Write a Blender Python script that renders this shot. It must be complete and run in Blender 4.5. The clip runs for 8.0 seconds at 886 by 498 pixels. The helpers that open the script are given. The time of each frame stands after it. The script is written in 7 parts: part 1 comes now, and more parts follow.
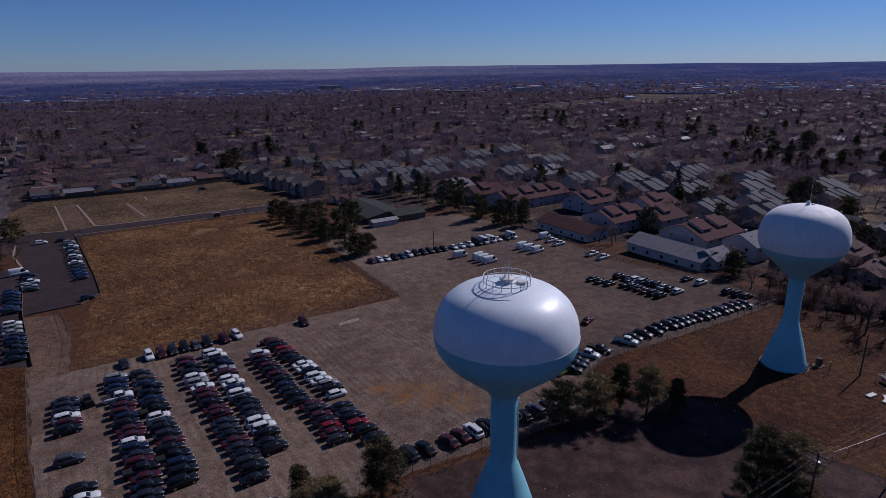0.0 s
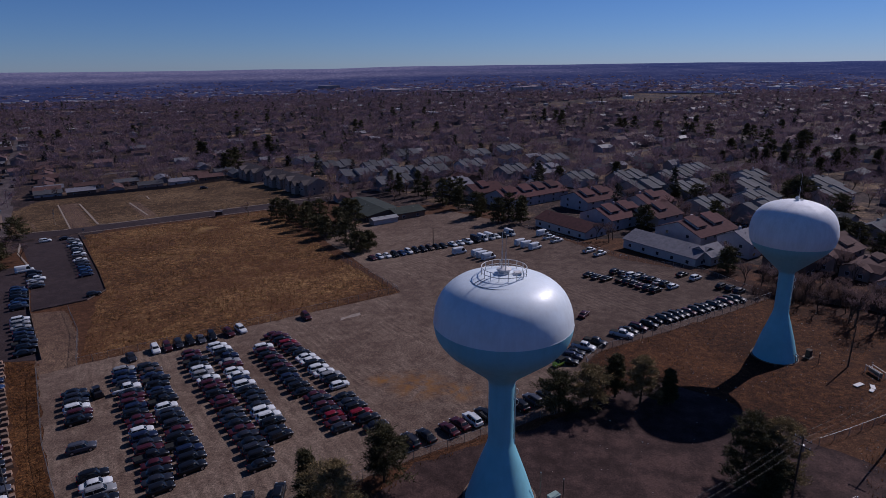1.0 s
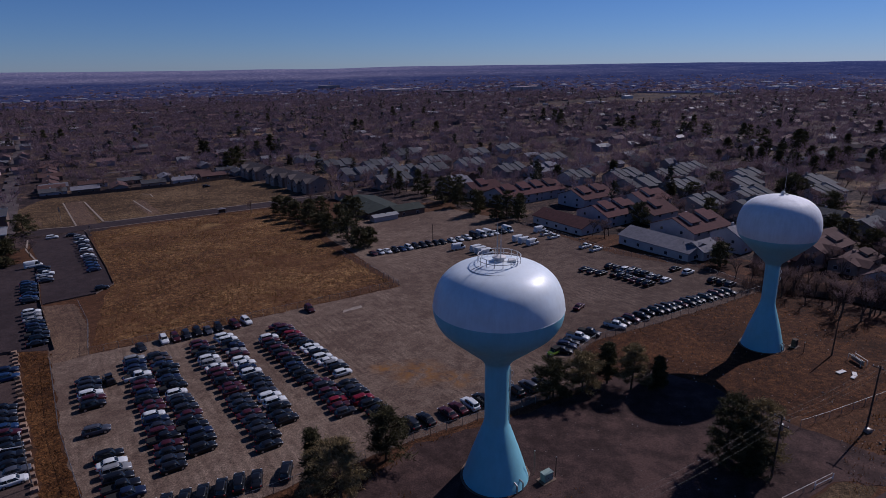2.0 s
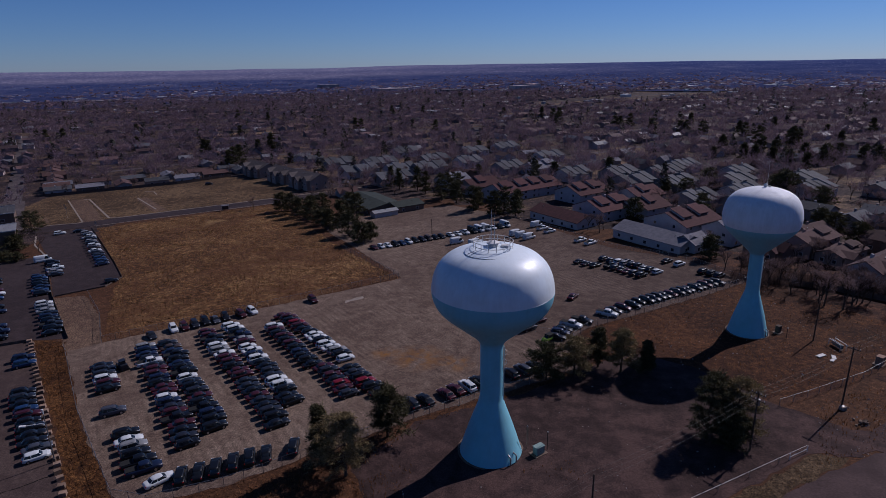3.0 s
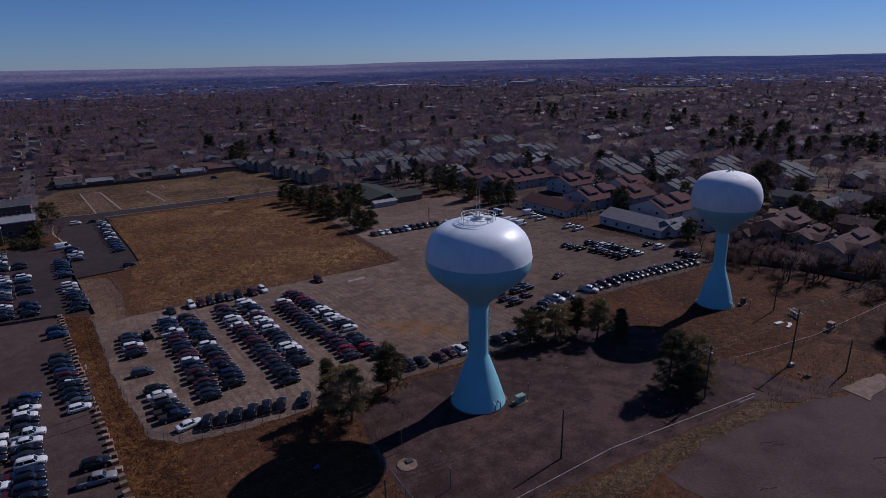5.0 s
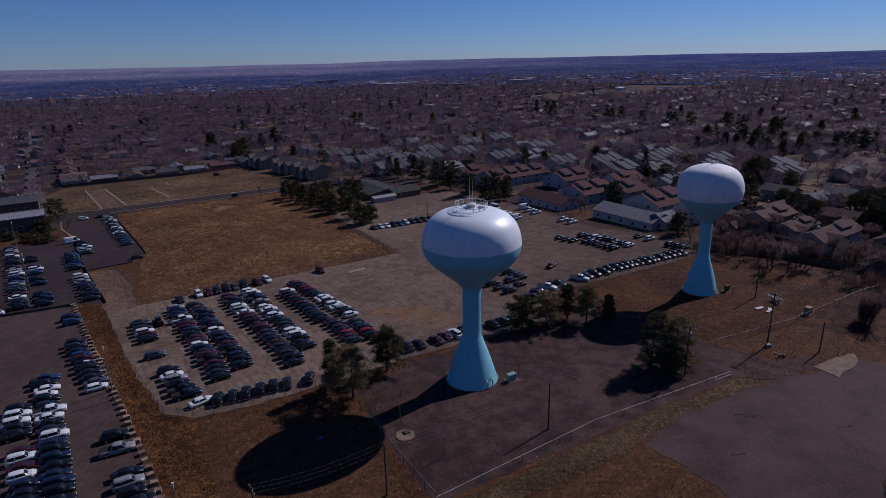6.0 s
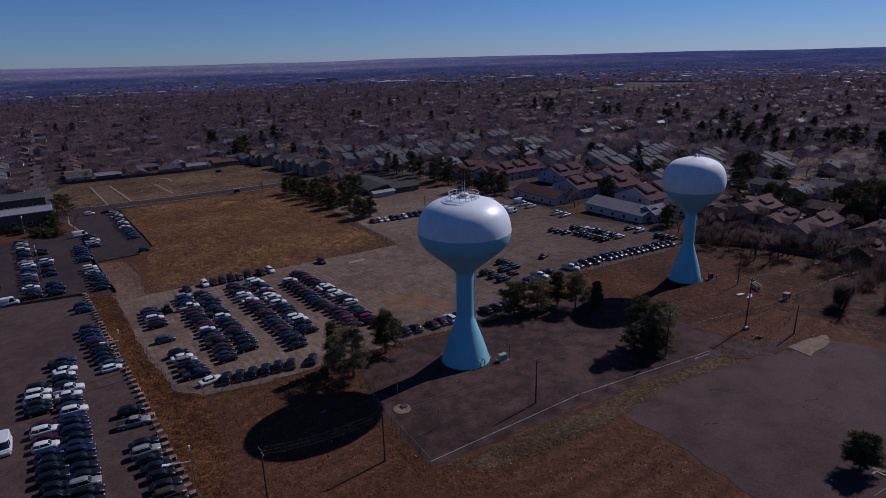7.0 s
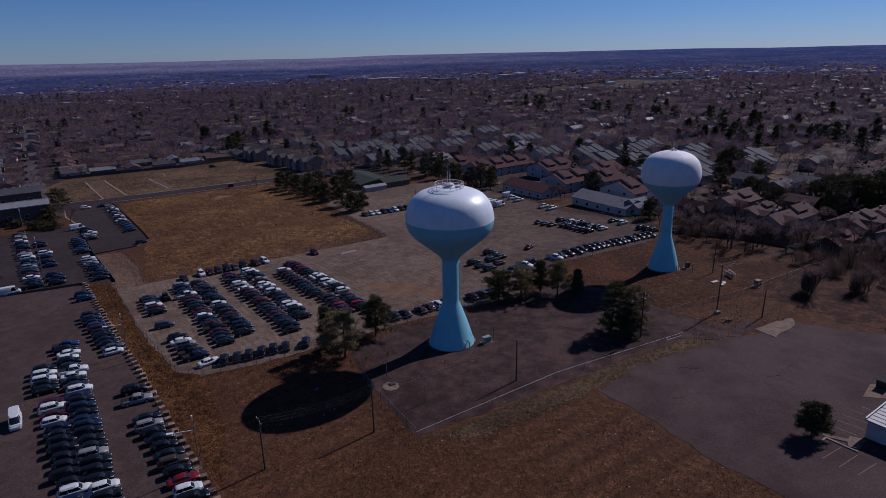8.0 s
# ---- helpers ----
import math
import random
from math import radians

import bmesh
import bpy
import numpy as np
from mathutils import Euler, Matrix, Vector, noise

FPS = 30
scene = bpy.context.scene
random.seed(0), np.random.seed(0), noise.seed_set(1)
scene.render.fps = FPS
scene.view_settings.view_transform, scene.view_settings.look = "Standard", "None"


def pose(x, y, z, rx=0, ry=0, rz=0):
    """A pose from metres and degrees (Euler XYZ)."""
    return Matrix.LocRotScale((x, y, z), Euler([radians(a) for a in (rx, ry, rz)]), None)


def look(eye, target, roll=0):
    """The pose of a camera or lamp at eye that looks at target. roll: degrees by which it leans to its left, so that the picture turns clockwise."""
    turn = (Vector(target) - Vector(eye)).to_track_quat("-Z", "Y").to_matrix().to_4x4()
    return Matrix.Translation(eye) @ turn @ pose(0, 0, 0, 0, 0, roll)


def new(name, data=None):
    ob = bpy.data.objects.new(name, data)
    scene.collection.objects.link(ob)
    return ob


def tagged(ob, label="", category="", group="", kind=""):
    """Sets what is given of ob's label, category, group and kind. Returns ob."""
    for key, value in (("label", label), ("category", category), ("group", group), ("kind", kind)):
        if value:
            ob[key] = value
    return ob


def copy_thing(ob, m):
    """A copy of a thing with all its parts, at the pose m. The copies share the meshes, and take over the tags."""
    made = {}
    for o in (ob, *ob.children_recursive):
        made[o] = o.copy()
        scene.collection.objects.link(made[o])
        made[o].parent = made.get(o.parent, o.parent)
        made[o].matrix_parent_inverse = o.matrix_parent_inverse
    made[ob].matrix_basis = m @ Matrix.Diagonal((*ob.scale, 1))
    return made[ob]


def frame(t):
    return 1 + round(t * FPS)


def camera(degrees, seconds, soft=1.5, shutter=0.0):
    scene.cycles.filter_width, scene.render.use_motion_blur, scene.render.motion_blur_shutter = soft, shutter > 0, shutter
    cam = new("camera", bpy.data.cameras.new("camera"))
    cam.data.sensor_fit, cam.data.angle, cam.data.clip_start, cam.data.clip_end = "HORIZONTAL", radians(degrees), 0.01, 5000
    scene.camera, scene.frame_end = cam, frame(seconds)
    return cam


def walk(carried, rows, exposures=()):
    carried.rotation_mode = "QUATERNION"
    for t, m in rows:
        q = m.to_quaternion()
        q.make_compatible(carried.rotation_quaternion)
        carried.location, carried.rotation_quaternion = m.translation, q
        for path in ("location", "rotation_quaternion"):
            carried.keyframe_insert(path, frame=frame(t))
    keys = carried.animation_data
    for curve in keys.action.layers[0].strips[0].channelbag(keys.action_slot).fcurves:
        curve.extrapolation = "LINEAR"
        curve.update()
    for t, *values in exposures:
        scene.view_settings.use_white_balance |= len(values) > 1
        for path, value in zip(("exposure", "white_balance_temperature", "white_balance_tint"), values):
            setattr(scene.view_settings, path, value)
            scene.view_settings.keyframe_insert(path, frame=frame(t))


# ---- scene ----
cam = camera(73.6, 8.0, soft=0.6)
PATH = [
    (0, -8.254, -69.830, 62.047, 72.804, 0.597, -4.561),
    (0.5, -8.418, -71.366, 62.064, 72.781, 0.632, -4.593),
    (1, -8.595, -73.288, 62.070, 72.782, 0.655, -4.656),
    (1.5, -8.732, -75.670, 62.074, 72.793, 0.627, -4.661),
    (3, -9.063, -84.513, 61.937, 72.692, 0.775, -4.751),
    (3.5, -9.082, -87.931, 61.914, 72.642, 0.848, -4.779),
    (4, -9.070, -91.537, 61.897, 72.567, 0.919, -4.790),
    (4.5, -9.047, -95.231, 61.926, 72.470, 0.956, -4.829),
    (6, -8.681, -106.372, 61.998, 72.229, 1.155, -4.896),
    (6.5, -8.511, -110.155, 62.068, 72.138, 1.244, -4.935),
    (7, -8.269, -113.973, 62.110, 72.033, 1.288, -4.954),
    (7.5, -7.937, -117.675, 62.149, 71.705, 1.288, -4.933),
    (8, -7.461, -121.169, 62.219, 71.744, 1.140, -5.587),
]
walk(cam, [(t, pose(x, y, z, rx, ry, rz)) for t, x, y, z, rx, ry, rz in PATH], [(0, -0.38, 4750, 23), (8, -0.38, 4750, 23)])

# ---- light ----
SUN = Vector((28.6, 19.8, 28.4)).normalized()
world = bpy.data.worlds.new("sky")
scene.world = world
world.use_nodes = True
wn = world.node_tree
sky = wn.nodes.new("ShaderNodeTexSky")
sky.sky_type, sky.sun_disc = "NISHITA", False
sky.sun_elevation, sky.sun_rotation = math.asin(SUN.z), math.atan2(SUN.x, SUN.y)
sky.altitude, sky.air_density, sky.dust_density, sky.ozone_density = 1700, 1.0, 0.25, 6.0
wn.links.new(sky.outputs[0], wn.nodes["Background"].inputs[0])
wn.nodes["Background"].inputs[1].default_value = 0.05
sun_data = bpy.data.lights.new("sun", "SUN")
sun_data.energy, sun_data.angle, sun_data.color = 5.0, radians(0.53), (1.0, 0.79, 0.55)
sun = new("sun", sun_data)
sun.matrix_world = look(SUN * 300, (0, 0, 0))

# ---- the lie of the land ----
SLOPE_X, SLOPE_Y = 0.0158, -0.025
GRID = 29.0  # the lots, rows and streets all lie at this angle
V = Vector((math.cos(radians(GRID)), math.sin(radians(GRID))))
W = Vector((-V.y, V.x))


def soft(v, low, high, give):
    if v > high:
        return high + give * (1 - math.exp((high - v) / give))
    if v < low:
        return low - give * (1 - math.exp((v - low) / give))
    return v


def gz(x, y):
    """Height of the ground: an even slope round the lots, levelling out, and plains that rise far off."""
    s = min(max((math.hypot(x, y + 90) - 2600) / 2300, 0), 1)
    return SLOPE_X * soft(x, -280, 280, 150) + SLOPE_Y * soft(y, -200, 260, 500) + 62 * s * s * (3 - 2 * s)


# ---- materials ----


def ramp(nt, stops, source):
    n = nt.nodes.new("ShaderNodeValToRGB")
    els = n.color_ramp.elements
    while len(els) < len(stops):
        els.new(0.5)
    for e, (p, c) in zip(els, stops):
        e.position, e.color = p, (*c, 1)
    nt.links.new(source, n.inputs[0])
    return n.outputs[0]


def noise_node(nt, vec, scale, detail=4, rough=0.6):
    n = nt.nodes.new("ShaderNodeTexNoise")
    n.inputs["Scale"].default_value, n.inputs["Detail"].default_value, n.inputs["Roughness"].default_value = scale, detail, rough
    nt.links.new(vec, n.inputs["Vector"])
    return n.outputs[0]


def mix_node(nt, a, b, fac, blend="MIX"):
    n = nt.nodes.new("ShaderNodeMix")
    n.data_type, n.blend_type = "RGBA", blend
    for value, sock in ((fac, n.inputs[0]), (a, n.inputs[6]), (b, n.inputs[7])):
        if isinstance(value, bpy.types.NodeSocket):
            nt.links.new(value, sock)
        elif isinstance(value, tuple):
            sock.default_value = (*value, 1)
        else:
            sock.default_value = value
    return n.outputs[2]


def material(name, rough=0.8, metal=0.0):
    m = bpy.data.materials.new(name)
    m.use_nodes = True
    nt = m.node_tree
    b = nt.nodes["Principled BSDF"]
    b.inputs["Roughness"].default_value, b.inputs["Metallic"].default_value = rough, metal
    geo = nt.nodes.new("ShaderNodeNewGeometry")
    return m, nt, b, geo


def plain(name, color, rough=0.6, metal=0.0, var=0.25, scale=2.0, bump=0.0, by_object=0.0, by_island=0.0, coat=0.0, through_light=0.0):
    """A base colour with two scales of variation, in world size."""
    m, nt, b, geo = material(name, rough, metal)
    if rough >= 0.8:
        b.inputs["Specular IOR Level"].default_value = 0.15
    pos = geo.outputs["Position"]
    dark, light = tuple(c * (1 - var) for c in color), tuple(min(1, c * (1 + var)) for c in color)
    col = ramp(nt, [(0.3, dark), (0.7, light)], noise_node(nt, pos, scale))
    fine = ramp(nt, [(0.3, (1 - var * 0.6,) * 3), (0.7, (1, 1, 1))], noise_node(nt, pos, scale * 9))
    col = mix_node(nt, col, fine, 1.0, "MULTIPLY")
    if by_object:
        info = nt.nodes.new("ShaderNodeObjectInfo")
        shade = ramp(nt, [(0, (1 - by_object,) * 3), (1, (1 + by_object,) * 3)], info.outputs["Random"])
        col = mix_node(nt, col, shade, 1.0, "MULTIPLY")
    if by_island:
        shade = ramp(nt, [(0, (1 - by_island, 1 - by_island * 0.9, 1 - by_island * 0.8)), (1, (1 + by_island,) * 3)], geo.outputs["Random Per Island"])
        col = mix_node(nt, col, shade, 1.0, "MULTIPLY")
    nt.links.new(col, b.inputs["Base Color"])
    if bump:
        bn = nt.nodes.new("ShaderNodeBump")
        bn.inputs["Strength"].default_value, bn.inputs["Distance"].default_value = bump, 0.05
        nt.links.new(noise_node(nt, pos, scale * 6), bn.inputs["Height"])
        nt.links.new(bn.outputs[0], b.inputs["Normal"])
    if coat:
        b.inputs["Coat Weight"].default_value = coat
    if through_light:
        leaf, both = nt.nodes.new("ShaderNodeBsdfTranslucent"), nt.nodes.new("ShaderNodeMixShader")
        nt.links.new(col, leaf.inputs["Color"])
        both.inputs[0].default_value = through_light
        nt.links.new(b.outputs[0], both.inputs[1])
        nt.links.new(leaf.outputs[0], both.inputs[2])
        nt.links.new(both.outputs[0], nt.nodes["Material Output"].inputs["Surface"])
    return m


def earth(name, stops, scales=(0.03, 0.35, 3.0), rough=0.95, bump=0.5, tracks=0.0, angle=0.0, patches=None, track_scale=0.35, speckle=1.0, rings=(), stains=(), darken_x=None, dark=None):
    """Ground: broad patches, clumps and grain, with wheel marks where there are some."""
    m, nt, b, geo = material(name, rough)
    b.inputs["Specular IOR Level"].default_value = 0.12
    pos = geo.outputs["Position"]
    broad, clump, grain = (noise_node(nt, pos, s, 5, 0.65) for s in scales)
    a = nt.nodes.new("ShaderNodeMath")
    a.operation = "MULTIPLY_ADD"
    nt.links.new(clump, a.inputs[0])
    a.inputs[1].default_value = 0.55
    h = nt.nodes.new("ShaderNodeMath")
    h.operation = "MULTIPLY"
    nt.links.new(broad, h.inputs[0])
    h.inputs[1].default_value = 0.45
    nt.links.new(h.outputs[0], a.inputs[2])
    col = ramp(nt, stops, a.outputs[0])
    col = mix_node(nt, col, ramp(nt, [(0.38, (0.42, 0.4, 0.38)), (0.5, (0.95, 0.95, 0.95)), (0.62, (1.6, 1.56, 1.5))], grain), speckle, "MULTIPLY")
    grit = noise_node(nt, pos, scales[2] * 2.8, 2, 0.7)
    col = mix_node(nt, col, ramp(nt, [(0.36, (0.5, 0.48, 0.46)), (0.52, (1.0, 1.0, 1.0)), (0.66, (1.75, 1.7, 1.65))], grit), speckle, "MULTIPLY")
    if tracks:
        mp = nt.nodes.new("ShaderNodeMapping")
        mp.inputs["Rotation"].default_value = (0, 0, radians(angle))
        nt.links.new(pos, mp.inputs["Vector"])
        w = nt.nodes.new("ShaderNodeTexWave")
        w.inputs["Scale"].default_value, w.inputs["Distortion"].default_value = track_scale, 16.0
        w.inputs["Detail"].default_value, w.inputs["Detail Scale"].default_value = 3.0, 0.08
        nt.links.new(mp.outputs[0], w.inputs["Vector"])
        worn = ramp(nt, [(0.42, (0, 0, 0)), (0.6, (1, 1, 1))], noise_node(nt, pos, 0.06, 2))
        col = mix_node(nt, col, mix_node(nt, (1.0, 1.0, 1.0), ramp(nt, [(0.1, (1 - tracks,) * 3), (0.5, (1.0, 1.0, 1.0)), (0.9, (1 + tracks * 0.6,) * 3)], w.outputs[1]), worn), 1.0, "MULTIPLY")
    for cx, cy, freq in rings:
        mp = nt.nodes.new("ShaderNodeMapping")
        mp.inputs["Location"].default_value = (-cx, -cy, 0)
        nt.links.new(pos, mp.inputs["Vector"])
        w = nt.nodes.new("ShaderNodeTexWave")
        w.wave_type, w.rings_direction = "RINGS", "Z"
        w.inputs["Scale"].default_value, w.inputs["Distortion"].default_value = freq * 0.3, 11.0
        w.inputs["Detail"].default_value, w.inputs["Detail Scale"].default_value = 2.0, 0.25
        nt.links.new(mp.outputs[0], w.inputs["Vector"])
        away = nt.nodes.new("ShaderNodeVectorMath")
        away.operation = "LENGTH"
        nt.links.new(mp.outputs[0], away.inputs[0])
        near = nt.nodes.new("ShaderNodeMapRange")
        near.inputs["From Min"].default_value, near.inputs["From Max"].default_value = 30, 12
        near.inputs["To Max"].default_value = 0.5
        nt.links.new(away.outputs["Value"], near.inputs["Value"])
        col = mix_node(nt, col, ramp(nt, [(0.12, (0.8, 0.79, 0.78)), (0.45, (1, 1, 1)), (0.9, (1.13, 1.12, 1.1))], w.outputs[1]), near.outputs[0], "MULTIPLY")
    # Painted darkening: the base colour drops towards +x, mottled by the broad noise.
    if darken_x:
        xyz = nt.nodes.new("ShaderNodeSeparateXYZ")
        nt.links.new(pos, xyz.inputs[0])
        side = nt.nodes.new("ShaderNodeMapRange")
        side.inputs["From Min"].default_value, side.inputs["From Max"].default_value = darken_x
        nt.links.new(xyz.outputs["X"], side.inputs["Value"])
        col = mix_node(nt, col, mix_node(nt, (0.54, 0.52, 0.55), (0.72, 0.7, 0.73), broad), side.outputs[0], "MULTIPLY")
    for cx, cy, rad in stains:
        away = nt.nodes.new("ShaderNodeVectorMath")
        away.operation = "DISTANCE"
        nt.links.new(pos, away.inputs[0])
        away.inputs[1].default_value = (cx, cy, gz(cx, cy))
        near = nt.nodes.new("ShaderNodeMapRange")
        near.inputs["From Min"].default_value, near.inputs["From Max"].default_value = rad, rad * 0.2
        nt.links.new(away.outputs["Value"], near.inputs["Value"])
        rag = mix_node(nt, near.outputs[0], ramp(nt, [(0.4, (0, 0, 0)), (0.62, (1, 1, 1))], noise_node(nt, pos, 0.4, 5, 0.7)), 1.0, "MULTIPLY")
        col = mix_node(nt, col, (0.17, 0.082, 0.022), rag)
    if patches:
        col = mix_node(nt, col, patches, ramp(nt, [(0.6, (0, 0, 0)), (0.72, (0.8, 0.8, 0.8))], noise_node(nt, pos, 0.045, 4)))
    if dark:
        col = mix_node(nt, col, dark, ramp(nt, [(0.46, (0, 0, 0)), (0.62, (0.75, 0.75, 0.75))], noise_node(nt, pos, 0.03, 6, 0.68)))
    nt.links.new(col, b.inputs["Base Color"])
    bn = nt.nodes.new("ShaderNodeBump")
    bn.inputs["Strength"].default_value, bn.inputs["Distance"].default_value = bump, 0.25
    nt.links.new(clump, bn.inputs["Height"])
    nt.links.new(bn.outputs[0], b.inputs["Normal"])
    return m


GRASS = earth("dry_grass", [(0.42, (0.046, 0.0215, 0.0098)), (0.5, (0.067, 0.031, 0.014)), (0.58, (0.1, 0.051, 0.024))], scales=(0.03, 0.9, 3.4), speckle=0.75, tracks=0.3, dark=(0.043, 0.02, 0.0105), angle=55, track_scale=0.07)
FIELD = earth("rough_field", [(0.4, (0.05, 0.024, 0.0105)), (0.5, (0.108, 0.056, 0.021)), (0.6, (0.2, 0.12, 0.048))], scales=(0.035, 0.55, 1.6), bump=0.9, patches=(0.23, 0.145, 0.058), dark=(0.072, 0.0315, 0.013))
WEEDS = earth("rust_weeds", [(0.42, (0.0234, 0.008976, 0.00323)), (0.5, (0.0416, 0.0161, 0.00551)), (0.58, (0.0728, 0.03102, 0.01045))], scales=(0.04, 0.8, 3.5))
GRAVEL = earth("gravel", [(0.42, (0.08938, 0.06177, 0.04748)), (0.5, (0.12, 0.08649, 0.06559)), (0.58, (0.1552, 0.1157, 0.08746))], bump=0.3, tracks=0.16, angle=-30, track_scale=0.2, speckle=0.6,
               rings=[(-8, 52, 1.5), (22, 78, 1.3), (5, 108, 1.1), (48, 118, 1.2)], darken_x=(-12, 55), stains=[(-5.5, 35.5, 7.5), (2.5, 31.5, 5.0), (-13, 39, 4.0)])
DIRT = earth("dark_dirt", [(0.42, (0.027, 0.0165, 0.015)), (0.5, (0.041, 0.0255, 0.0232)), (0.58, (0.064, 0.039, 0.034))], scales=(0.05, 0.3, 3.5), bump=0.4, speckle=0.45)
TRACK = earth("dirt_drive", [(0.42, (0.07838, 0.04968, 0.035)), (0.5, (0.1045, 0.06845, 0.047)), (0.58, (0.1338, 0.09053, 0.06))], tracks=0.2, angle=29)
ASPHALT = earth("old_asphalt", [(0.42, (0.038, 0.0235, 0.0232)), (0.5, (0.05, 0.0325, 0.0312)), (0.58, (0.064, 0.042, 0.04))], scales=(0.02, 0.12, 3.0), rough=0.9, bump=0.1, speckle=0.35, patches=(0.034, 0.021, 0.0205))
DARK_ASPHALT = earth("asphalt", [(0.42, (0.0275, 0.0195, 0.0205)), (0.5, (0.0345, 0.0248, 0.0258)), (0.58, (0.0435, 0.0315, 0.0325))], rough=0.9, bump=0.1, speckle=0.5)
SUBURB = earth("winter_yards", [(0.42, (0.024, 0.0165, 0.0165)), (0.5, (0.046, 0.031, 0.027)), (0.58, (0.115, 0.078, 0.046))], scales=(0.012, 0.06, 0.5))
BRUSH = earth("brushy_soil", [(0.42, (0.01815, 0.008294, 0.005198)), (0.5, (0.033, 0.01459, 0.009009)), (0.58, (0.0693, 0.03146, 0.01617))])
LOT_ASPHALT = earth("worn_lot_asphalt", [(0.42, (0.045, 0.0305, 0.0275)), (0.5, (0.055, 0.038, 0.034)), (0.58, (0.068, 0.048, 0.042))], rough=0.9, bump=0.1, speckle=0.4, patches=(0.045, 0.03, 0.026))
CONCRETE = plain("concrete", (0.16, 0.115, 0.085), 0.9, var=0.35, scale=1.0, bump=0.2)
KERB = plain("kerb_concrete", (0.24, 0.2, 0.165), 0.9, var=0.2, scale=1.0)
LINE = plain("faded_line_paint", (0.17, 0.135, 0.1), 0.8, var=0.35, scale=2.0)


def tank_paint(name, color, rough, streak):
    """Painted steel with faint runs of dirt down the plates."""
    m, nt, b, geo = material(name, rough)
    pos = geo.outputs["Position"]
    mp = nt.nodes.new("ShaderNodeMapping")
    mp.inputs["Scale"].default_value = (1.6, 1.6, 0.16)
    nt.links.new(pos, mp.inputs["Vector"])
    runs = noise_node(nt, mp.outputs[0], 1.0, 5, 0.7)
    col = ramp(nt, [(0.32, tuple(c * (1 - streak) for c in color)), (0.6, color)], runs)
    col = mix_node(nt, col, ramp(nt, [(0.35, (0.93, 0.92, 0.9)), (0.6, (1, 1, 1))], noise_node(nt, pos, 0.35, 4)), 1.0, "MULTIPLY")
    nt.links.new(col, b.inputs["Base Color"])
    nt.links.new(ramp(nt, [(0.3, (rough + 0.2,) * 3), (0.65, (rough,) * 3)], runs), b.inputs["Roughness"])
    bn = nt.nodes.new("ShaderNodeBump")
    bn.inputs["Strength"].default_value, bn.inputs["Distance"].default_value = 0.12, 0.08
    nt.links.new(noise_node(nt, pos, 0.9, 3), bn.inputs["Height"])
    nt.links.new(bn.outputs[0], b.inputs["Normal"])
    return m


WHITE_PAINT = tank_paint("white_tank_paint", (0.71, 0.77, 0.8), 0.33, 0.08)
DULL_WHITE = tank_paint("weathered_white_tank_paint", (0.72, 0.735, 0.76), 0.62, 0.12)
TEAL = tank_paint("pale_teal_tank_paint", (0.23, 0.5, 0.59), 0.42, 0.06)
STEEL = plain("galvanised_steel", (0.277, 0.277, 0.277), 0.45, 0.8, 0.2, 3)
RAIL_PAINT = plain("pale_rail_paint", (0.62, 0.6, 0.57), 0.5, 0.0, 0.15, 3)
WIRE_METAL = plain("weathered_wire", (0.1, 0.095, 0.09), 0.6, 0.3, 0.2, 3)
DARK_STEEL = plain("dark_steel", (0.06, 0.06, 0.06), 0.5, 0.5, 0.2, 3)
POLE_WOOD = plain("weathered_pole_wood", (0.076, 0.056, 0.043), 0.9, var=0.3, scale=1.5, bump=0.3)
BLOCK = plain("timber_block", (0.21, 0.142, 0.1), 0.9, var=0.3, scale=1.2, by_object=0.4)
GREEN_BOX = plain("green_cabinet_paint", (0.2, 0.27, 0.24), 0.5, var=0.15, scale=1.0)
GLASS = plain("car_glass", (0.014, 0.016, 0.019), 0.04, 0.0, 0.1, 2)
TYRE = plain("rubber", (0.018, 0.018, 0.018), 0.85, var=0.2, scale=4)
RIM = plain("wheel_rim", (0.4, 0.4, 0.41), 0.35, 0.8, 0.15, 4)
LAMP_GLASS = plain("headlight_lens", (0.62, 0.63, 0.65), 0.1, 0.2, 0.1, 4)
TAIL = plain("tail_light_lens", (0.28, 0.012, 0.012), 0.15, 0.0, 0.15, 4)
BARK = plain("bark", (0.066, 0.049, 0.038), 0.95, var=0.3, scale=2.0, bump=0.4)
NEEDLES = plain("pine_needles", (0.075, 0.066, 0.029), 0.8, var=0.4, scale=0.6, by_island=0.5, through_light=0.12)
NEEDLES_PALE = plain("dusty_pine_needles", (0.2, 0.15, 0.068), 0.8, var=0.35, scale=0.6, by_island=0.5, through_light=0.2)
FAR_NEEDLES = plain("dark_conifer_needles", (0.05, 0.046, 0.032), 0.85, var=0.4, scale=0.1, by_island=0.35, through_light=0.15)
TWIGS = plain("bare_twigs", (0.205, 0.142, 0.13), 0.95, var=0.35, scale=0.06, by_island=0.3, through_light=0.3)
FAR_TWIGS = plain("far_bare_twigs", (0.186, 0.13, 0.15), 0.95, var=0.35, scale=0.02, by_island=0.3, through_light=0.35)
WINDOW = plain("house_window", (0.03, 0.035, 0.045), 0.08, 0.0, 0.2, 1)
WHITE_TRIM = plain("white_trim", (0.409, 0.396, 0.383), 0.6, var=0.1, scale=1)
WALLS = [plain("house_wall_" + n, c, 0.85, var=0.1, scale=0.5, by_object=0.12) for n, c in
         (("pale", (0.42, 0.39, 0.39)), ("tan", (0.28, 0.21, 0.175)), ("grey", (0.21, 0.2, 0.205)), ("brown", (0.125, 0.09, 0.072)))]
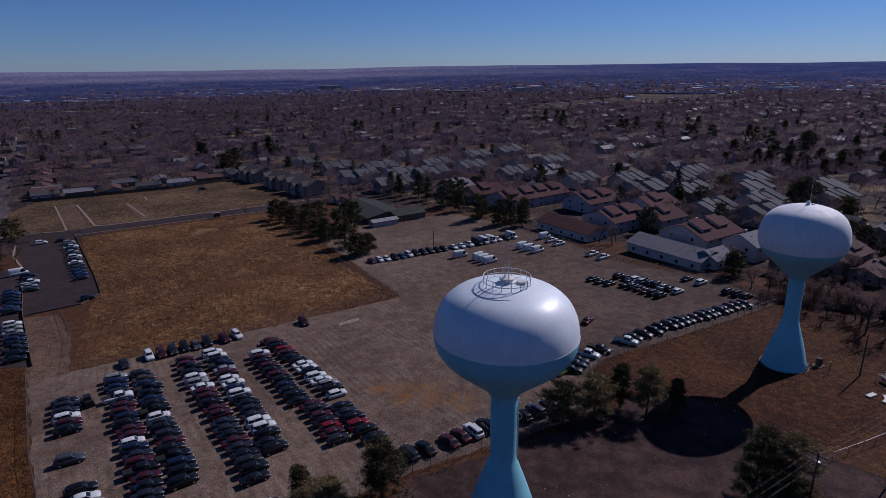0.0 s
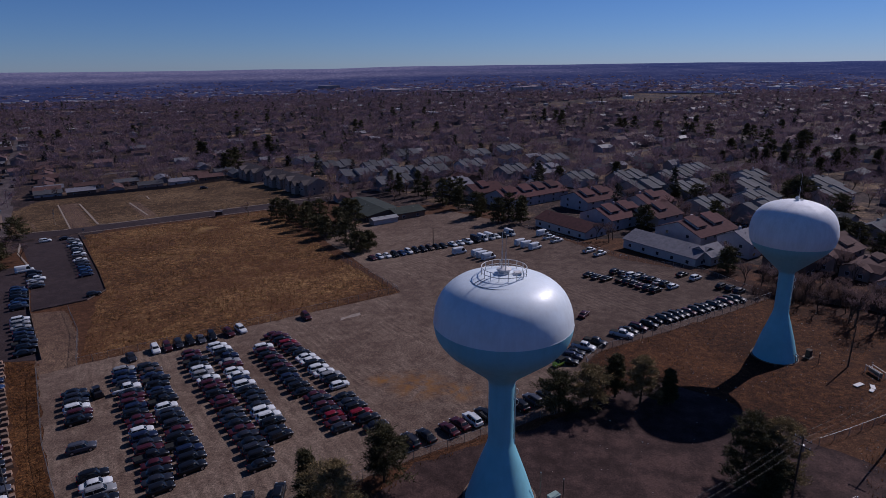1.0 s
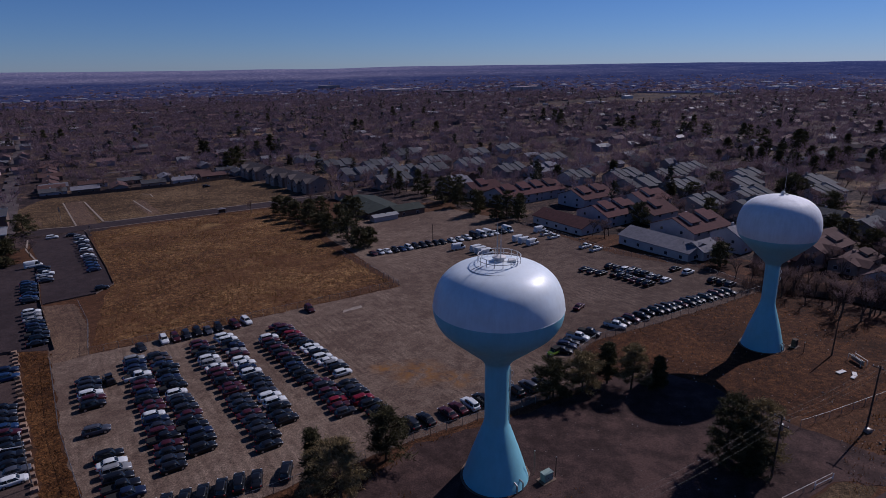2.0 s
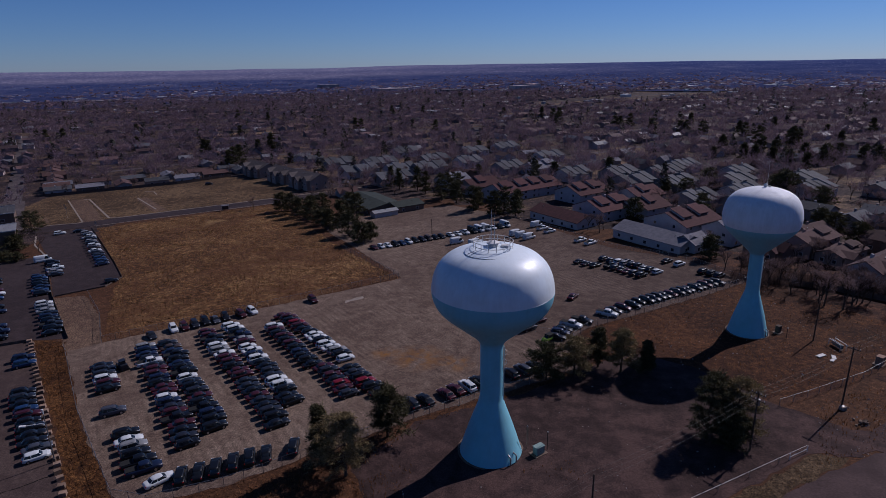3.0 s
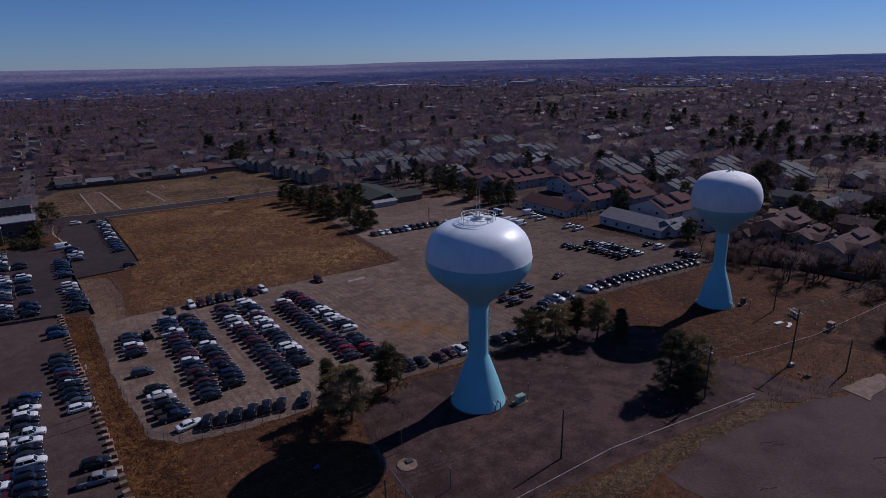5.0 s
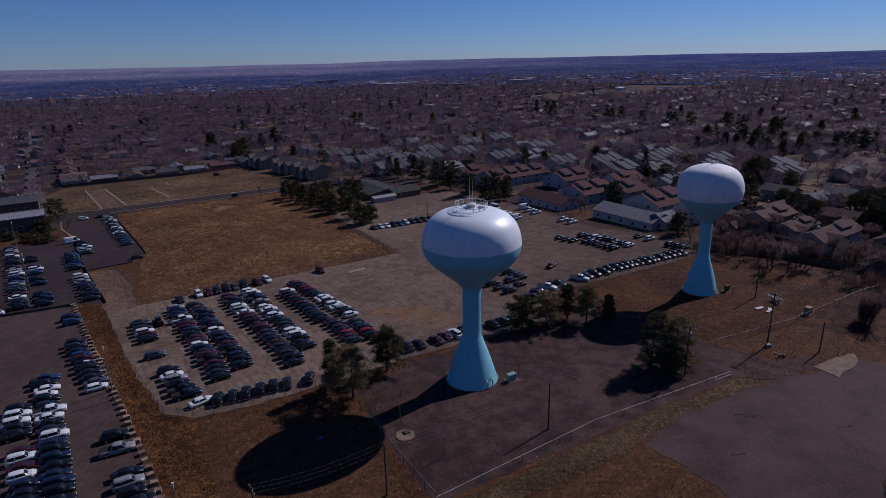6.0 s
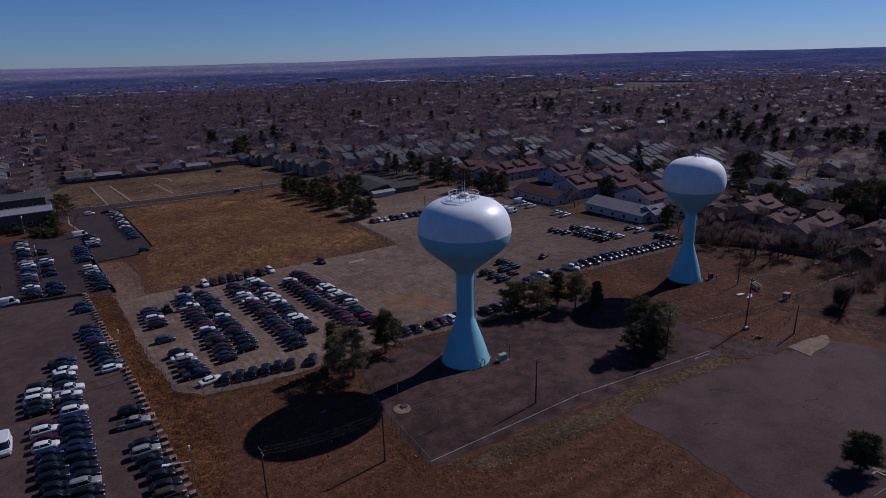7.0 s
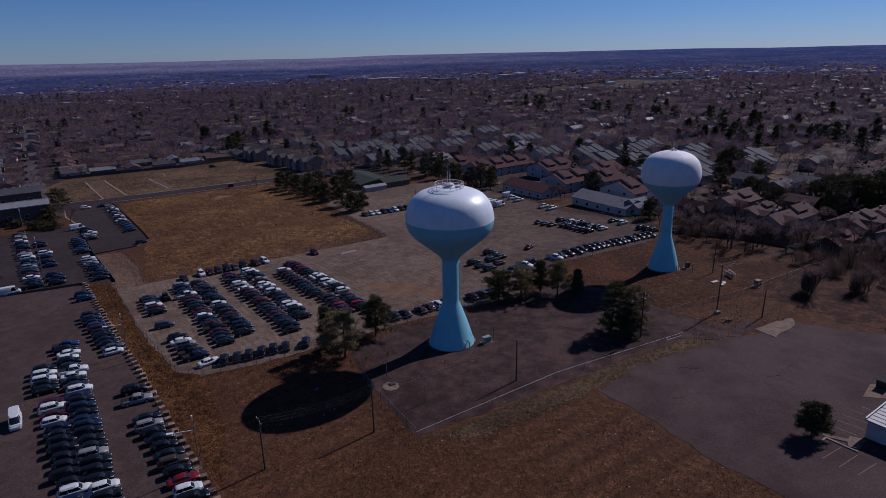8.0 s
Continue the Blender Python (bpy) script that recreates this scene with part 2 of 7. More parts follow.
ROOF_RED = plain("red_brown_shingles", (0.066, 0.028, 0.029), 0.9, var=0.25, scale=0.7, bump=0.3, by_object=0.25)
ROOF_GREY = plain("grey_shingles", (0.07, 0.07, 0.077), 0.85, var=0.22, scale=0.7, bump=0.3, by_object=0.3)
ROOF_BROWN = plain("brown_shingles", (0.076, 0.044, 0.04), 0.9, var=0.22, scale=0.7, bump=0.3, by_object=0.25)
ROOF_TAUPE = plain("taupe_shingles", (0.088, 0.074, 0.072), 0.88, var=0.22, scale=0.7, bump=0.3, by_object=0.2)
ROOF_WHITE = plain("pale_shingles", (0.15, 0.145, 0.165), 0.85, var=0.2, scale=0.7, bump=0.2)
ROOF_GREEN = plain("dull_green_roofing", (0.034, 0.04, 0.034), 0.85, var=0.2, scale=0.4, bump=0.2)
METAL_ROOF = plain("pale_ribbed_roofing", (0.2, 0.197, 0.2), 0.6, 0.1, 0.15, 0.5)
FAR_WALL = plain("far_house_walls", (0.29, 0.235, 0.225), 0.9, var=0.35, scale=0.02, by_island=0.7)
FAR_ROOF = plain("far_house_roofs", (0.085, 0.052, 0.05), 0.8, var=0.45, scale=0.03, by_island=0.7)
FAR_PALE_ROOF = plain("far_pale_roofs", (0.15, 0.14, 0.148), 0.7, var=0.35, scale=0.03, by_island=0.5)
FAR_STREET = earth("far_street_asphalt", [(0.42, (0.06, 0.048, 0.048)), (0.5, (0.08, 0.065, 0.064)), (0.58, (0.1, 0.082, 0.08))], scales=(0.01, 0.08, 0.6), speckle=0.4)
FAR_WHITE = plain("far_commercial_walls", (0.46, 0.44, 0.43), 0.7, var=0.3, scale=0.01, by_island=0.4)
BOARD_FENCE = plain("board_fence", (0.1, 0.075, 0.062), 0.9, var=0.3, scale=0.8)


# Far haze is painted here: bluish base colours, emission rising with distance.
m, nt, b, geo = material("painted_haze_distance", 1.0)
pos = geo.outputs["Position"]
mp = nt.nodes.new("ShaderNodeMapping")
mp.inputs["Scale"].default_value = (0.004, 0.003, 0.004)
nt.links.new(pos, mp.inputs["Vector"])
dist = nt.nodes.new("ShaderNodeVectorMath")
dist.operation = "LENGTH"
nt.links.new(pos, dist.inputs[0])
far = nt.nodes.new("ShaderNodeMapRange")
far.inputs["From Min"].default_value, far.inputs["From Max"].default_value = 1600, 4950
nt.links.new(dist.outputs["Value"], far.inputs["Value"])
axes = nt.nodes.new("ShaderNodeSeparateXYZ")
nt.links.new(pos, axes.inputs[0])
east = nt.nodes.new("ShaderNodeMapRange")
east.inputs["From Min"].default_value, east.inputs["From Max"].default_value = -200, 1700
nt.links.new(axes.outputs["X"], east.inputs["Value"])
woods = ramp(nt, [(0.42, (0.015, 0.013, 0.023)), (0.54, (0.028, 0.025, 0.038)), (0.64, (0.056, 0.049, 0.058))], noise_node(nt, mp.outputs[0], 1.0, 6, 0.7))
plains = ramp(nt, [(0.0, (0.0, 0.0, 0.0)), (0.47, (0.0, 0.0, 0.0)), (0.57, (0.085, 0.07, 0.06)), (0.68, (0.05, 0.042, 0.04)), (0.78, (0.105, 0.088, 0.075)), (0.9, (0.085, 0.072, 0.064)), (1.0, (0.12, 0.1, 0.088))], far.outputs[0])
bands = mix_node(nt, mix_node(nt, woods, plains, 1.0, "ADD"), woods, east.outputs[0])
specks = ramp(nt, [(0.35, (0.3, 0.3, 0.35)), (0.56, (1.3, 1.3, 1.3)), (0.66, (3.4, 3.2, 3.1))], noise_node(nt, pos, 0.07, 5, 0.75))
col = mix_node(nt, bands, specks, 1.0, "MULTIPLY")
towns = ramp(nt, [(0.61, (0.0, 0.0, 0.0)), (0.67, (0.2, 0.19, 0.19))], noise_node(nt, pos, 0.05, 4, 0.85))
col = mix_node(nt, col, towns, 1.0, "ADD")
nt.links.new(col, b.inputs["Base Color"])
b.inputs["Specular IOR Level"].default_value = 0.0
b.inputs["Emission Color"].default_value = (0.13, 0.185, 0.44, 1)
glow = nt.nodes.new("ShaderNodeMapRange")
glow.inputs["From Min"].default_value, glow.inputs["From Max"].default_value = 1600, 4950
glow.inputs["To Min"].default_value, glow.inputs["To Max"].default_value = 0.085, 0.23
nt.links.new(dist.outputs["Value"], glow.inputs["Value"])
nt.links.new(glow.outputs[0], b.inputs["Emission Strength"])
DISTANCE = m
TAN_FIELD = earth("far_tan_field", [(0.42, (0.0918, 0.0561, 0.0336)), (0.5, (0.1326, 0.0867, 0.048)), (0.58, (0.1836, 0.1224, 0.0672))], scales=(0.01, 0.06, 0.4))
BRAMBLE = plain("dark_brush_twigs", (0.12, 0.08, 0.066), 0.95, var=0.4, scale=0.2, by_island=0.4, through_light=0.3)
VERGE = earth("pale_verge", [(0.42, (0.031, 0.0195, 0.0105)), (0.5, (0.052, 0.034, 0.0175)), (0.58, (0.084, 0.057, 0.031))], scales=(0.05, 1.2, 4.0))

STRIP_WEEDS = earth("orange_weeds", [(0.42, (0.03, 0.0125, 0.0045)), (0.5, (0.06, 0.026, 0.008)), (0.58, (0.1, 0.047, 0.015))], scales=(0.06, 0.8, 2.4))
STRAW = plain("field_straw", (0.19, 0.122, 0.05), 0.9, var=0.4, scale=0.05, by_island=0.5, through_light=0.4)
RUSTY_STALKS = plain("rusty_stalks", (0.16, 0.074, 0.026), 0.9, var=0.4, scale=0.08, by_island=0.5, through_light=0.4)
DULL_STALKS = plain("dull_brown_stalks", (0.064, 0.031, 0.015), 0.9, var=0.4, scale=0.08, by_island=0.5, through_light=0.4)
TARP = plain("blue_tarp", (0.02, 0.06, 0.25), 0.5, var=0.2, scale=2.0)
CRACK_FILL = plain("crack_grime", (0.012, 0.009, 0.008), 0.95, var=0.3, scale=2.0)
GRADED = earth("graded_soil", [(0.42, (0.042, 0.026, 0.0135)), (0.5, (0.076, 0.048, 0.024)), (0.58, (0.125, 0.083, 0.044))], scales=(0.03, 0.4, 1.6), patches=(0.085, 0.056, 0.03))

def inside(x, y, poly):
    hit = False
    for (x0, y0), (x1, y1) in zip(poly, poly[1:] + poly[:1]):
        if (y0 > y) != (y1 > y) and x < (x1 - x0) * (y - y0) / (y1 - y0) + x0:
            hit = not hit
    return hit


class Shape:
    """Collects faces of one mesh."""

    def __init__(self):
        self.v, self.f, self.m = [], [], []

    def add(self, verts, faces, mat=0):
        n = len(self.v)
        self.v += [tuple(p) for p in verts]
        self.f += [tuple(i + n for i in f) for f in faces]
        self.m += [mat] * len(faces)
        return self

    def box(self, c, s, rz=0.0, mat=0, taper=1.0):
        ca, sa = math.cos(radians(rz)), math.sin(radians(rz))
        pts = []
        for z in (-0.5, 0.5):
            k = taper if z > 0 else 1.0
            for x, y in ((-0.5, -0.5), (0.5, -0.5), (0.5, 0.5), (-0.5, 0.5)):
                X, Y = x * s[0] * k, y * s[1] * k
                pts.append((c[0] + X * ca - Y * sa, c[1] + X * sa + Y * ca, c[2] + z * s[2]))
        return self.add(pts, [(3, 2, 1, 0), (4, 5, 6, 7), (0, 1, 5, 4), (1, 2, 6, 5), (2, 3, 7, 6), (3, 0, 4, 7)], mat)

    def tube(self, a, b, r0, r1=None, n=6, mat=0, caps=True):
        a, b = Vector(a), Vector(b)
        r1 = r0 if r1 is None else r1
        d = (b - a).normalized()
        s = d.orthogonal().normalized()
        t = d.cross(s)
        ring = [(math.cos(2 * math.pi * i / n), math.sin(2 * math.pi * i / n)) for i in range(n)]
        pts = [a + (s * c + t * q) * r0 for c, q in ring] + [b + (s * c + t * q) * r1 for c, q in ring]
        faces = [(i, (i + 1) % n, n + (i + 1) % n, n + i) for i in range(n)]
        if caps:
            faces += [tuple(range(n))[::-1], tuple(range(n, 2 * n))]
        return self.add(pts, faces, mat)

    def loft(self, rings, mat=0, caps=True):
        n = len(rings[0])
        pts = [p for r in rings for p in r]
        faces = [(k * n + i, k * n + (i + 1) % n, (k + 1) * n + (i + 1) % n, (k + 1) * n + i) for k in range(len(rings) - 1) for i in range(n)]
        if caps:
            faces += [tuple(range(n))[::-1], tuple(range((len(rings) - 1) * n, len(rings) * n))]
        return self.add(pts, faces, mat)

    def lathe(self, profile, n=64, mat=0, centre=(0, 0, 0)):
        return self.loft([[(centre[0] + r * math.cos(2 * math.pi * i / n), centre[1] + r * math.sin(2 * math.pi * i / n), centre[2] + z) for i in range(n)]
                          for r, z in profile], mat, True)

    def ring(self, centre, r, thick, n=48, mat=0):
        pts = []
        for i in range(n):
            a = 2 * math.pi * i / n
            for k in range(5):
                q = 2 * math.pi * k / 5
                rr = r + thick * math.cos(q)
                pts.append((centre[0] + rr * math.cos(a), centre[1] + rr * math.sin(a), centre[2] + thick * math.sin(q)))
        return self.add(pts, [(i * 5 + k, (i + 1) % n * 5 + k, (i + 1) % n * 5 + (k + 1) % 5, i * 5 + (k + 1) % 5) for i in range(n) for k in range(5)], mat)

    def mesh(self, name, mats, smooth=False):
        me = bpy.data.meshes.new(name)
        me.from_pydata(self.v, [], self.f)
        for m in mats if isinstance(mats, (list, tuple)) else [mats]:
            me.materials.append(m)
        if len(me.materials) > 1:
            me.polygons.foreach_set("material_index", self.m)
        if smooth:
            me.shade_smooth()
            if smooth != "all":
                me.set_sharp_from_angle(angle=radians(smooth))
        me.update()
        return me


def part(name, shape, mats, parent=None, label="", smooth=False):
    ob = new(name, shape.mesh(name, mats, smooth))
    ob.parent = parent
    if label:
        tagged(ob, label)
    return ob


def thing(name, x, y, z=None, rz=0.0, label="", category="", group="", kind=""):
    ob = new(name)
    ob.matrix_world = pose(x, y, gz(x, y) if z is None else z, 0, 0, rz)
    return tagged(ob, label, category, group, kind)


def triangles(name, pts, mats, index=None):
    """One mesh of loose triangles from an (n, 3, 3) array."""
    n = len(pts)
    me = bpy.data.meshes.new(name)
    me.vertices.add(n * 3)
    me.loops.add(n * 3)
    me.polygons.add(n)
    me.vertices.foreach_set("co", np.ascontiguousarray(pts, dtype=np.float32).ravel())
    me.loops.foreach_set("vertex_index", np.arange(n * 3, dtype=np.int32))
    me.polygons.foreach_set("loop_start", np.arange(0, n * 3, 3, dtype=np.int32))
    me.polygons.foreach_set("loop_total", np.full(n, 3, dtype=np.int32))
    for m in mats if isinstance(mats, (list, tuple)) else [mats]:
        me.materials.append(m)
    if index is not None:
        me.polygons.foreach_set("material_index", np.asarray(index, dtype=np.int32))
    me.update(calc_edges=True)
    return me


# ---- ground ----
def graded(limit, near, step, growth):
    out, s = [0.0], step
    while out[-1] < limit:
        if out[-1] > near:
            s *= growth
        out.append(out[-1] + s)
    return [-v for v in out[:0:-1]] + out


def ground():
    xs, ys = graded(5200, 300, 20, 1.12), graded(5200, 300, 20, 1.12)
    n = len(xs)
    sh = Shape()
    sh.add([(x, y, gz(x, y)) for y in ys for x in xs], [(j * n + i, j * n + i + 1, (j + 1) * n + i + 1, (j + 1) * n + i) for j in range(n - 1) for i in range(n - 1)])
    home = [(-300, -400), (-300, 40), (-230, 60), (-140, 205), (-60, 250), (20, 205), (95, 95), (110, 20), (300, -60), (300, -400)]
    sh.m = [0 if inside(xs[k % (n - 1)] + 10, ys[k // (n - 1)] + 10, home) else 1 for k in range(len(sh.f))]
    ob = new("ground", sh.mesh("ground", [GRASS, SUBURB], "all"))
    return tagged(ob, "dry brown winter grass and bare soil", "ground", kind="structure")


ground()


def sheet(name, poly, mat, lift, label, category, ragged=0.35):
    """A piece of ground with an uneven rim, lying just over the main sheet."""
    pts = []
    for (x0, y0), (x1, y1) in zip(poly, poly[1:] + poly[:1]):
        d = math.hypot(x1 - x0, y1 - y0)
        k = max(1, int(d / 1.6))
        for i in range(k):
            t = i / k
            x, y = x0 + (x1 - x0) * t, y0 + (y1 - y0) * t
            q = noise.noise_vector((x * 0.35, y * 0.35, lift * 40)) * ragged * 2
            pts.append((x + q.x, y + q.y))
    sh = Shape()
    n = len(pts)
    sh.add([(x, y, gz(x, y) + lift) for x, y in pts] + [(x, y, gz(x, y) - 0.05) for x, y in pts],
           [tuple(range(n))] + [(i, n + i, n + (i + 1) % n, (i + 1) % n) for i in range(n)])
    return tagged(new(name, sh.mesh(name, mat)), label, category, kind="structure")


def at(x, y, a=0.0, b=0.0):
    """A point a metres along the grid and b metres across it from (x, y)."""
    return (x + a * V.x + b * W.x, y + a * V.y + b * W.y)


FIELD_POLY = [(-145.2, 187.6), (-113.0, 129.5), (-101.0, 108.8), (-98.5, 97.0), (-83.2, 55.5), (-9.3, 92.6), (-29.7, 130.1), (-41.1, 156.0), (-63.5, 208), (-68, 227)]
sheet("dry_field", FIELD_POLY, FIELD, 0.02, "open field of cropped rusty brown grass", "field", 0.6)
GRAVEL_POLY = [(-89.5, 51), (-71.8, 20.5), (-54, -5.5), (-48, -7.5), (-37.5, -4.6), (-7.4, 10.6), (28.1, 25.0), (31, 40), (36.5, 45.6), (54, 53.0), (77, 63.2), (93, 71),
               (86, 95), (66.6, 114), (54.4, 143), (38.5, 174), (16.8, 203), (-10, 190), (-31, 180), (-38, 158), (-25, 130), (-8.5, 92.0), (-83.2, 55)]
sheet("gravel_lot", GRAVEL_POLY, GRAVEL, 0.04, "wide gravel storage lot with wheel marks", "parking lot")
sheet("gravel_apron", [(-45, 188), (-38, 158), (-25, 134), (-10, 190), (-20, 200)], TRACK, 0.03, "bare pale soil beside the trees", "ground", 1.0)
sheet("dirt_drive", [(-114, 92), (-104.8, 92.5), (-92.4, 74.5), (-82.5, 54.0), (-89.5, 50.5), (-100, 68)], TRACK, 0.03, "pale dirt drive between fences", "drive", 0.7)
sheet("grass_strip", [(-101.5, 59), (-92, 57), (-89.5, 51), (-71.8, 20.5), (-54, -5.5), (-48, -7.5), (-38, -28), (-33.5, -46), (-50, -22), (-64, 0.5), (-81, 27)], STRIP_WEEDS, 0.012, "strip of rusty weeds along the fence", "grass", 0.5)
sheet("tower_yard", [(-4.9, -36.1), (-15.2, -12.5), (-18, -3), (-7.0, 9.5), (14.5, 17.0), (28.1, 24.0), (41.1, 32.0), (51.7, 22.7), (58.7, 8.0), (67, -2.5), (70, -9), (55.8, -8.2)],
      DIRT, 0.025, "dark bare dirt yard under the water tower", "yard", 0.4)
sheet("weed_yard", [(28.1, 25.0), (31, 40), (36.5, 45.6), (54, 53.0), (77, 63.2), (93, 71), (100, 62), (112, 29), (83, 13.5), (73, 10), (58.7, 8.0), (51.7, 22.7), (41.1, 31)], WEEDS, 0.014, "weedy reddish brown yard under the smaller tower", "yard", 1.0)
sheet("brush_ground", [(86, 80), (93, 71), (100, 62), (112, 29), (100, 21), (84, 13), (92, 2), (93, -8), (140, -33), (260, 0), (260, 100), (150, 58), (125, 88), (108, 100), (93, 104), (86, 95)], BRUSH, 0.012, "dark brushy soil under bare trees", "ground", 1.5)
sheet("side_asphalt_lot", [(30.3, -26.5), (41.1, -18.9), (54.0, -13.5), (66, -9.5), (72.7, -8.9), (84, -4.6), (91.9, -10.0), (140, -34), (140, -150), (100, -150), (45.7, -58.2), (39.6, -48.1), (35.7, -36.5)],
      ASPHALT, 0.03, "old grey asphalt lot, cracked and stained", "parking lot", 0.35)
sheet("gravel_verge", [(-3.5, -36.9), (55.8, -8.3), (61, -10), (54, -13.3), (41.1, -18.7), (30.3, -26.2), (18, -32.5), (5, -37.5)], VERGE, 0.016, "pale yellowish grass verge along the fence", "verge", 0.6)
sheet("car_storage_asphalt_lot", [(-101.7, 58.6), (-81.8, 26.2), (-64.7, 0.2), (-49.4, -24.1), (-37.1, -43.6), (-12, -84), (-112, -140), (-170, -30), (-122.6, 51.6)], LOT_ASPHALT, 0.035, "dark asphalt lot filled with parked cars", "parking lot", 0.15)
sheet("upper_asphalt_lot", [(-102.2, 59.4), (-93.5, 59), (-115.0, 93.0), (-143.5, 142.0), (-157.8, 136), (-168, 129.5), (-215, 100), (-200, 30), (-123, 52.4)], DARK_ASPHALT, 0.035, "asphalt lot with rows of cars", "parking lot", 0.15)
sheet("corner_asphalt_lot", [(-166, 177), (-148.0, 188.0), (-112.8, 129.1), (-101.3, 109.5), (-102.7, 99.9), (-114.3, 92.5), (-142.5, 142)], DARK_ASPHALT, 0.036, "small asphalt lot by the road", "parking lot", 0.15)
sheet("road", [(-320, 112.5), (30, 276), (24, 289), (-325, 121.5)], DARK_ASPHALT, 0.045, "two-lane asphalt road", "road", 0.1)
sheet("side_street", [at(-186, 182, -2, 0), at(-186, 182, 10, 0), at(-186, 182, 10, 95), at(-186, 182, -2, 95)], FAR_STREET, 0.04, "side street running away between houses", "road", 0.1)
LOT_POLY = [(-206, 180), (-72, 244.5), (-66, 262), (-88.8, 303.6), (-122.2, 331.5), (-150.6, 308.2), (-215, 280)]
sheet("graded_field", LOT_POLY, GRADED, 0.02, "graded building plot of dry grass and soil", "field", 0.8)
for k, (x0, y0, x1, y1, w) in enumerate([(-153.6, 203, -192, 266, 8.2), (-129.5, 221, -155, 262, 6)]):
    d = Vector((x1 - x0, y1 - y0)).normalized()
    q = Vector((-d.y, d.x)) * w / 2
    sheet("stub_drive", [(x0 - q.x, y0 - q.y), (x0 + q.x, y0 + q.y), (x1 + q.x, y1 + q.y), (x1 - q.x, y1 - q.y)], TRACK, 0.04, "short unfinished drive of pale soil", "drive", 0.3)


def strip(name, pts, width, height, mat, label, category):
    """A kerb or path with real thickness along a line."""
    sh = Shape()
    for (x0, y0), (x1, y1) in zip(pts, pts[1:]):
        d = Vector((x1 - x0, y1 - y0))
        k = max(1, int(d.length / 12))
        q = Vector((-d.y, d.x)).normalized() * width / 2
        for i in range(k):
            a, b = Vector((x0, y0)) + d * (i / k), Vector((x0, y0)) + d * ((i + 0.998) / k)
            c = [a - q, b - q, b + q, a + q]
            sh.add([(p.x, p.y, gz(p.x, p.y) - 0.05) for p in c] + [(p.x, p.y, gz(p.x, p.y) + height) for p in c],
                   [(4, 5, 6, 7), (0, 1, 5, 4), (1, 2, 6, 5), (2, 3, 7, 6), (3, 0, 4, 7)])
    return tagged(new(name, sh.mesh(name, mat)), label, category, kind="structure")


KERB_LABEL = "pale concrete kerb of an unfinished drive"
strip("kerb", [(-188.1, 265.3), (-185.3, 265.3), (-151.4, 212.2), (-149.5, 209.2), (-145.6, 208.3), (-76.6, 241.8), (10, 283.8)], 0.9, 0.16, KERB, "pale concrete kerb and gutter", "kerb")
strip("kerb", [(-196.7, 264.8), (-158.5, 202.0), (-160.2, 200.0), (-170.0, 198.2), (-205, 180.8)], 0.7, 0.16, KERB, KERB_LABEL, "kerb")
strip("kerb", [(-157.5, 262.9), (-133.6, 226.3)], 0.7, 0.16, KERB, KERB_LABEL, "kerb")
strip("kerb", [(-161.6, 284.2), (-155.6, 282.3), (-149.9, 271.5)], 0.6, 0.14, KERB, KERB_LABEL, "kerb")
strip("kerb", [(-150.0, 191.4), (-60, 233.4)], 0.5, 0.14, KERB, "pale concrete kerb", "kerb")
strip("walk_path", [(-203, 232), (-183, 216), (-176, 205)], 1.2, 0.06, TRACK, "worn pale path across the plot", "path")
strip("side_street_beyond", [at(-186, 182, 4, 94), at(-186, 182, 4, 640)], 9, 0.06, FAR_STREET, "side street running away between houses", "road")
strip("kerb", [(-166, 177), (-157, 160), (-143, 142)], 0.6, 0.14, KERB, "pale concrete kerb beside the lot", "kerb")
sheet("concrete_slab", [(73.7, -6.4), (85.7, -2.1), (84.8, -5.4), (75.6, -10.9)], CONCRETE, 0.12, "pale broken concrete slab", "slab", 0.6)
sheet("concrete_patch", [at(-22.3, 75.5, -3.2, -0.9), at(-22.3, 75.5, 2.5, -0.8), at(-22.3, 75.5, 2.8, 0.9), at(-22.3, 75.5, -2.6, 1.0)], KERB, 0.055, "old worn concrete patch in the gravel", "slab", 0.7)
sheet("dirt_heap_patch", [(58, -8), (67, -2.5), (74, -1.5), (76, -5), (70, -9), (60, -10)], DIRT, 0.045, "rough broken edge of gravel and asphalt", "ground", 1.2)

# cracks and worn places in the asphalt
wear = random.Random(3)


def crack(pts, width, label="dark ragged crack in the asphalt"):
    sh = Shape()
    line = []
    for (x0, y0), (x1, y1) in zip(pts, pts[1:]):
        k = max(2, int(math.hypot(x1 - x0, y1 - y0) / 0.8))
        line += [(x0 + (x1 - x0) * i / k + wear.uniform(-0.12, 0.12), y0 + (y1 - y0) * i / k + wear.uniform(-0.12, 0.12)) for i in range(k)]
    line.append(pts[-1])
    for (x0, y0), (x1, y1) in zip(line, line[1:]):
        d = Vector((x1 - x0, y1 - y0))
        q = Vector((-d.y, d.x)).normalized() * width * wear.uniform(0.35, 0.65)
        sh.add([(x0 - q.x, y0 - q.y, gz(x0, y0) + 0.042), (x1 - q.x, y1 - q.y, gz(x1, y1) + 0.042), (x1 + q.x, y1 + q.y, gz(x1, y1) + 0.042), (x0 + q.x, y0 + q.y, gz(x0, y0) + 0.042)], [(0, 1, 2, 3)])
    return tagged(new("crack", sh.mesh("crack", CRACK_FILL)), label, "crack", kind="structure")


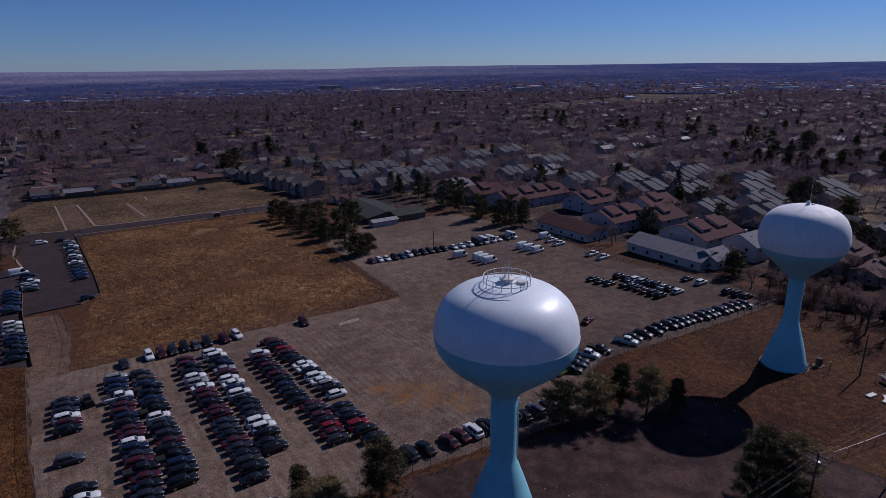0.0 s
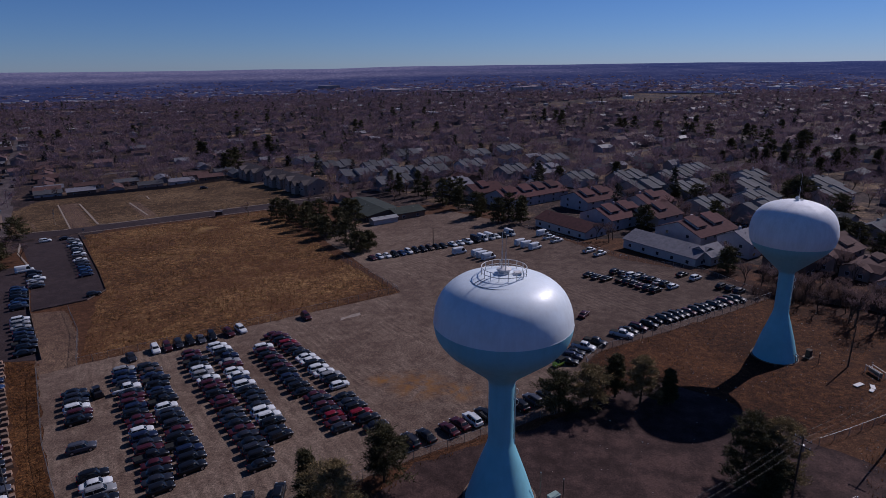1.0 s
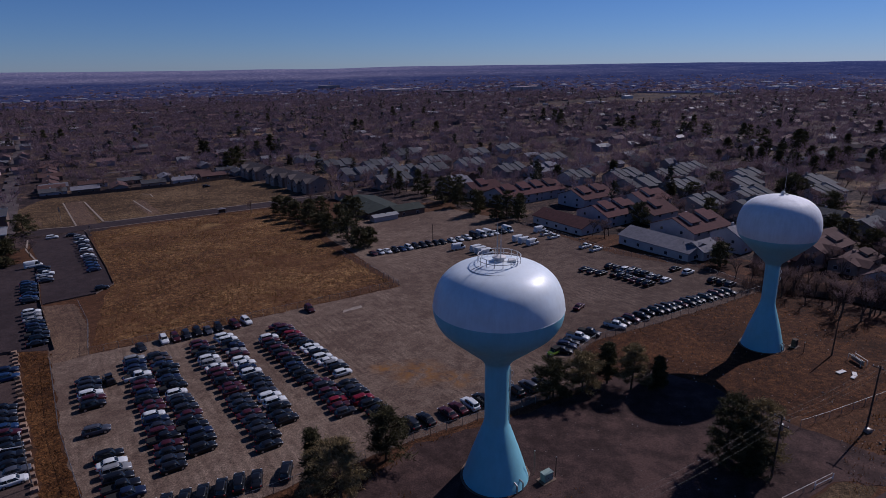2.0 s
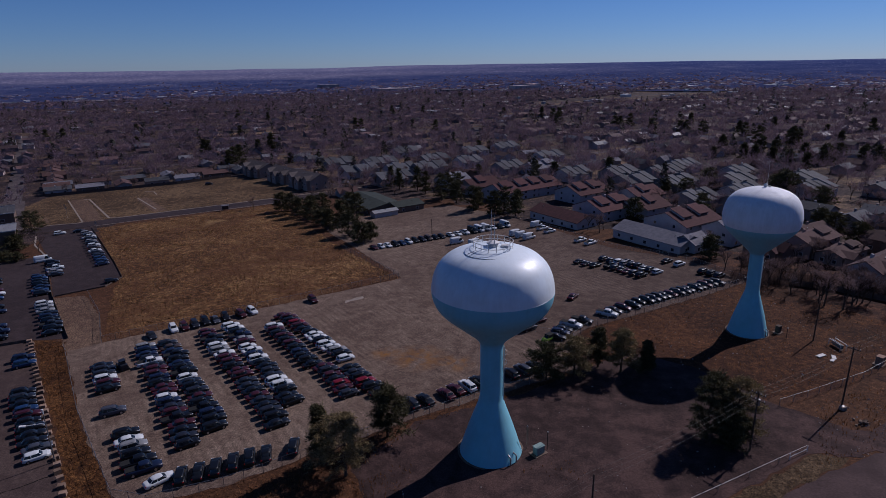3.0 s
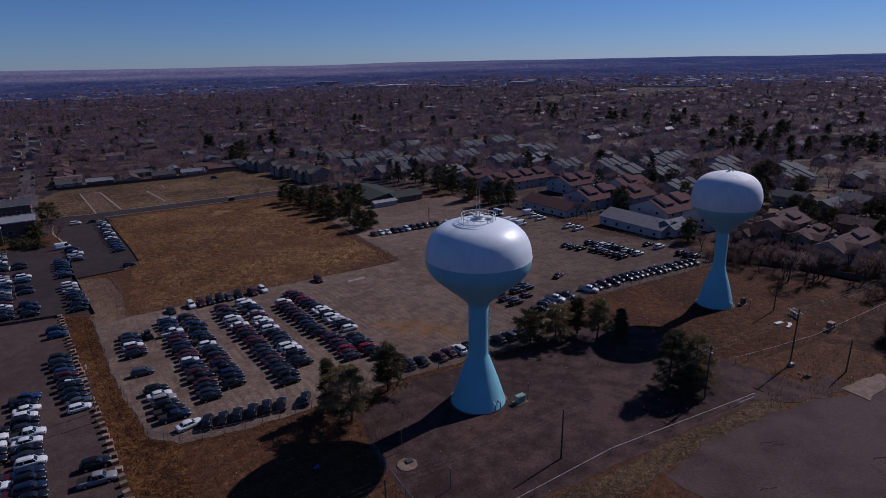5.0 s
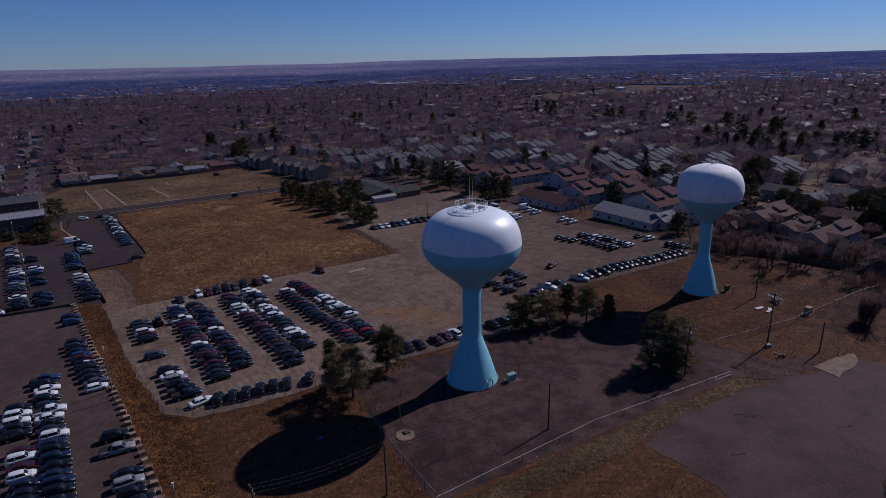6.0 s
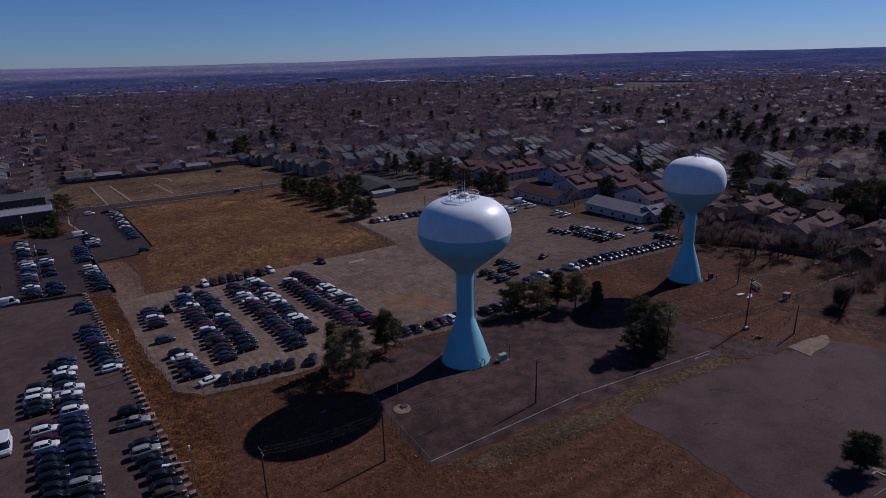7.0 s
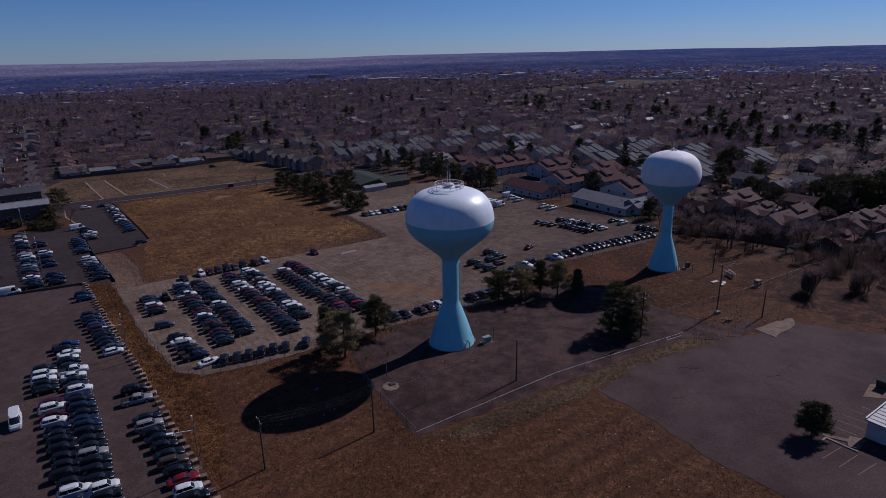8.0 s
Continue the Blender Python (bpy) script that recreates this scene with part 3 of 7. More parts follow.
CRACKS = [([(-74.3, -3.2), (-70.3, -0.9), (-66.3, 1.9)], 0.22), ([(48.6, -20.9), (49.5, -20.4), (50.4, -20.75), (51.4, -20.5)], 0.14), ([(50.0, -21.8), (50.9, -21.3), (51.8, -21.65), (52.8, -21.4)], 0.14), ([(42.0, -31.5), (42.9, -31.0), (43.8, -31.35), (44.8, -31.1)], 0.14), ([(63.4, -26.9), (64.3, -26.4), (65.2, -26.75), (66.2, -26.5)], 0.14), ([(63.0, -26.1), (65.3, -27.3), (66.7, -30.2)], 0.05), ([(60.0, -23.9), (62.0, -27.0), (61.9, -33.2)], 0.05), ([(81.2, -14.2), (73.1, -21.9), (65.0, -27.0)], 0.05)]
for line, w in CRACKS:
    crack(line, w)

sheet("lawn", [(112.5, 61.8), (114.6, 63.4), (124, 54.4), (122, 51.6)], TAN_FIELD, 0.03, "narrow dry lawn behind the houses", "lawn", 0.4)

# ---- water towers ----
def smooth_profile(pts, k=5):
    out = []
    for i in range(len(pts) - 1):
        p0, p1, p2, p3 = pts[max(i - 1, 0)], pts[i], pts[i + 1], pts[min(i + 2, len(pts) - 1)]
        for j in range(k):
            t = j / k
            out.append(tuple(0.5 * (2 * b + (c - a) * t + (2 * a - 5 * b + 4 * c - d) * t * t + (3 * b - a - 3 * c + d) * t ** 3) for a, b, c, d in zip(p0, p1, p2, p3)))
    return out + [pts[-1]]


def water_tower(x, y, wide, base, stem, knee, top, rail, label, white=WHITE_PAINT, line=26.9):
    """wide: tank radius; base, stem: radii of the pedestal; knee: where the cone ends; top: height."""
    ob = thing("water_tower", x, y, label=label, category="water tower")
    s = top / 35.9
    plinth = Shape().lathe([(base + 0.35, -0.6), (base + 0.35, 0.12), (base - 0.2, 0.14)], 48)
    part("footing", plinth, CONCRETE, ob, "concrete ring footing", 30)
    cone = smooth_profile([(base, 0.1), (base * 0.965, 0.6), (base * 0.62 + stem * 0.36, knee * 0.42), (stem * 1.22, knee * 0.88), (stem * 1.03, knee * 1.0), (stem, knee * 1.1)])
    part("cone_base", Shape().lathe(cone, 64), TEAL, ob, smooth=40)
    part("stem", Shape().lathe([(stem, knee * 1.1), (stem, 14.0 * s), (stem, 19.2 * s)], 48), TEAL, ob, smooth=40)
    k = wide / 9.4
    curve = smooth_profile([(stem, 19.2 * s), (stem * 1.12, 20.1 * s), (2.9 * k, 21.1 * s), (4.3 * k, 22.3 * s), (6.2 * k, 23.9 * s), (8.0 * k, 25.5 * s), (9.0 * k, 26.95 * s), (9.38 * k, 28.4 * s), (9.38 * k, 29.6 * s),
                            (9.0 * k, 31.4 * s), (8.1 * k, 33.1 * s), (6.5 * k, 34.45 * s), (4.4 * k, 35.25 * s), (2.2 * k, 35.7 * s), (0.05, 35.85 * s)], 7)
    cut = next(i for i, p in enumerate(curve) if p[1] >= line * s)
    part("bowl", Shape().lathe(curve[:cut + 1], 80), TEAL, ob, "pale teal lower half of the tank", 40)
    tank = part("tank", Shape().lathe(curve[cut:], 80), white, ob, "white upper half of the tank", 60)
    part("seam", Shape().ring((0, 0, curve[cut][1]), curve[cut][0] + 0.005, 0.025, 80), white, tank)
    v = 1.0 if rail else 0.45
    vent = Shape().lathe([(0.75 * v, 35.6 * s), (0.75 * v, 36.15 * s), (1.0 * v, 36.2 * s), (0.95 * v, 36.4 * s), (0.1, 36.7 * s)], 20)
    part("vent", vent, RAIL_PAINT, ob, "mushroom vent on the crown", 40)
    hatch = Shape().box((1.7 * v, -0.6 * v, 35.85 * s), (0.9 * v, 0.9 * v, 0.45))
    part("hatch", hatch, RAIL_PAINT, ob, "square access hatch")
    if rail:
        r, z = 3.0, 35.3 * s
        for hgt, name in ((1.35, "top_rail"), (0.75, "middle_rail"), (0.2, "toe_rail")):
            part(name, Shape().ring((0, 0, z + hgt), r, 0.05, 40), RAIL_PAINT, ob)
        for i in range(16):
            a = 2 * math.pi * i / 16
            part("rail_post", Shape().tube((r * math.cos(a), r * math.sin(a), z - 0.1), (r * math.cos(a), r * math.sin(a), z + 1.38), 0.05, n=5), RAIL_PAINT, ob)
        for a, b, hgt in ((-0.35, -0.3, 5.6), (0.25, 0.2, 5.0), (0.05, -0.9, 3.4)):
            part("antenna", Shape().tube((a, b, z + 0.2), (a, b, z + 0.6 + hgt * 0.55), 0.08, 0.06, 5).tube((a, b, z + 0.6 + hgt * 0.55), (a, b, z + hgt + 0.5), 0.045, 0.03, 4), RAIL_PAINT, ob, "thin whip antenna")
        for a in (150, 158):
            cab = Shape()
            c, q = math.cos(radians(a + 55)), math.sin(radians(a + 55))
            rim = [(3.0, 35.56), (4.2, 35.33), (5.2, 34.96), (6.0, 34.58)]
            for (r0, z0), (r1, z1) in zip(rim, rim[1:]):
                cab.tube((r0 * c, r0 * q, z0 * s), (r1 * c, r1 * q, z1 * s), 0.04, n=4)
            part("ladder_rail", cab, DARK_STEEL, ob, "dark ladder lying on the dome")
        part("dome_ring", Shape().ring((-0.6, -0.6, 35.17 * s), 4.0, 0.03, 40), STEEL, ob, "thin cable ring on the dome")
    else:
        part("antenna", Shape().tube((0.3, 0, 36.0 * s), (0.3, 0, 36.0 * s + 5.4), 0.04, 0.02, 5), RAIL_PAINT, ob, "thin whip antenna")
    cable = Shape()
    for dy in (0.0, 0.22):
        cable.tube((stem + 0.09, -0.5 + dy, 0.4 * s), (stem + 0.09, -0.5 + dy, 19.3 * s), 0.06, n=5)
    part("conduit", cable, RAIL_PAINT, ob, "pale conduits up the stem")
    for z in (16.5, 18.2):
        loop = Shape()
        for i in range(8):
            a, b = math.pi * i / 8 - math.pi / 2, math.pi * (i + 1) / 8 - math.pi / 2
            loop.tube((stem + 0.55 * math.cos(a), -0.4, (z + 0.55 * math.sin(a)) * s), (stem + 0.55 * math.cos(b), -0.4, (z + 0.55 * math.sin(b)) * s), 0.04, n=4)
        part("cable_loop", loop, RAIL_PAINT, ob)
    door = Shape().box((0, 0, 1.15), (0.08, 1.1, 2.1))
    d = part("door", door, TEAL, ob, "steel door in the cone")
    a = radians(-32)
    d.matrix_basis = Matrix.Translation(((base * 0.93) * math.cos(a), (base * 0.93) * math.sin(a), 0.1)) @ pose(0, 0, 0, 0, -17, -32)
    part("door_handle", Shape().box((0.09, 0.35, 1.1), (0.1, 0.05, 0.25)), DARK_STEEL, d)
    pipe = Shape()
    for a in (-48, -62):
        c, q = math.cos(radians(a)), math.sin(radians(a))
        pipe.tube((base * 1.02 * c, base * 1.02 * q, 0), (base * 1.02 * c, base * 1.02 * q, 1.5), 0.12, n=8)
        pipe.tube((base * 1.02 * c, base * 1.02 * q, 1.5), (base * 0.8 * c, base * 0.8 * q, 1.9), 0.12, n=8)
    part("overflow_pipe", pipe, STEEL, ob, "overflow pipes at the foot", 40)
    return ob


water_tower(5.1, -0.5, 9.4, 5.2, 1.83, 10.2, 35.9, True, "tall white and teal spheroid water tower with a railed crown", line=29.05)
smaller = water_tower(73.0, 38.1, 8.1, 4.4, 1.42, 11.0, 35.0, False, "smaller white and teal spheroid water tower", DULL_WHITE)
smaller.matrix_world = smaller.matrix_world @ Matrix.Rotation(radians(1.0), 4, Vector((-0.52, -0.86, 0)))


# ---- vehicles ----
def paint(name, color, metal=0.3):
    m = plain("car_paint_" + name, color, 0.36, metal * 0.3, 0.06, 1.2)
    m.node_tree.nodes["Principled BSDF"].inputs["Specular IOR Level"].default_value = 0.3
    return m


PAINTS = {"black": paint("black", (0.006, 0.0066, 0.0095)), "charcoal": paint("charcoal", (0.016, 0.0175, 0.025)), "grey": paint("grey", (0.05, 0.053, 0.068)),
          "silver": paint("silver", (0.22, 0.22, 0.222), 0.6), "white": paint("white", (0.5, 0.515, 0.52), 0.0), "navy": paint("navy", (0.009, 0.014, 0.038)),
          "blue": paint("blue", (0.015, 0.033, 0.09)), "maroon": paint("maroon", (0.042, 0.009, 0.014)), "red": paint("red", (0.13, 0.005, 0.012), 0.1),
          "brown": paint("brown", (0.05, 0.034, 0.026)), "lime": paint("lime", (0.26, 0.37, 0.03), 0.0)}
MIX = ["black"] * 46 + ["charcoal"] * 18 + ["grey"] * 6 + ["silver"] * 4 + ["white"] * 6 + ["navy"] * 9 + ["blue"] * 4 + ["maroon"] * 7 + ["brown"] * 3

# kind: length, width, height, belt, bonnet height, cabin (foot rear, foot front, top rear, top front), wheel radius
KINDS = {"sedan_car": (4.75, 1.82, 1.45, 0.92, 0.88, (-1.75, 1.15, -1.0, 0.32), 0.33),
         "sport_utility_vehicle": (4.7, 1.88, 1.72, 1.08, 1.05, (-2.15, 1.15, -1.85, 0.5), 0.37),
         "hatchback_car": (4.2, 1.78, 1.52, 0.96, 0.92, (-1.95, 1.05, -1.55, 0.35), 0.32),
         "pickup_truck": (5.6, 1.95, 1.82, 1.12, 1.1, (-0.75, 1.45, -0.6, 0.8), 0.39),
         "cargo_van": (5.7, 2.0, 2.45, 1.2, 1.15, (-2.8, 2.25, -2.75, 1.55), 0.36)}


def rounded(x0, x1, half, z, n=20, power=0.42):
    """A ring at height z with rounded corners, x0 to x1 long."""
    cx, ax = (x0 + x1) / 2, (x1 - x0) / 2
    ring = []
    for i in range(n):
        a = 2 * math.pi * (i + 0.5) / n
        c, q = math.cos(a), math.sin(a)
        ring.append((cx + ax * math.copysign(abs(c) ** power, c), half * math.copysign(abs(q) ** power, q), z))
    return ring


def vehicle(kind, colour):
    """A parked vehicle, its nose towards +x, in its parts."""
    L, w, h, belt, nose, (fr, ff, tr, tf), wr = KINDS[kind]
    hw, lo = w / 2, 0.24
    ob = new(kind)
    body = Shape()
    tail = belt if kind != "sedan_car" else belt + 0.02
    stations = [(-L / 2, 0.46, tail - 0.22, 0.76), (-L / 2 + 0.07, 0.34, tail - 0.08, 0.88), (-L / 2 + 0.28, lo, tail - 0.01, 0.96), (-L / 2 + 0.8, lo, tail + 0.01, 1.0), (fr + 0.5, lo, belt, 1.0), (ff - 0.4, lo, belt, 1.0),
                (ff + 0.1, lo, nose + 0.03, 0.995), ((ff + L / 2) / 2, lo, nose + 0.01, 0.98), (L / 2 - 0.5, lo, nose - 0.06, 0.95), (L / 2 - 0.22, lo + 0.02, nose - 0.14, 0.88), (L / 2 - 0.06, 0.3, nose - 0.26, 0.77), (L / 2, 0.4, nose - 0.36, 0.64)]
    rings = []
    for x, z0, z1, k in stations:
        y, d = hw * k, z1 - z0
        half = [(0.86, 0.0), (0.97, 0.1), (1.0, 0.36), (0.985, 0.62), (0.95, 0.82), (0.88, 0.94), (0.72, 1.0), (0.38, 1.035)]
        rings.append([(x, y * p, z0 + d * q) for p, q in half] + [(x, -y * p, z0 + d * q) for p, q in half[::-1]])
    body.loft(rings)
    yb, yt = hw * 0.87, hw * (0.68 if kind != "cargo_van" else 0.82)
    b, t = belt - 0.06, h - 0.13
    e = (t - b) / (h - b)

    def level(u, inset=0.0):
        return fr + (tr - fr) * u + inset, ff + (tf - ff) * u - inset, yb + (yt - yb) * u - inset * 0.6
    # the roof skin, crowned, and the pillars
    cap = [(e, -0.015, t - 0.01), (0.94, 0.01, h - 0.075), (1.0, 0.1, h - 0.03), (1.0, 0.26, h - 0.005), (1.0, 0.5, h + 0.008)]
    body.loft([rounded(*level(u, inset), z) for u, inset, z in cap])
    for sgn in (-1, 1):
        for q in (0.03, 0.42, 0.97) if kind != "pickup_truck" else (0.04, 0.5, 0.96):
            x0, x1 = fr + (ff - fr) * q, level(e)[0] + (level(e)[1] - level(e)[0]) * q
            k = 0.93 if q in (0.03, 0.97, 0.04, 0.96) else 1.0
            body.tube((x0, sgn * yb * k, b), (x1, sgn * level(e)[2] * k, t), 0.05, n=4)
    if kind == "sport_utility_vehicle":
        for sgn in (-1, 1):
            body.tube((tr + 0.2, sgn * yt * 0.82, h + 0.03), (tf - 0.25, sgn * yt * 0.82, h + 0.03), 0.025, n=4)
    part("body", body, PAINTS[colour], ob, smooth=50)
    if kind == "cargo_van":
        box = Shape().loft([rounded(fr, ff - 1.3, yb + 0.01, b, power=0.25), rounded(tr, tf - 0.45, yt + 0.02, h - 0.12, power=0.25), rounded(tr + 0.1, tf - 0.5, yt - 0.08, h + 0.01, power=0.3)])
        part("cargo_box", box, PAINTS[colour], ob, smooth=40)
    cabin = Shape().loft([rounded(*level(u), b + (h - b) * u) for u in (0.0, e * 0.5, e)])
    part("window_glass", cabin, GLASS, ob, "dark tinted glass", 50)
    if kind == "pickup_truck":
        bed = Shape().box((-L / 2 + 1.05, 0, belt + 0.03), (1.8, w * 0.74, 0.08))
        part("truck_bed", bed, TYRE, ob, "dark bed liner")
    for x in (-L * 0.295, L * 0.3):
        for sgn in (-1, 1):
            part("wheel", Shape().tube((x, sgn * (hw - 0.2), wr), (x, sgn * (hw + 0.012), wr), wr, n=12).tube((x, sgn * (hw + 0.005), wr), (x, sgn * (hw + 0.022), wr), wr * 0.62, n=8, mat=1), [TYRE, RIM], ob)
    for sgn in (-1, 1):
        part("headlight", Shape().box((L / 2 - 0.16, sgn * hw * 0.66, nose - 0.27), (0.22, hw * 0.36, 0.13)), LAMP_GLASS, ob)
        part("tail_light", Shape().box((-L / 2 + 0.06, sgn * hw * 0.76, tail - 0.16), (0.12, hw * 0.22, 0.2)), TAIL, ob)
    return ob


STOCK = {}
WORDS = {"sedan_car": "sedan", "sport_utility_vehicle": "sport utility vehicle", "hatchback_car": "hatchback", "pickup_truck": "pickup truck", "cargo_van": "cargo van"}


def park(kind, colour, x, y, heading, where, group):
    m = pose(x, y, gz(x, y) + 0.045, 0, 0, heading)
    if (kind, colour) not in STOCK:
        ob = STOCK[kind, colour] = vehicle(kind, colour)
        ob.matrix_basis = m
    else:
        ob = copy_thing(STOCK[kind, colour], m)
    return tagged(ob, f"{colour} {WORDS[kind]} parked {where}", "van" if kind == "cargo_van" else "truck" if kind == "pickup_truck" else "car", group)


rng = random.Random(11)


def car_row(x0, y0, x1, y1, n, turn, where, group, colours="", kinds="", gaps=""):
    """n vehicles side by side from one place to the other. colours: letters for known ones, '.' for any."""
    names = {"w": "white", "b": "black", "c": "charcoal", "g": "grey", "s": "silver", "n": "navy", "u": "blue", "m": "maroon", "r": "red", "o": "brown", "l": "lime"}
    types = {"s": "sedan_car", "u": "sport_utility_vehicle", "h": "hatchback_car", "p": "pickup_truck", "v": "cargo_van"}
    for i in range(n):
        if i < len(gaps) and gaps[i] == "x":
            continue
        t = i / (n - 1) if n > 1 else 0
        c = names.get(colours[i] if i < len(colours) else ".") or rng.choice(MIX)
        k = types.get(kinds[i] if i < len(kinds) else ".") or rng.choice(["sedan_car"] * 7 + ["sport_utility_vehicle"] * 12 + ["hatchback_car"] * 4 + ["pickup_truck"] * 1)
        a = GRID + turn + rng.uniform(-2.5, 2.5)
        j = rng.uniform(-0.3, 0.3)
        x = x0 + (x1 - x0) * t + j * math.cos(radians(a)) + rng.uniform(-0.1, 0.1)
        y = y0 + (y1 - y0) * t + j * math.sin(radians(a)) + rng.uniform(-0.1, 0.1)
        park(k, c, x, y, a, where, group)


PAIR = "in a tight double row on gravel"
car_row(-70.6, 49.4, -46.7, 7.3, 21, 0, PAIR, "cars in the first double row", "snncwbmmnbmmwncmbmbcb")
car_row(-65.3, 50.6, -43.4, 12.1, 18, 0, PAIR, "cars in the first double row", "conbbnbbwcbcmbbnbb")
car_row(-58.1, 56.6, -43.6, 31.4, 12, 0, PAIR, "cars in the second double row", "mmbbwswmmbmm")
car_row(-42.0, 28.6, -33.2, 13.8, 8, 0, PAIR, "cars in the second double row", "ccbmcbcb", "ssssssuu")
car_row(-52.6, 59.6, -30.8, 19.2, 19, 0, PAIR, "cars in the second double row", "wwbnsmwwnwbbccwwbbb")
car_row(-32.4, 11.5, -32.4, 11.5, 1, 0, "alone at the end of a row on gravel", "cars in the second double row", "b", "s")
car_row(-41.8, 57.2, -28.9, 34.8, 11, 0, PAIR, "cars in the third double row", "wmbmbmbnbbb")
car_row(-26.1, 33.0, -20.0, 20.7, 7, 0, PAIR, "cars in the third double row", "mcmbrmc")
car_row(-40.3, 64.6, -21.6, 36.7, 15, 0, PAIR, "cars in the third double row", "mmbrmbbwwbwwsbw")
car_row(-20.6, 31.6, -14.2, 20.4, 6, 0, PAIR, "cars in the third double row", "bcbrbb")
FENCE = "beside a chain-link fence on gravel"
car_row(-71.6, 56.6, -71.6, 56.6, 1, -85, FENCE, "cars along the field fence", "c", "s")
car_row(-67.4, 60.0, -55.9, 65.8, 6, -90, FENCE, "cars along the field fence", "wmc.gb")
car_row(-52.3, 67.7, -49.6, 69.3, 2, -80, FENCE, "cars along the field fence", "mw", "uu")
car_row(-33.9, 75.6, -33.9, 75.6, 1, -90, FENCE, "cars along the field fence", "m", "u")
car_row(-45.0, -2.1, -32.6, 2.6, 6, 72, FENCE, "cars along the near fence", "bbbbbb", "usuuus")
car_row(-28.2, 3.9, -28.2, 3.9, 1, 62, FENCE, "cars along the near fence", "b", "u")
car_row(-76.4, 40.6, -70.0, 29.6, 6, 0, FENCE, "cars along the end fence", "bccwmb")
car_row(-65.0, 19.9, -65.0, 19.9, 1, -8, FENCE, "cars along the end fence", "g", "u")
car_row(-59.0, 11.7, -51.9, 0.6, 6, -2, FENCE, "cars along the end fence", "bws.b.", "us....")
car_row(-48.3, -2.6, -48.3, -2.6, 1, 10, FENCE, "cars along the end fence", "w", "s")
car_row(-7.6, 14.9, -4.9, 16.2, 2, 90, FENCE, "cars along the tower fence", "cb", "us")
car_row(-1.0, 18.0, 6.2, 21.5, 4, 92, FENCE, "cars along the tower fence", "mmwb", "ssuu")
car_row(13.2, 24.3, 19.1, 27.0, 3, 90, FENCE, "cars along the tower fence", "bgb", "uus")
car_row(27.6, 40.6, 30.2, 44.6, 3, -50, FENCE, "cars along the tower fence", "bnb", "sus")
jeep = park("hatchback_car", "lime", 25.2, 40.0, GRID + 186, FENCE, "cars along the tower fence")
jeep.scale = (0.82, 0.88, 1.0)
part("soft_top", Shape().box((-0.75, 0, 1.32), (2.5, 1.66, 0.62), taper=0.94), TYRE, jeep, "black soft top")
car_row(33.1, 47.2, 36.5, 49.2, 2, -67, FENCE, "cars along the tower fence", "wb", "pp")
car_row(43.8, 52.9, 52.3, 57.2, 4, -67, FENCE, "cars along the tower fence", "wbmb", "psuu")
car_row(55.2, 59.2, 82.9, 70.4, 14, -67, FENCE, "cars along the tower fence", "bbcbbmbbcbbmbb")
BLOCKED = "in a block of cars on gravel"
car_row(50.6, 97.2, 54.4, 92.6, 3, 0, BLOCKED, "cars in the far block", "bcb")
car_row(59.4, 98.6, 66.0, 90.4, 5, 0, BLOCKED, "cars in the far block", "bcwsb")
car_row(58.6, 91.0, 64.6, 80.6, 6, 0, BLOCKED, "cars in the far block", "bcbmcb")
car_row(65.0, 93.4, 70.9, 83.0, 6, 0, BLOCKED, "cars in the far block", "bcbsbw")
car_row(78.3, 92.8, 80.8, 89.0, 2, 0, BLOCKED, "cars in the far block", "bw", "su")
car_row(84.4, 80.6, 87.0, 76.0, 3, 0, BLOCKED, "cars in the far block", "bbc")
ROW = "in the far row on gravel"
car_row(-18.1, 127.9, 8.0, 139.5, 11, -90, ROW, "cars in the far row", "mwwbuwbcobb")
car_row(11.9, 141.0, 36.0, 152.4, 9, -90, ROW, "cars in the far row", "wwwbwwwbw", "sspvvvspv")
car_row(19.4, 126.0, 22.4, 121.2, 3, 2, ROW, "vans on the gravel lot", "www", "vvv")
car_row(37.2, 137.0, 41.0, 130.8, 3, 2, ROW, "vans on the gravel lot", "www", "vvv")
car_row(48.5, 149.4, 51.2, 138.6, 3, 0, ROW, "vans on the gravel lot", "www", "vpp")
car_row(59.2, 123.4, 61.5, 119.0, 2, 2, ROW, "vans on the gravel lot", "ww", "pp")
car_row(13.3, 129.8, 13.3, 129.8, 1, 0, ROW, "vans on the gravel lot", "w", "v")
car_row(24.5, 62.5, 27.5, 57.0, 3, 0, "alone on the gravel lot", "loose cars on the gravel", "bcb")
car_row(18.0, 53.0, 22.0, 46.5, 3, 0, "alone on the gravel lot", "loose cars on the gravel", "bbc")
car_row(24.0, 55.0, 26.0, 51.0, 2, 0, "alone on the gravel lot", "loose cars on the gravel", "cm")
car_row(39.0, 66.0, 39.0, 66.0, 1, 20, "alone on the gravel lot", "loose cars on the gravel", "m", "s")
LOT = "in a long row on asphalt"
car_row(-83.4, -0.4, -77.7, -9.7, 5, -5, LOT, "cars in the asphalt lot", "bwwbb")
car_row(-74.3, -14.9, -51.0, -52.2, 17, -5, LOT, "cars in the asphalt lot", "mwmwnbbbbbbbwnbbb")
car_row(-84.6, 11.7, -47.5, -51.5, 29, -5, LOT, "cars in the asphalt lot", "ubwwbcwwbcwnbnbnnbbbsbbbwbnbw")
STOPS = "nosed against timber blocks on asphalt"
car_row(-97.1, 47.6, -95.2, 44.0, 2, 0, STOPS, "cars along the timber blocks", "nu")
car_row(-87.6, 30.0, -71.5, 6.6, 11, 0, STOPS, "cars along the timber blocks", "b..um.bb..w")
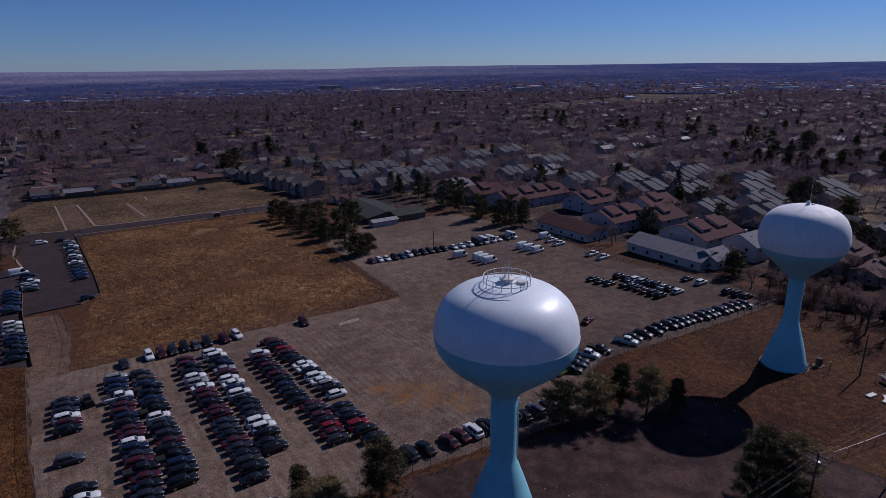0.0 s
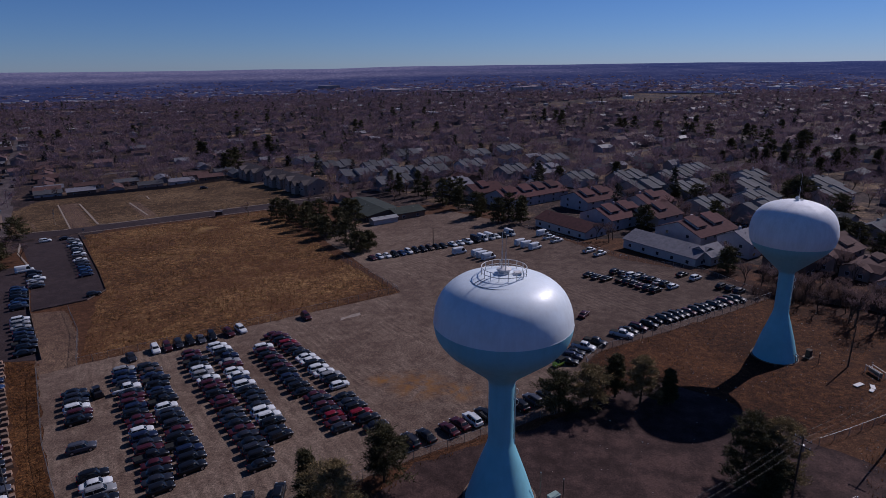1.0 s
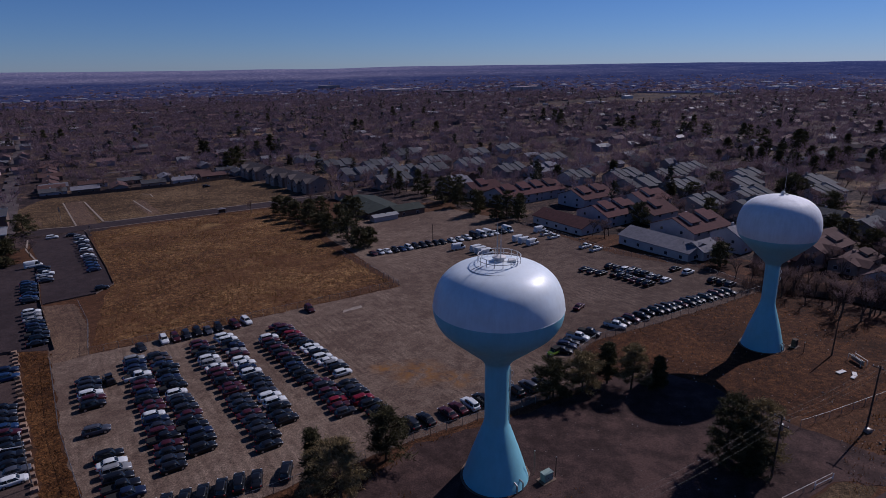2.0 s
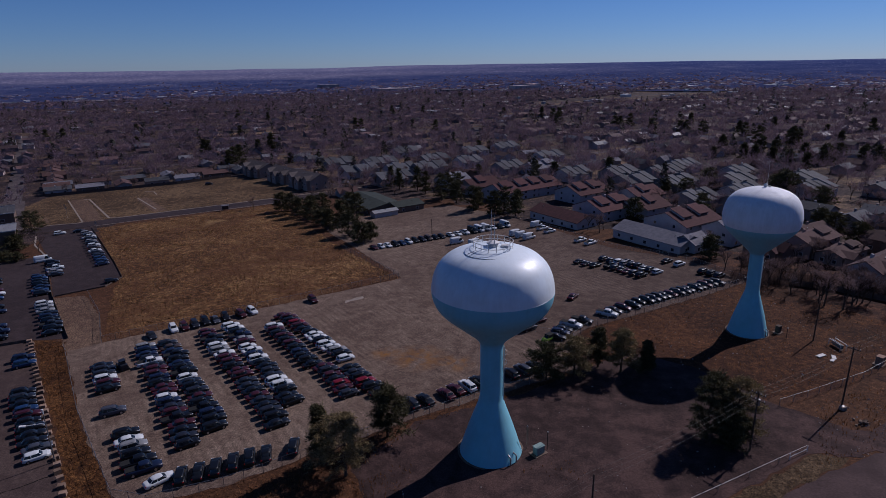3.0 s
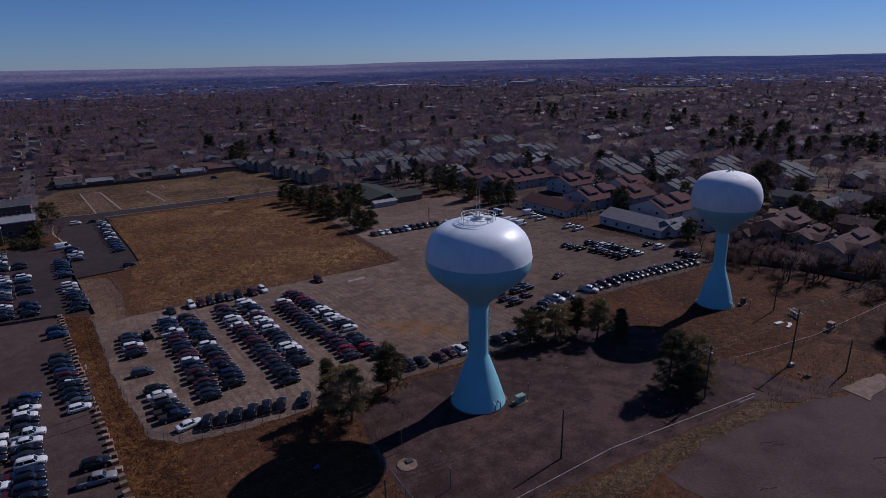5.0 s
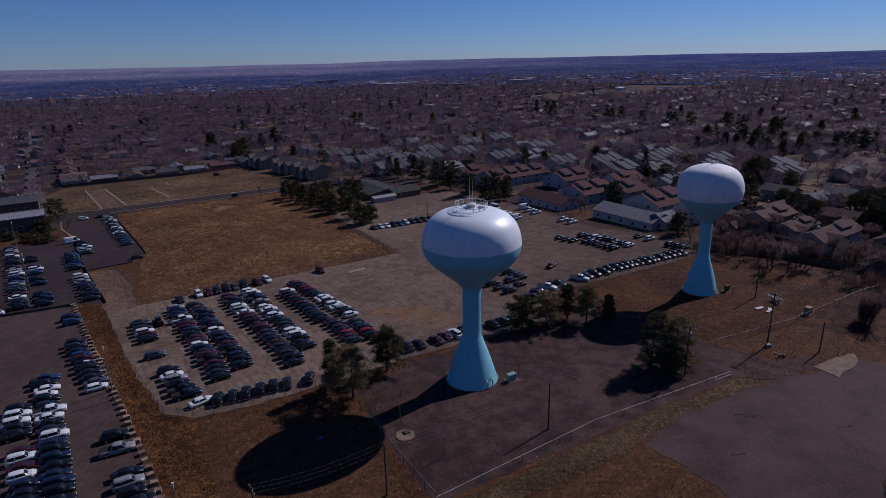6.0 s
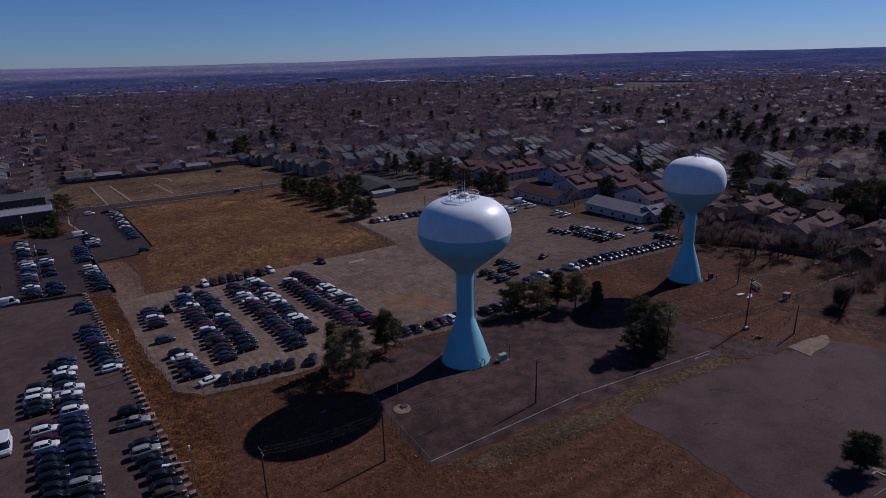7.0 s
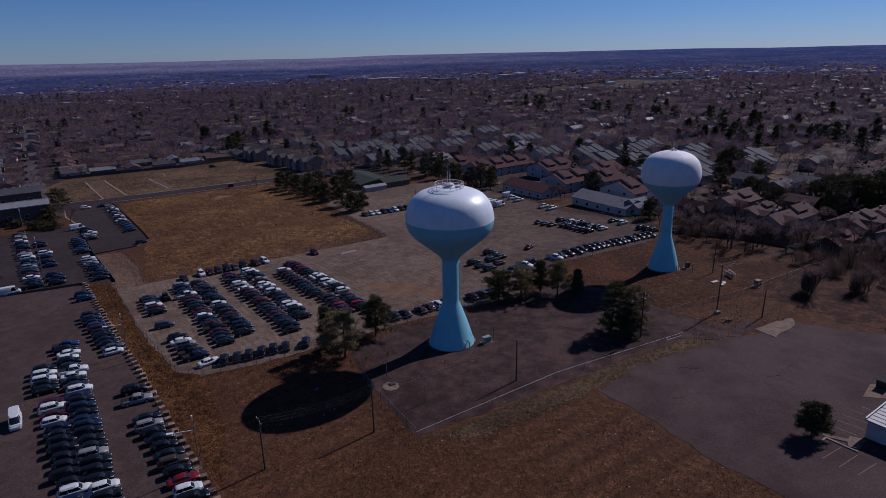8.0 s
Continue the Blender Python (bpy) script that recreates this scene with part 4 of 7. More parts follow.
car_row(-60.0, -12.4, -57.8, -16.7, 2, -6, STOPS, "cars along the timber blocks", "bs", "up")
car_row(-53.4, -23.6, -32.0, -56.5, 15, -4, STOPS, "cars along the timber blocks", "bsbb.bobrw..")
park("cargo_van", "white", -77.4, -21.0, GRID - 90, "alone on asphalt", "loose vans")
UP = "in the upper asphalt lot"
car_row(-158.9, 127.0, -116.6, 58.6, 24, 0, UP, "cars in the upper lot", ".s.sw.c.u.s.w.nu", gaps="...x....x....x")
car_row(-143.2, 112.2, -111.0, 60.6, 14, 0, UP, "cars in the upper lot", "", gaps="..x...x..xx")
park("cargo_van", "white", -139.6, 134.0, GRID + 5, UP, "cars in the upper lot")
car_row(-129.9, 113.6, -119.2, 95.5, 7, 0, UP, "cars in the upper lot", "nub.nuc")
car_row(-112.7, 85.2, -98.6, 62.6, 9, 0, UP, "cars in the upper lot", "ws.bnbcbb")
park("cargo_van", "white", -121.0, 53.6, GRID, UP, "cars in the upper lot")
CORNER = "in the small lot by the road"
car_row(-134.2, 130.4, -125.4, 115.0, 5, 0, CORNER, "cars in the corner lot", "bcws.")
car_row(-144.0, 176.0, -114.6, 125.6, 14, 8, CORNER, "cars in the corner lot", "sbwcsbw.w.cuun")
car_row(-102.6, 104.2, -102.6, 104.2, 1, 5, CORNER, "cars in the corner lot", "b")
car_row(-156.5, 178.0, -149.5, 180.5, 2, 0, CORNER, "cars in the corner lot", "wb", "us")

# ---- buildings ----
def gable_house(x, y, L, w, wall_h, rise, turn, wall, roof_mat, label, name="house", windows=True, chimney=True, storeys=2, group="houses"):
    """A house whose ridge runs along its own x axis."""
    ob = thing(name, x, y, gz(x, y) - 0.1, turn, label, "house", group)
    hx, hy = L / 2, w / 2
    sh = Shape()
    sh.add([(-hx, -hy, 0), (hx, -hy, 0), (hx, hy, 0), (-hx, hy, 0), (-hx, -hy, wall_h), (hx, -hy, wall_h), (hx, hy, wall_h), (-hx, hy, wall_h), (-hx, 0, wall_h + rise), (hx, 0, wall_h + rise)],
           [(0, 1, 5, 4), (2, 3, 7, 6), (1, 2, 6, 9, 5), (3, 0, 4, 8, 7)])
    part("wall", sh, wall, ob)
    rf = Shape()
    o, k = 0.5, rise / hy
    ey, ez = hy + o, wall_h - o * k
    for s in (-1, 1):
        a = [(-hx - o, s * ey, ez), (hx + o, s * ey, ez), (hx + o, 0, wall_h + rise), (-hx - o, 0, wall_h + rise)]
        rf.add([(p[0], p[1], p[2] + 0.04) for p in a] + [(p[0], p[1], p[2] + 0.24) for p in a], [(0, 1, 2, 3), (4, 5, 6, 7), (0, 1, 5, 4), (1, 2, 6, 5), (3, 0, 4, 7), (2, 3, 7, 6)])
    r = part("roof", rf, roof_mat, ob)
    rr = random.Random(int(x * 7 + y * 13))
    if chimney:
        part("chimney", Shape().box((rr.uniform(-0.5, 0.5) * hx, hy * 0.25, wall_h + rise * 0.95), (0.8, 0.8, 1.7)), wall, r)
    for i in range(rr.randint(1, 3)):
        q = rr.uniform(-0.8, 0.8) * hx
        part("roof_vent", Shape().tube((q, -hy * 0.3, wall_h + rise * 0.6), (q, -hy * 0.3, wall_h + rise * 0.7 + 0.6), 0.12, n=6), STEEL, r)
    if windows:
        for st in range(storeys):
            z = 1.5 + st * 2.6
            if z + 0.7 > wall_h:
                continue
            n = max(2, int(L / 5.5))
            for s in (-1,):
                for i in range(n):
                    q = -hx + (i + 0.5) * L / n
                    part("window", Shape().box((q, s * (hy + 0.02), z), (1.35, 0.1, 1.35)).box((q, s * (hy + 0.05), z), (1.1, 0.1, 1.1), mat=1), [WHITE_TRIM, WINDOW], ob)
            for s in (1,) if turn < 0 else (-1,):
                for q in (-hy * 0.45, hy * 0.45):
                    part("window", Shape().box((s * (hx + 0.02), q, z), (0.1, 1.3, 1.3)).box((s * (hx + 0.05), q, z), (0.1, 1.05, 1.05), mat=1), [WHITE_TRIM, WINDOW], ob)
    return ob


def cross_gable(house, q, L, w, wall_h, rise, depth, wall, roof_mat):
    """A projecting gable on the house's near side, at q along its ridge."""
    y0, y1 = -w / 2 - depth, 0.0
    hx = L / 2
    sh = Shape().add([(q - hx, y0, 0), (q + hx, y0, 0), (q + hx, -w / 2, 0), (q - hx, -w / 2, 0), (q - hx, y0, wall_h), (q + hx, y0, wall_h), (q + hx, -w / 2, wall_h), (q - hx, -w / 2, wall_h), (q, y0, wall_h + rise), (q, -w / 2, wall_h + rise)],
                     [(0, 1, 5, 8, 4), (1, 2, 6, 5), (3, 0, 4, 7)])
    g = part("gable", sh, wall, house)
    rf = Shape()
    for s in (-1, 1):
        o = 0.35
        a = [(q + s * (hx + o), y0 - o, wall_h - o * rise / hx), (q + s * (hx + o), y1, wall_h - o * rise / hx), (q, y1, wall_h + rise), (q, y0 - o, wall_h + rise)]
        rf.add([(p[0], p[1], p[2] + 0.05) for p in a] + [(p[0], p[1], p[2] + 0.22) for p in a], [(0, 1, 2, 3), (4, 5, 6, 7), (0, 1, 5, 4), (1, 2, 6, 5), (3, 0, 4, 7), (2, 3, 7, 6)])
    part("gable_roof", rf, roof_mat, g)
    part("gable_window", Shape().box((q, y0 - 0.02, wall_h * 0.62), (1.5, 0.1, 1.3)).box((q, y0 - 0.05, wall_h * 0.62), (1.2, 0.1, 1.05), mat=1), [WHITE_TRIM, WINDOW], g)


def raised_bay(house, q, bay, w, wall_h, rise, s, up, wall, roof_mat):
    """A stretch of the slope lifted above the rest, with a low front wall and a strip of windows."""
    k = rise / (w / 2)
    y0, y1 = 0.0, s * w * 0.3
    z0, z1 = wall_h + rise, wall_h + rise - k * abs(y1)
    a, b = q - bay / 2, q + bay / 2
    body = Shape().add([(a, y0, z0 - 0.2), (b, y0, z0 - 0.2), (b, y1, z1 - 0.2), (a, y1, z1 - 0.2), (a, y0, z0 + up), (b, y0, z0 + up), (b, y1, z1 + up), (a, y1, z1 + up)],
                       [(0, 1, 5, 4), (1, 2, 6, 5), (2, 3, 7, 6), (3, 0, 4, 7), (4, 5, 6, 7)])
    bx = part("dormer", body, wall, house, "raised bay in the roof")
    o = 0.35
    e = y1 + s * o
    c = [(a - o, -s * 0.3, z0 + up), (b + o, -s * 0.3, z0 + up), (b + o, e, z1 + up - k * o), (a - o, e, z1 + up - k * o)]
    part("dormer_roof", Shape().add([(x, y, z + 0.03) for x, y, z in c] + [(x, y, z + 0.2) for x, y, z in c], [(3, 2, 1, 0), (4, 5, 6, 7), (0, 1, 5, 4), (1, 2, 6, 5), (2, 3, 7, 6), (3, 0, 4, 7)]), roof_mat, bx)
    part("dormer_window", Shape().box((q, y1 + s * 0.02, z1 + up * 0.55), (bay * 0.7, 0.1, up * 0.5)), WINDOW, bx)


def townhouse(x, y, L, w, wall_h, rise, turn, wall, roof_mat, label, group, boxes=2):
    """A wide gabled block with bays raised out of its slopes."""
    ob = gable_house(x, y, L, w, wall_h, rise, turn, wall, roof_mat, label, group=group)
    for i in range(boxes):
        raised_bay(ob, (-0.24 + 0.44 * i) * L if boxes > 1 else -0.05 * L, L * 0.24, w, wall_h, rise, -1, 1.15, wall, roof_mat)
    n = max(2, int(L / 9))
    if boxes == 0:
        for i in range(n):
            cross_gable(ob, -L / 2 + (i + 0.5) * L / n, L / n * 0.55, w, wall_h * (0.8 if i % 2 else 1.0), rise * 0.7, 1.5 + (i % 2), wall, roof_mat)
    return ob


def stepped_row(x, y, L, w, wall_h, rise, turn, wall, roof_mat, label, group):
    """A row of narrow units, each with its own gabled roof a step above or behind its neighbour's."""
    rr = random.Random(int(x * 11 + y * 3))
    ob = thing("house", x, y, gz(x, y) - 0.1, turn, label, "house", group)
    n = max(3, round(L / 4.6))
    u = L / n
    for i in range(n):
        a, b = -L / 2 + i * u, -L / 2 + (i + 1) * u
        dz, dy = (0.0, 0.75, 0.25, 1.0)[(i + int(x)) % 4], (0.0, 1.3, -0.9)[i % 3]
        h, f, r = wall_h + dz, -w / 2 + dy, w / 2 + dy
        m = dy + w * 0.1
        unit = part("unit", Shape().add([(a, f, 0), (b, f, 0), (b, r, 0), (a, r, 0), (a, f, h), (b, f, h), (b, r, h), (a, r, h), (a, m, h + rise), (b, m, h + rise)],
                                        [(0, 1, 5, 4), (2, 3, 7, 6), (1, 2, 6, 9, 5), (3, 0, 4, 8, 7)]), wall, ob)
        o, rf = 0.3, Shape()
        for e in (f - 0.5, r + 0.5):
            k = rise / abs(m - (f if e < m else r))
            c = [(a - o * (i == 0), e, h - 0.5 * k), (b + o, e, h - 0.5 * k), (b + o, m, h + rise), (a - o * (i == 0), m, h + rise)]
            rf.add([(p, q, z + 0.04) for p, q, z in c] + [(p, q, z + 0.2) for p, q, z in c], [(3, 2, 1, 0), (4, 5, 6, 7), (0, 1, 5, 4), (1, 2, 6, 5), (2, 3, 7, 6), (3, 0, 4, 7)])
        part("roof", rf, roof_mat, unit)
        if i % 2 == 0:
            part("window", Shape().box(((a + b) / 2, f - 0.03, h - 1.3), (1.7, 0.12, 1.3), mat=0).box(((a + b) / 2, f - 0.06, h - 1.3), (1.4, 0.12, 1.05), mat=1), [WHITE_TRIM, WINDOW], unit)
        if rr.random() < 0.35:
            part("chimney", Shape().box(((a + b) / 2, m + 1.0, h + rise), (0.8, 0.8, 1.6)), wall, unit)
    return ob


UP_AND_DOWN = GRID - 90
PALE, TAN, GREY, BROWN = WALLS
gable_house(85.2, 116.6, 29, 13.0, 3.3, 2.5, UP_AND_DOWN, PALE, ROOF_WHITE, "long white-walled building with a pale roof", storeys=1, group="townhouses", chimney=False)
gable_house(61.5, 155.5, 28, 12.5, 3.3, 2.5, UP_AND_DOWN, PALE, ROOF_RED, "long pale building with a red-brown roof", storeys=1, group="townhouses", chimney=False)
gable_house(93.6, 106.8, 9.5, 9.0, 3.3, 2.4, GRID, PALE, ROOF_WHITE, "gabled wing at the end of a long pale building", storeys=1, group="townhouses", chimney=False)
townhouse(103, 133, 23, 19, 4.8, 3.8, GRID, PALE, ROOF_RED, "white townhouse block with a red-brown roof and dormer", "townhouses", 2)
gable_house(109.5, 113.5, 11, 12, 5.6, 3.0, GRID, PALE, ROOF_WHITE, "white gabled house with a pale roof", group="townhouses")
RED_ROOF = "townhouse block with pale walls and a red-brown roof"
for x, y, L, w, d in ((82, 163, 30, 14, True), (99, 161, 22, 13, False), (50, 214, 32, 14, True), (36, 232, 26, 13, False), (66, 223, 28, 14, True), (84, 200, 30, 14, True), (107, 186, 26, 13, False)):
    townhouse(x, y, L * 0.72, w * 1.25, 4.8, 3.4, GRID, PALE, ROOF_RED, RED_ROOF, "townhouses", 2 if d else 1)
GREY_ROOF = "row of townhouses with stepped grey shingle roofs"
for x, y, L, turn in ((-33, 308, 34, 0), (-20, 345, 34, 0), (-50, 352, 30, 0), (-11, 272, 30, 0), (0, 404, 30, 0), (14, 310, 32, 0), (24, 252, 20, 90), (20, 350, 30, 0), (84, 410, 30, 0), (54, 388, 30, 0),
                      (84, 290, 26, 90), (64, 296, 24, 90), (102, 340, 28, 0), (96, 258, 24, 90), (124, 255, 30, 0), (119, 222, 30, 0), (148, 250, 30, 0), (140, 214, 30, 0),
                      (170, 212, 26, 0), (156, 182, 26, 0), (143, 158, 30, 0), (128, 172, 24, 0), (186, 236, 24, 0), (168, 268, 26, 0), (-6, 308, 26, 0), (42, 330, 24, 0), (206, 208, 22, 0), (192, 182, 24, 90)):
    if (x, y) in ((84, 290), (24, 252)):
        townhouse(x, y, L * 0.8, 16.0, 4.4, 3.2, GRID, PALE, ROOF_WHITE, "townhouse block with a pale shingle roof and raised bays", "grey townhouses")
    else:
        stepped_row(x, y, L * 0.72, 14.5, 4.2, 3.0, GRID, GREY if x % 3 else PALE, ROOF_GREY, GREY_ROOF, "grey townhouses")
for x, y, L, w, turn, wall, roof in ((138, 108, 18, 11, 90, TAN, ROOF_BROWN), (154, 92, 16, 11, 0, BROWN, ROOF_BROWN), (192, 104, 18, 12, 90, PALE, ROOF_GREY), (163, 140, 16, 12, 0, GREY, ROOF_GREY),
                                     (166, 122, 15, 11, 90, GREY, ROOF_GREY), (182, 128, 15, 11, 0, TAN, ROOF_GREY), (222, 176, 18, 12, 90, GREY, ROOF_GREY), (205, 140, 16, 11, 0, TAN, ROOF_BROWN), (228, 130, 16, 11, 0, TAN, ROOF_BROWN),
                                     (188, 78, 16, 11, 0, BROWN, ROOF_BROWN), (214, 92, 16, 11, 90, TAN, ROOF_BROWN), (180, 40, 16, 11, 0, TAN, ROOF_BROWN), (206, 58, 16, 11, 90, TAN, ROOF_GREY), (112, 92, 16, 8, 0, BROWN, ROOF_RED)):
    ob = gable_house(x, y, L * 0.82, w * 0.82, 4.4, 2.1, UP_AND_DOWN + turn, wall, roof, "two-storey family house behind bare trees", group="family houses")
    cross_gable(ob, L * 0.18, L * 0.3, w * 0.82, 3.9, 1.7, 2.0, wall, roof)
for x, y, L, w, h, rise, wall, roof in ((130, 97, 20, 10, 5.0, 2.2, TAN, ROOF_BROWN), (133, 86, 17, 8, 3.4, 1.6, TAN, ROOF_BROWN), (132, 68, 26, 8.6, 5.2, 2.4, PALE, ROOF_BROWN), (149.5, 57.5, 17, 12, 4.8, 2.6, TAN, ROOF_BROWN),
                                        (133.5, 46, 14, 8, 2.9, 1.7, BROWN, ROOF_RED), (154, 43, 16, 10, 4.4, 2.2, TAN, ROOF_BROWN), (168, 66, 16, 10, 4.6, 2.2, TAN, ROOF_BROWN)):
    ob = gable_house(x, y, L, w, h, rise, GRID, wall, roof, "stucco family house with a brown shingle roof behind brush", group="family houses")
    cross_gable(ob, -L * 0.26, L * 0.34, w, h * 0.92, rise * 0.85, 2.4, wall, roof)
    raised_bay(ob, L * 0.2, L * 0.26, w, h, rise, -1, 0.9, wall, roof)
for x, y in ((-61, 274), (-79, 300), (-102, 332)):
    townhouse(x, y, 27, 13, 6.6, 3.0, UP_AND_DOWN + 8, TAN, ROOF_TAUPE, "tan apartment building with a taupe gabled roof", "apartments", 0)
gable_house(-21.1, 206.6, 34, 19, 3.2, 1.7, UP_AND_DOWN - 2, BROWN, ROOF_GREEN, "low office building with a dull green roof", name="office_building", storeys=1, chimney=False, group="offices")
gable_house(-5.5, 197, 15, 12, 3.0, 1.5, GRID, BROWN, ROOF_GREEN, "low wing with a dull green roof", name="office_building", storeys=1, chimney=False, group="offices")
gable_house(-15.0, 184.5, 12, 4.5, 2.4, 0.7, GRID, PALE, METAL_ROOF, "small white shed beside the office", name="shed", storeys=1, windows=False, chimney=False, group="sheds")


def flat_building(x, y, L, w, h, turn, wall, top, label, name):
    ob = thing(name, x, y, gz(x, y) - 0.3, turn, label, "building")
    part("wall", Shape().box((0, 0, h / 2), (L, w, h)), wall, ob)
    rf = part("roof", Shape().box((0, 0, h + 0.08), (L + 0.8, w + 0.8, 0.2)), top, ob)
    for i in range(int(L / 1.2)):
        part("roof_rib", Shape().box((-L / 2 + 0.6 + i * 1.2, 0, h + 0.21), (0.1, w + 0.7, 0.08)), top, rf)
    for s in (-1, 1):
        part("parapet", Shape().box((0, s * (w / 2 + 0.3), h + 0.3), (L + 0.8, 0.2, 0.35)), WHITE_TRIM, rf)
    for i in range(max(1, int(L / 6))):
        f = part("window", Shape().box((-L / 2 + 3 + i * 6, -w / 2 - 0.02, h * 0.5), (2.2, 0.12, 1.4)), WHITE_TRIM, ob)
        part("pane", Shape().box((-L / 2 + 3 + i * 6, -w / 2 - 0.06, h * 0.5), (1.9, 0.12, 1.15)), WINDOW, f)
    return ob


c = at(-157.5, 156.0, -27, 8.5)
flat_building(c[0], c[1], 48, 14, 8.0, GRID, BROWN, METAL_ROOF, "long grey hall with a pale ribbed roof", "warehouse")
c = at(-186, 205.0, -26, 12)
flat_building(c[0], c[1], 44, 20, 6.0, GRID, BROWN, ROOF_GREY, "dark hall with a flat grey roof", "warehouse")
c = at(66.8, -47.0, 9.0, -6.0)
flat_building(c[0], c[1], 18, 12, 3.3, GRID, WALLS[0], METAL_ROOF, "white flat-roofed shop building", "shop_building")


# ---- fences ----
m, nt, b, geo = material("chain_link", 0.5, 0.6)
b.inputs["Base Color"].default_value = (0.33, 0.32, 0.31, 1)
b.inputs["Alpha"].default_value = 0.16
CHAIN = m


def fence(pts, height, label, post_step=3.2, board=False, mesh=True, top=STEEL):
    ob = thing("board_fence" if board else "chain_link_fence", *pts[0], z=0, label=label, category="fence")
    ob.matrix_world = Matrix()
    web, rail = Shape(), Shape()
    post = Shape().tube((0, 0, -0.3), (0, 0, height + 0.05), 0.05, n=5).mesh("post", BOARD_FENCE if board else STEEL)
    for (x0, y0), (x1, y1) in zip(pts, pts[1:]):
        d = math.hypot(x1 - x0, y1 - y0)
        n = max(1, round(d / post_step))
        for i in range(n):
            a, c = i / n, (i + 1) / n
            p, q = (x0 + (x1 - x0) * a, y0 + (y1 - y0) * a), (x0 + (x1 - x0) * c, y0 + (y1 - y0) * c)
            za, zb = gz(*p), gz(*q)
            o = new("post", post)
            o.parent, o.matrix_basis = ob, pose(p[0], p[1], za, rng.uniform(-1, 1), rng.uniform(-1, 1), 0)
            rail.tube((*p, za + height), (*q, zb + height), 0.028, n=4, caps=False)
            if board:
                mid = Vector(((p[0] + q[0]) / 2, (p[1] + q[1]) / 2, (za + zb) / 2 + height / 2))
                part("board_panel", Shape().box(mid, (d / n - 0.02, 0.05, height), math.degrees(math.atan2(y1 - y0, x1 - x0))), BOARD_FENCE, ob)
            elif mesh:
                web.add([(*p, za + 0.05), (*q, zb + 0.05), (*q, zb + height), (*p, za + height)], [(0, 1, 2, 3)])
    part("top_rail", rail, BOARD_FENCE if board else top, ob)
    if mesh and not board:
        part("wire_mesh", web, CHAIN, ob)
    return ob


CHAIN_LABEL = "grey chain-link fence on steel posts"
fence([(-89.8, 51.2), (-71.8, 20.5), (-54.2, -5.4), (-48, -7.6), (-37.5, -4.8), (-7.4, 10.4), (28.1, 24.8), (31.2, 39.8), (36.6, 45.4), (54, 52.8), (77, 63.0), (93, 70.8)], 1.8, CHAIN_LABEL)
fence([(31.2, 39.8), (17.5, 49.5)], 1.6, CHAIN_LABEL)
fence([(-83.2, 55.2), (-9.3, 92.6), (-29.7, 130.1)], 1.8, CHAIN_LABEL)
fence([(-83.2, 55.2), (-92.4, 74.5), (-104, 92.5)], 1.6, CHAIN_LABEL)
fence([(-4.9, -36.1), (-12.4, -20.2), (-15.2, -12.2)], 1.9, CHAIN_LABEL)
fence([(-4.9, -36.1), at(-4.9, -36.1, 33, 0), (55.8, -7.4)], 1.1, "low fence with a pale top rail", 7.5, top=RAIL_PAINT, mesh=False)
low_rail = thing("guard_rail", 55.8, -7.4, None, 21.8, "short pale guard rail at the fence end", "rail")
part("rail", Shape().tube((-4.5, -0.15, 0.5), (0.1, -0.15, 0.5), 0.05, n=6), RAIL_PAINT, low_rail)
for q in (-4.4, 0.0):
    part("post", Shape().tube((q, -0.15, -0.3), (q, -0.15, 1.15), 0.06, n=6), RAIL_PAINT, low_rail)
fence([(60, 6), (66.9, 8.1), (82.4, 13.4), (112.8, 28.5), (140, 36)], 1.5, CHAIN_LABEL)
fence([(-122.6, 52.0), (-101.9, 58.8)], 0.7, "dark board fence between the lots", board=True)
fence([(-93.2, 59.2), (-115.0, 93.3), (-143.2, 142.4)], 0.8, "dark board fence between the lots", board=True)
fence([(-148.0, 188.6), (-112.4, 129.3), (-101.0, 109.2), (-102.4, 100.2), (-114, 92.8)], 0.4, "low dark fence round the small lot", board=True)
fence([(93, 71.2), (86.4, 95.4), (66.8, 114.4), (54.6, 143.4), (39, 174)], 1.4, "grey chain-link fence behind the gravel lot")
fence([(-218, 281), (-150.6, 309), (-122.2, 332)], 1.8, "dark board fence behind the houses", board=True)
fence([(98, 70), (111, 60.5), (121, 47)], 1.7, "board fence behind the family houses", board=True)

# timber blocks that close the asphalt lot
block = Shape().box((0, 0, 0.3), (1.1, 0.9, 0.75), taper=0.94).mesh("block", BLOCK)
line = [(-101.9, 58.5), (-81.6, 26.4), (-64.6, 0.2), (-49.3, -24.1), (-37.0, -43.6), (-30, -55)]
stops = thing("timber_block_row", 0, 0, 0, label="row of weathered timber blocks edging the asphalt", category="barrier")
for (x0, y0), (x1, y1) in zip(line, line[1:]):
    n = round(math.hypot(x1 - x0, y1 - y0) / 2.35)
    for i in range(n):
        x, y = x0 + (x1 - x0) * i / n, y0 + (y1 - y0) * i / n
        o = new("block", block)
        o.parent, o.matrix_basis = stops, pose(x + rng.uniform(-0.15, 0.15), y + rng.uniform(-0.15, 0.15), gz(x, y), 0, 0, GRID + rng.uniform(-14, 14))


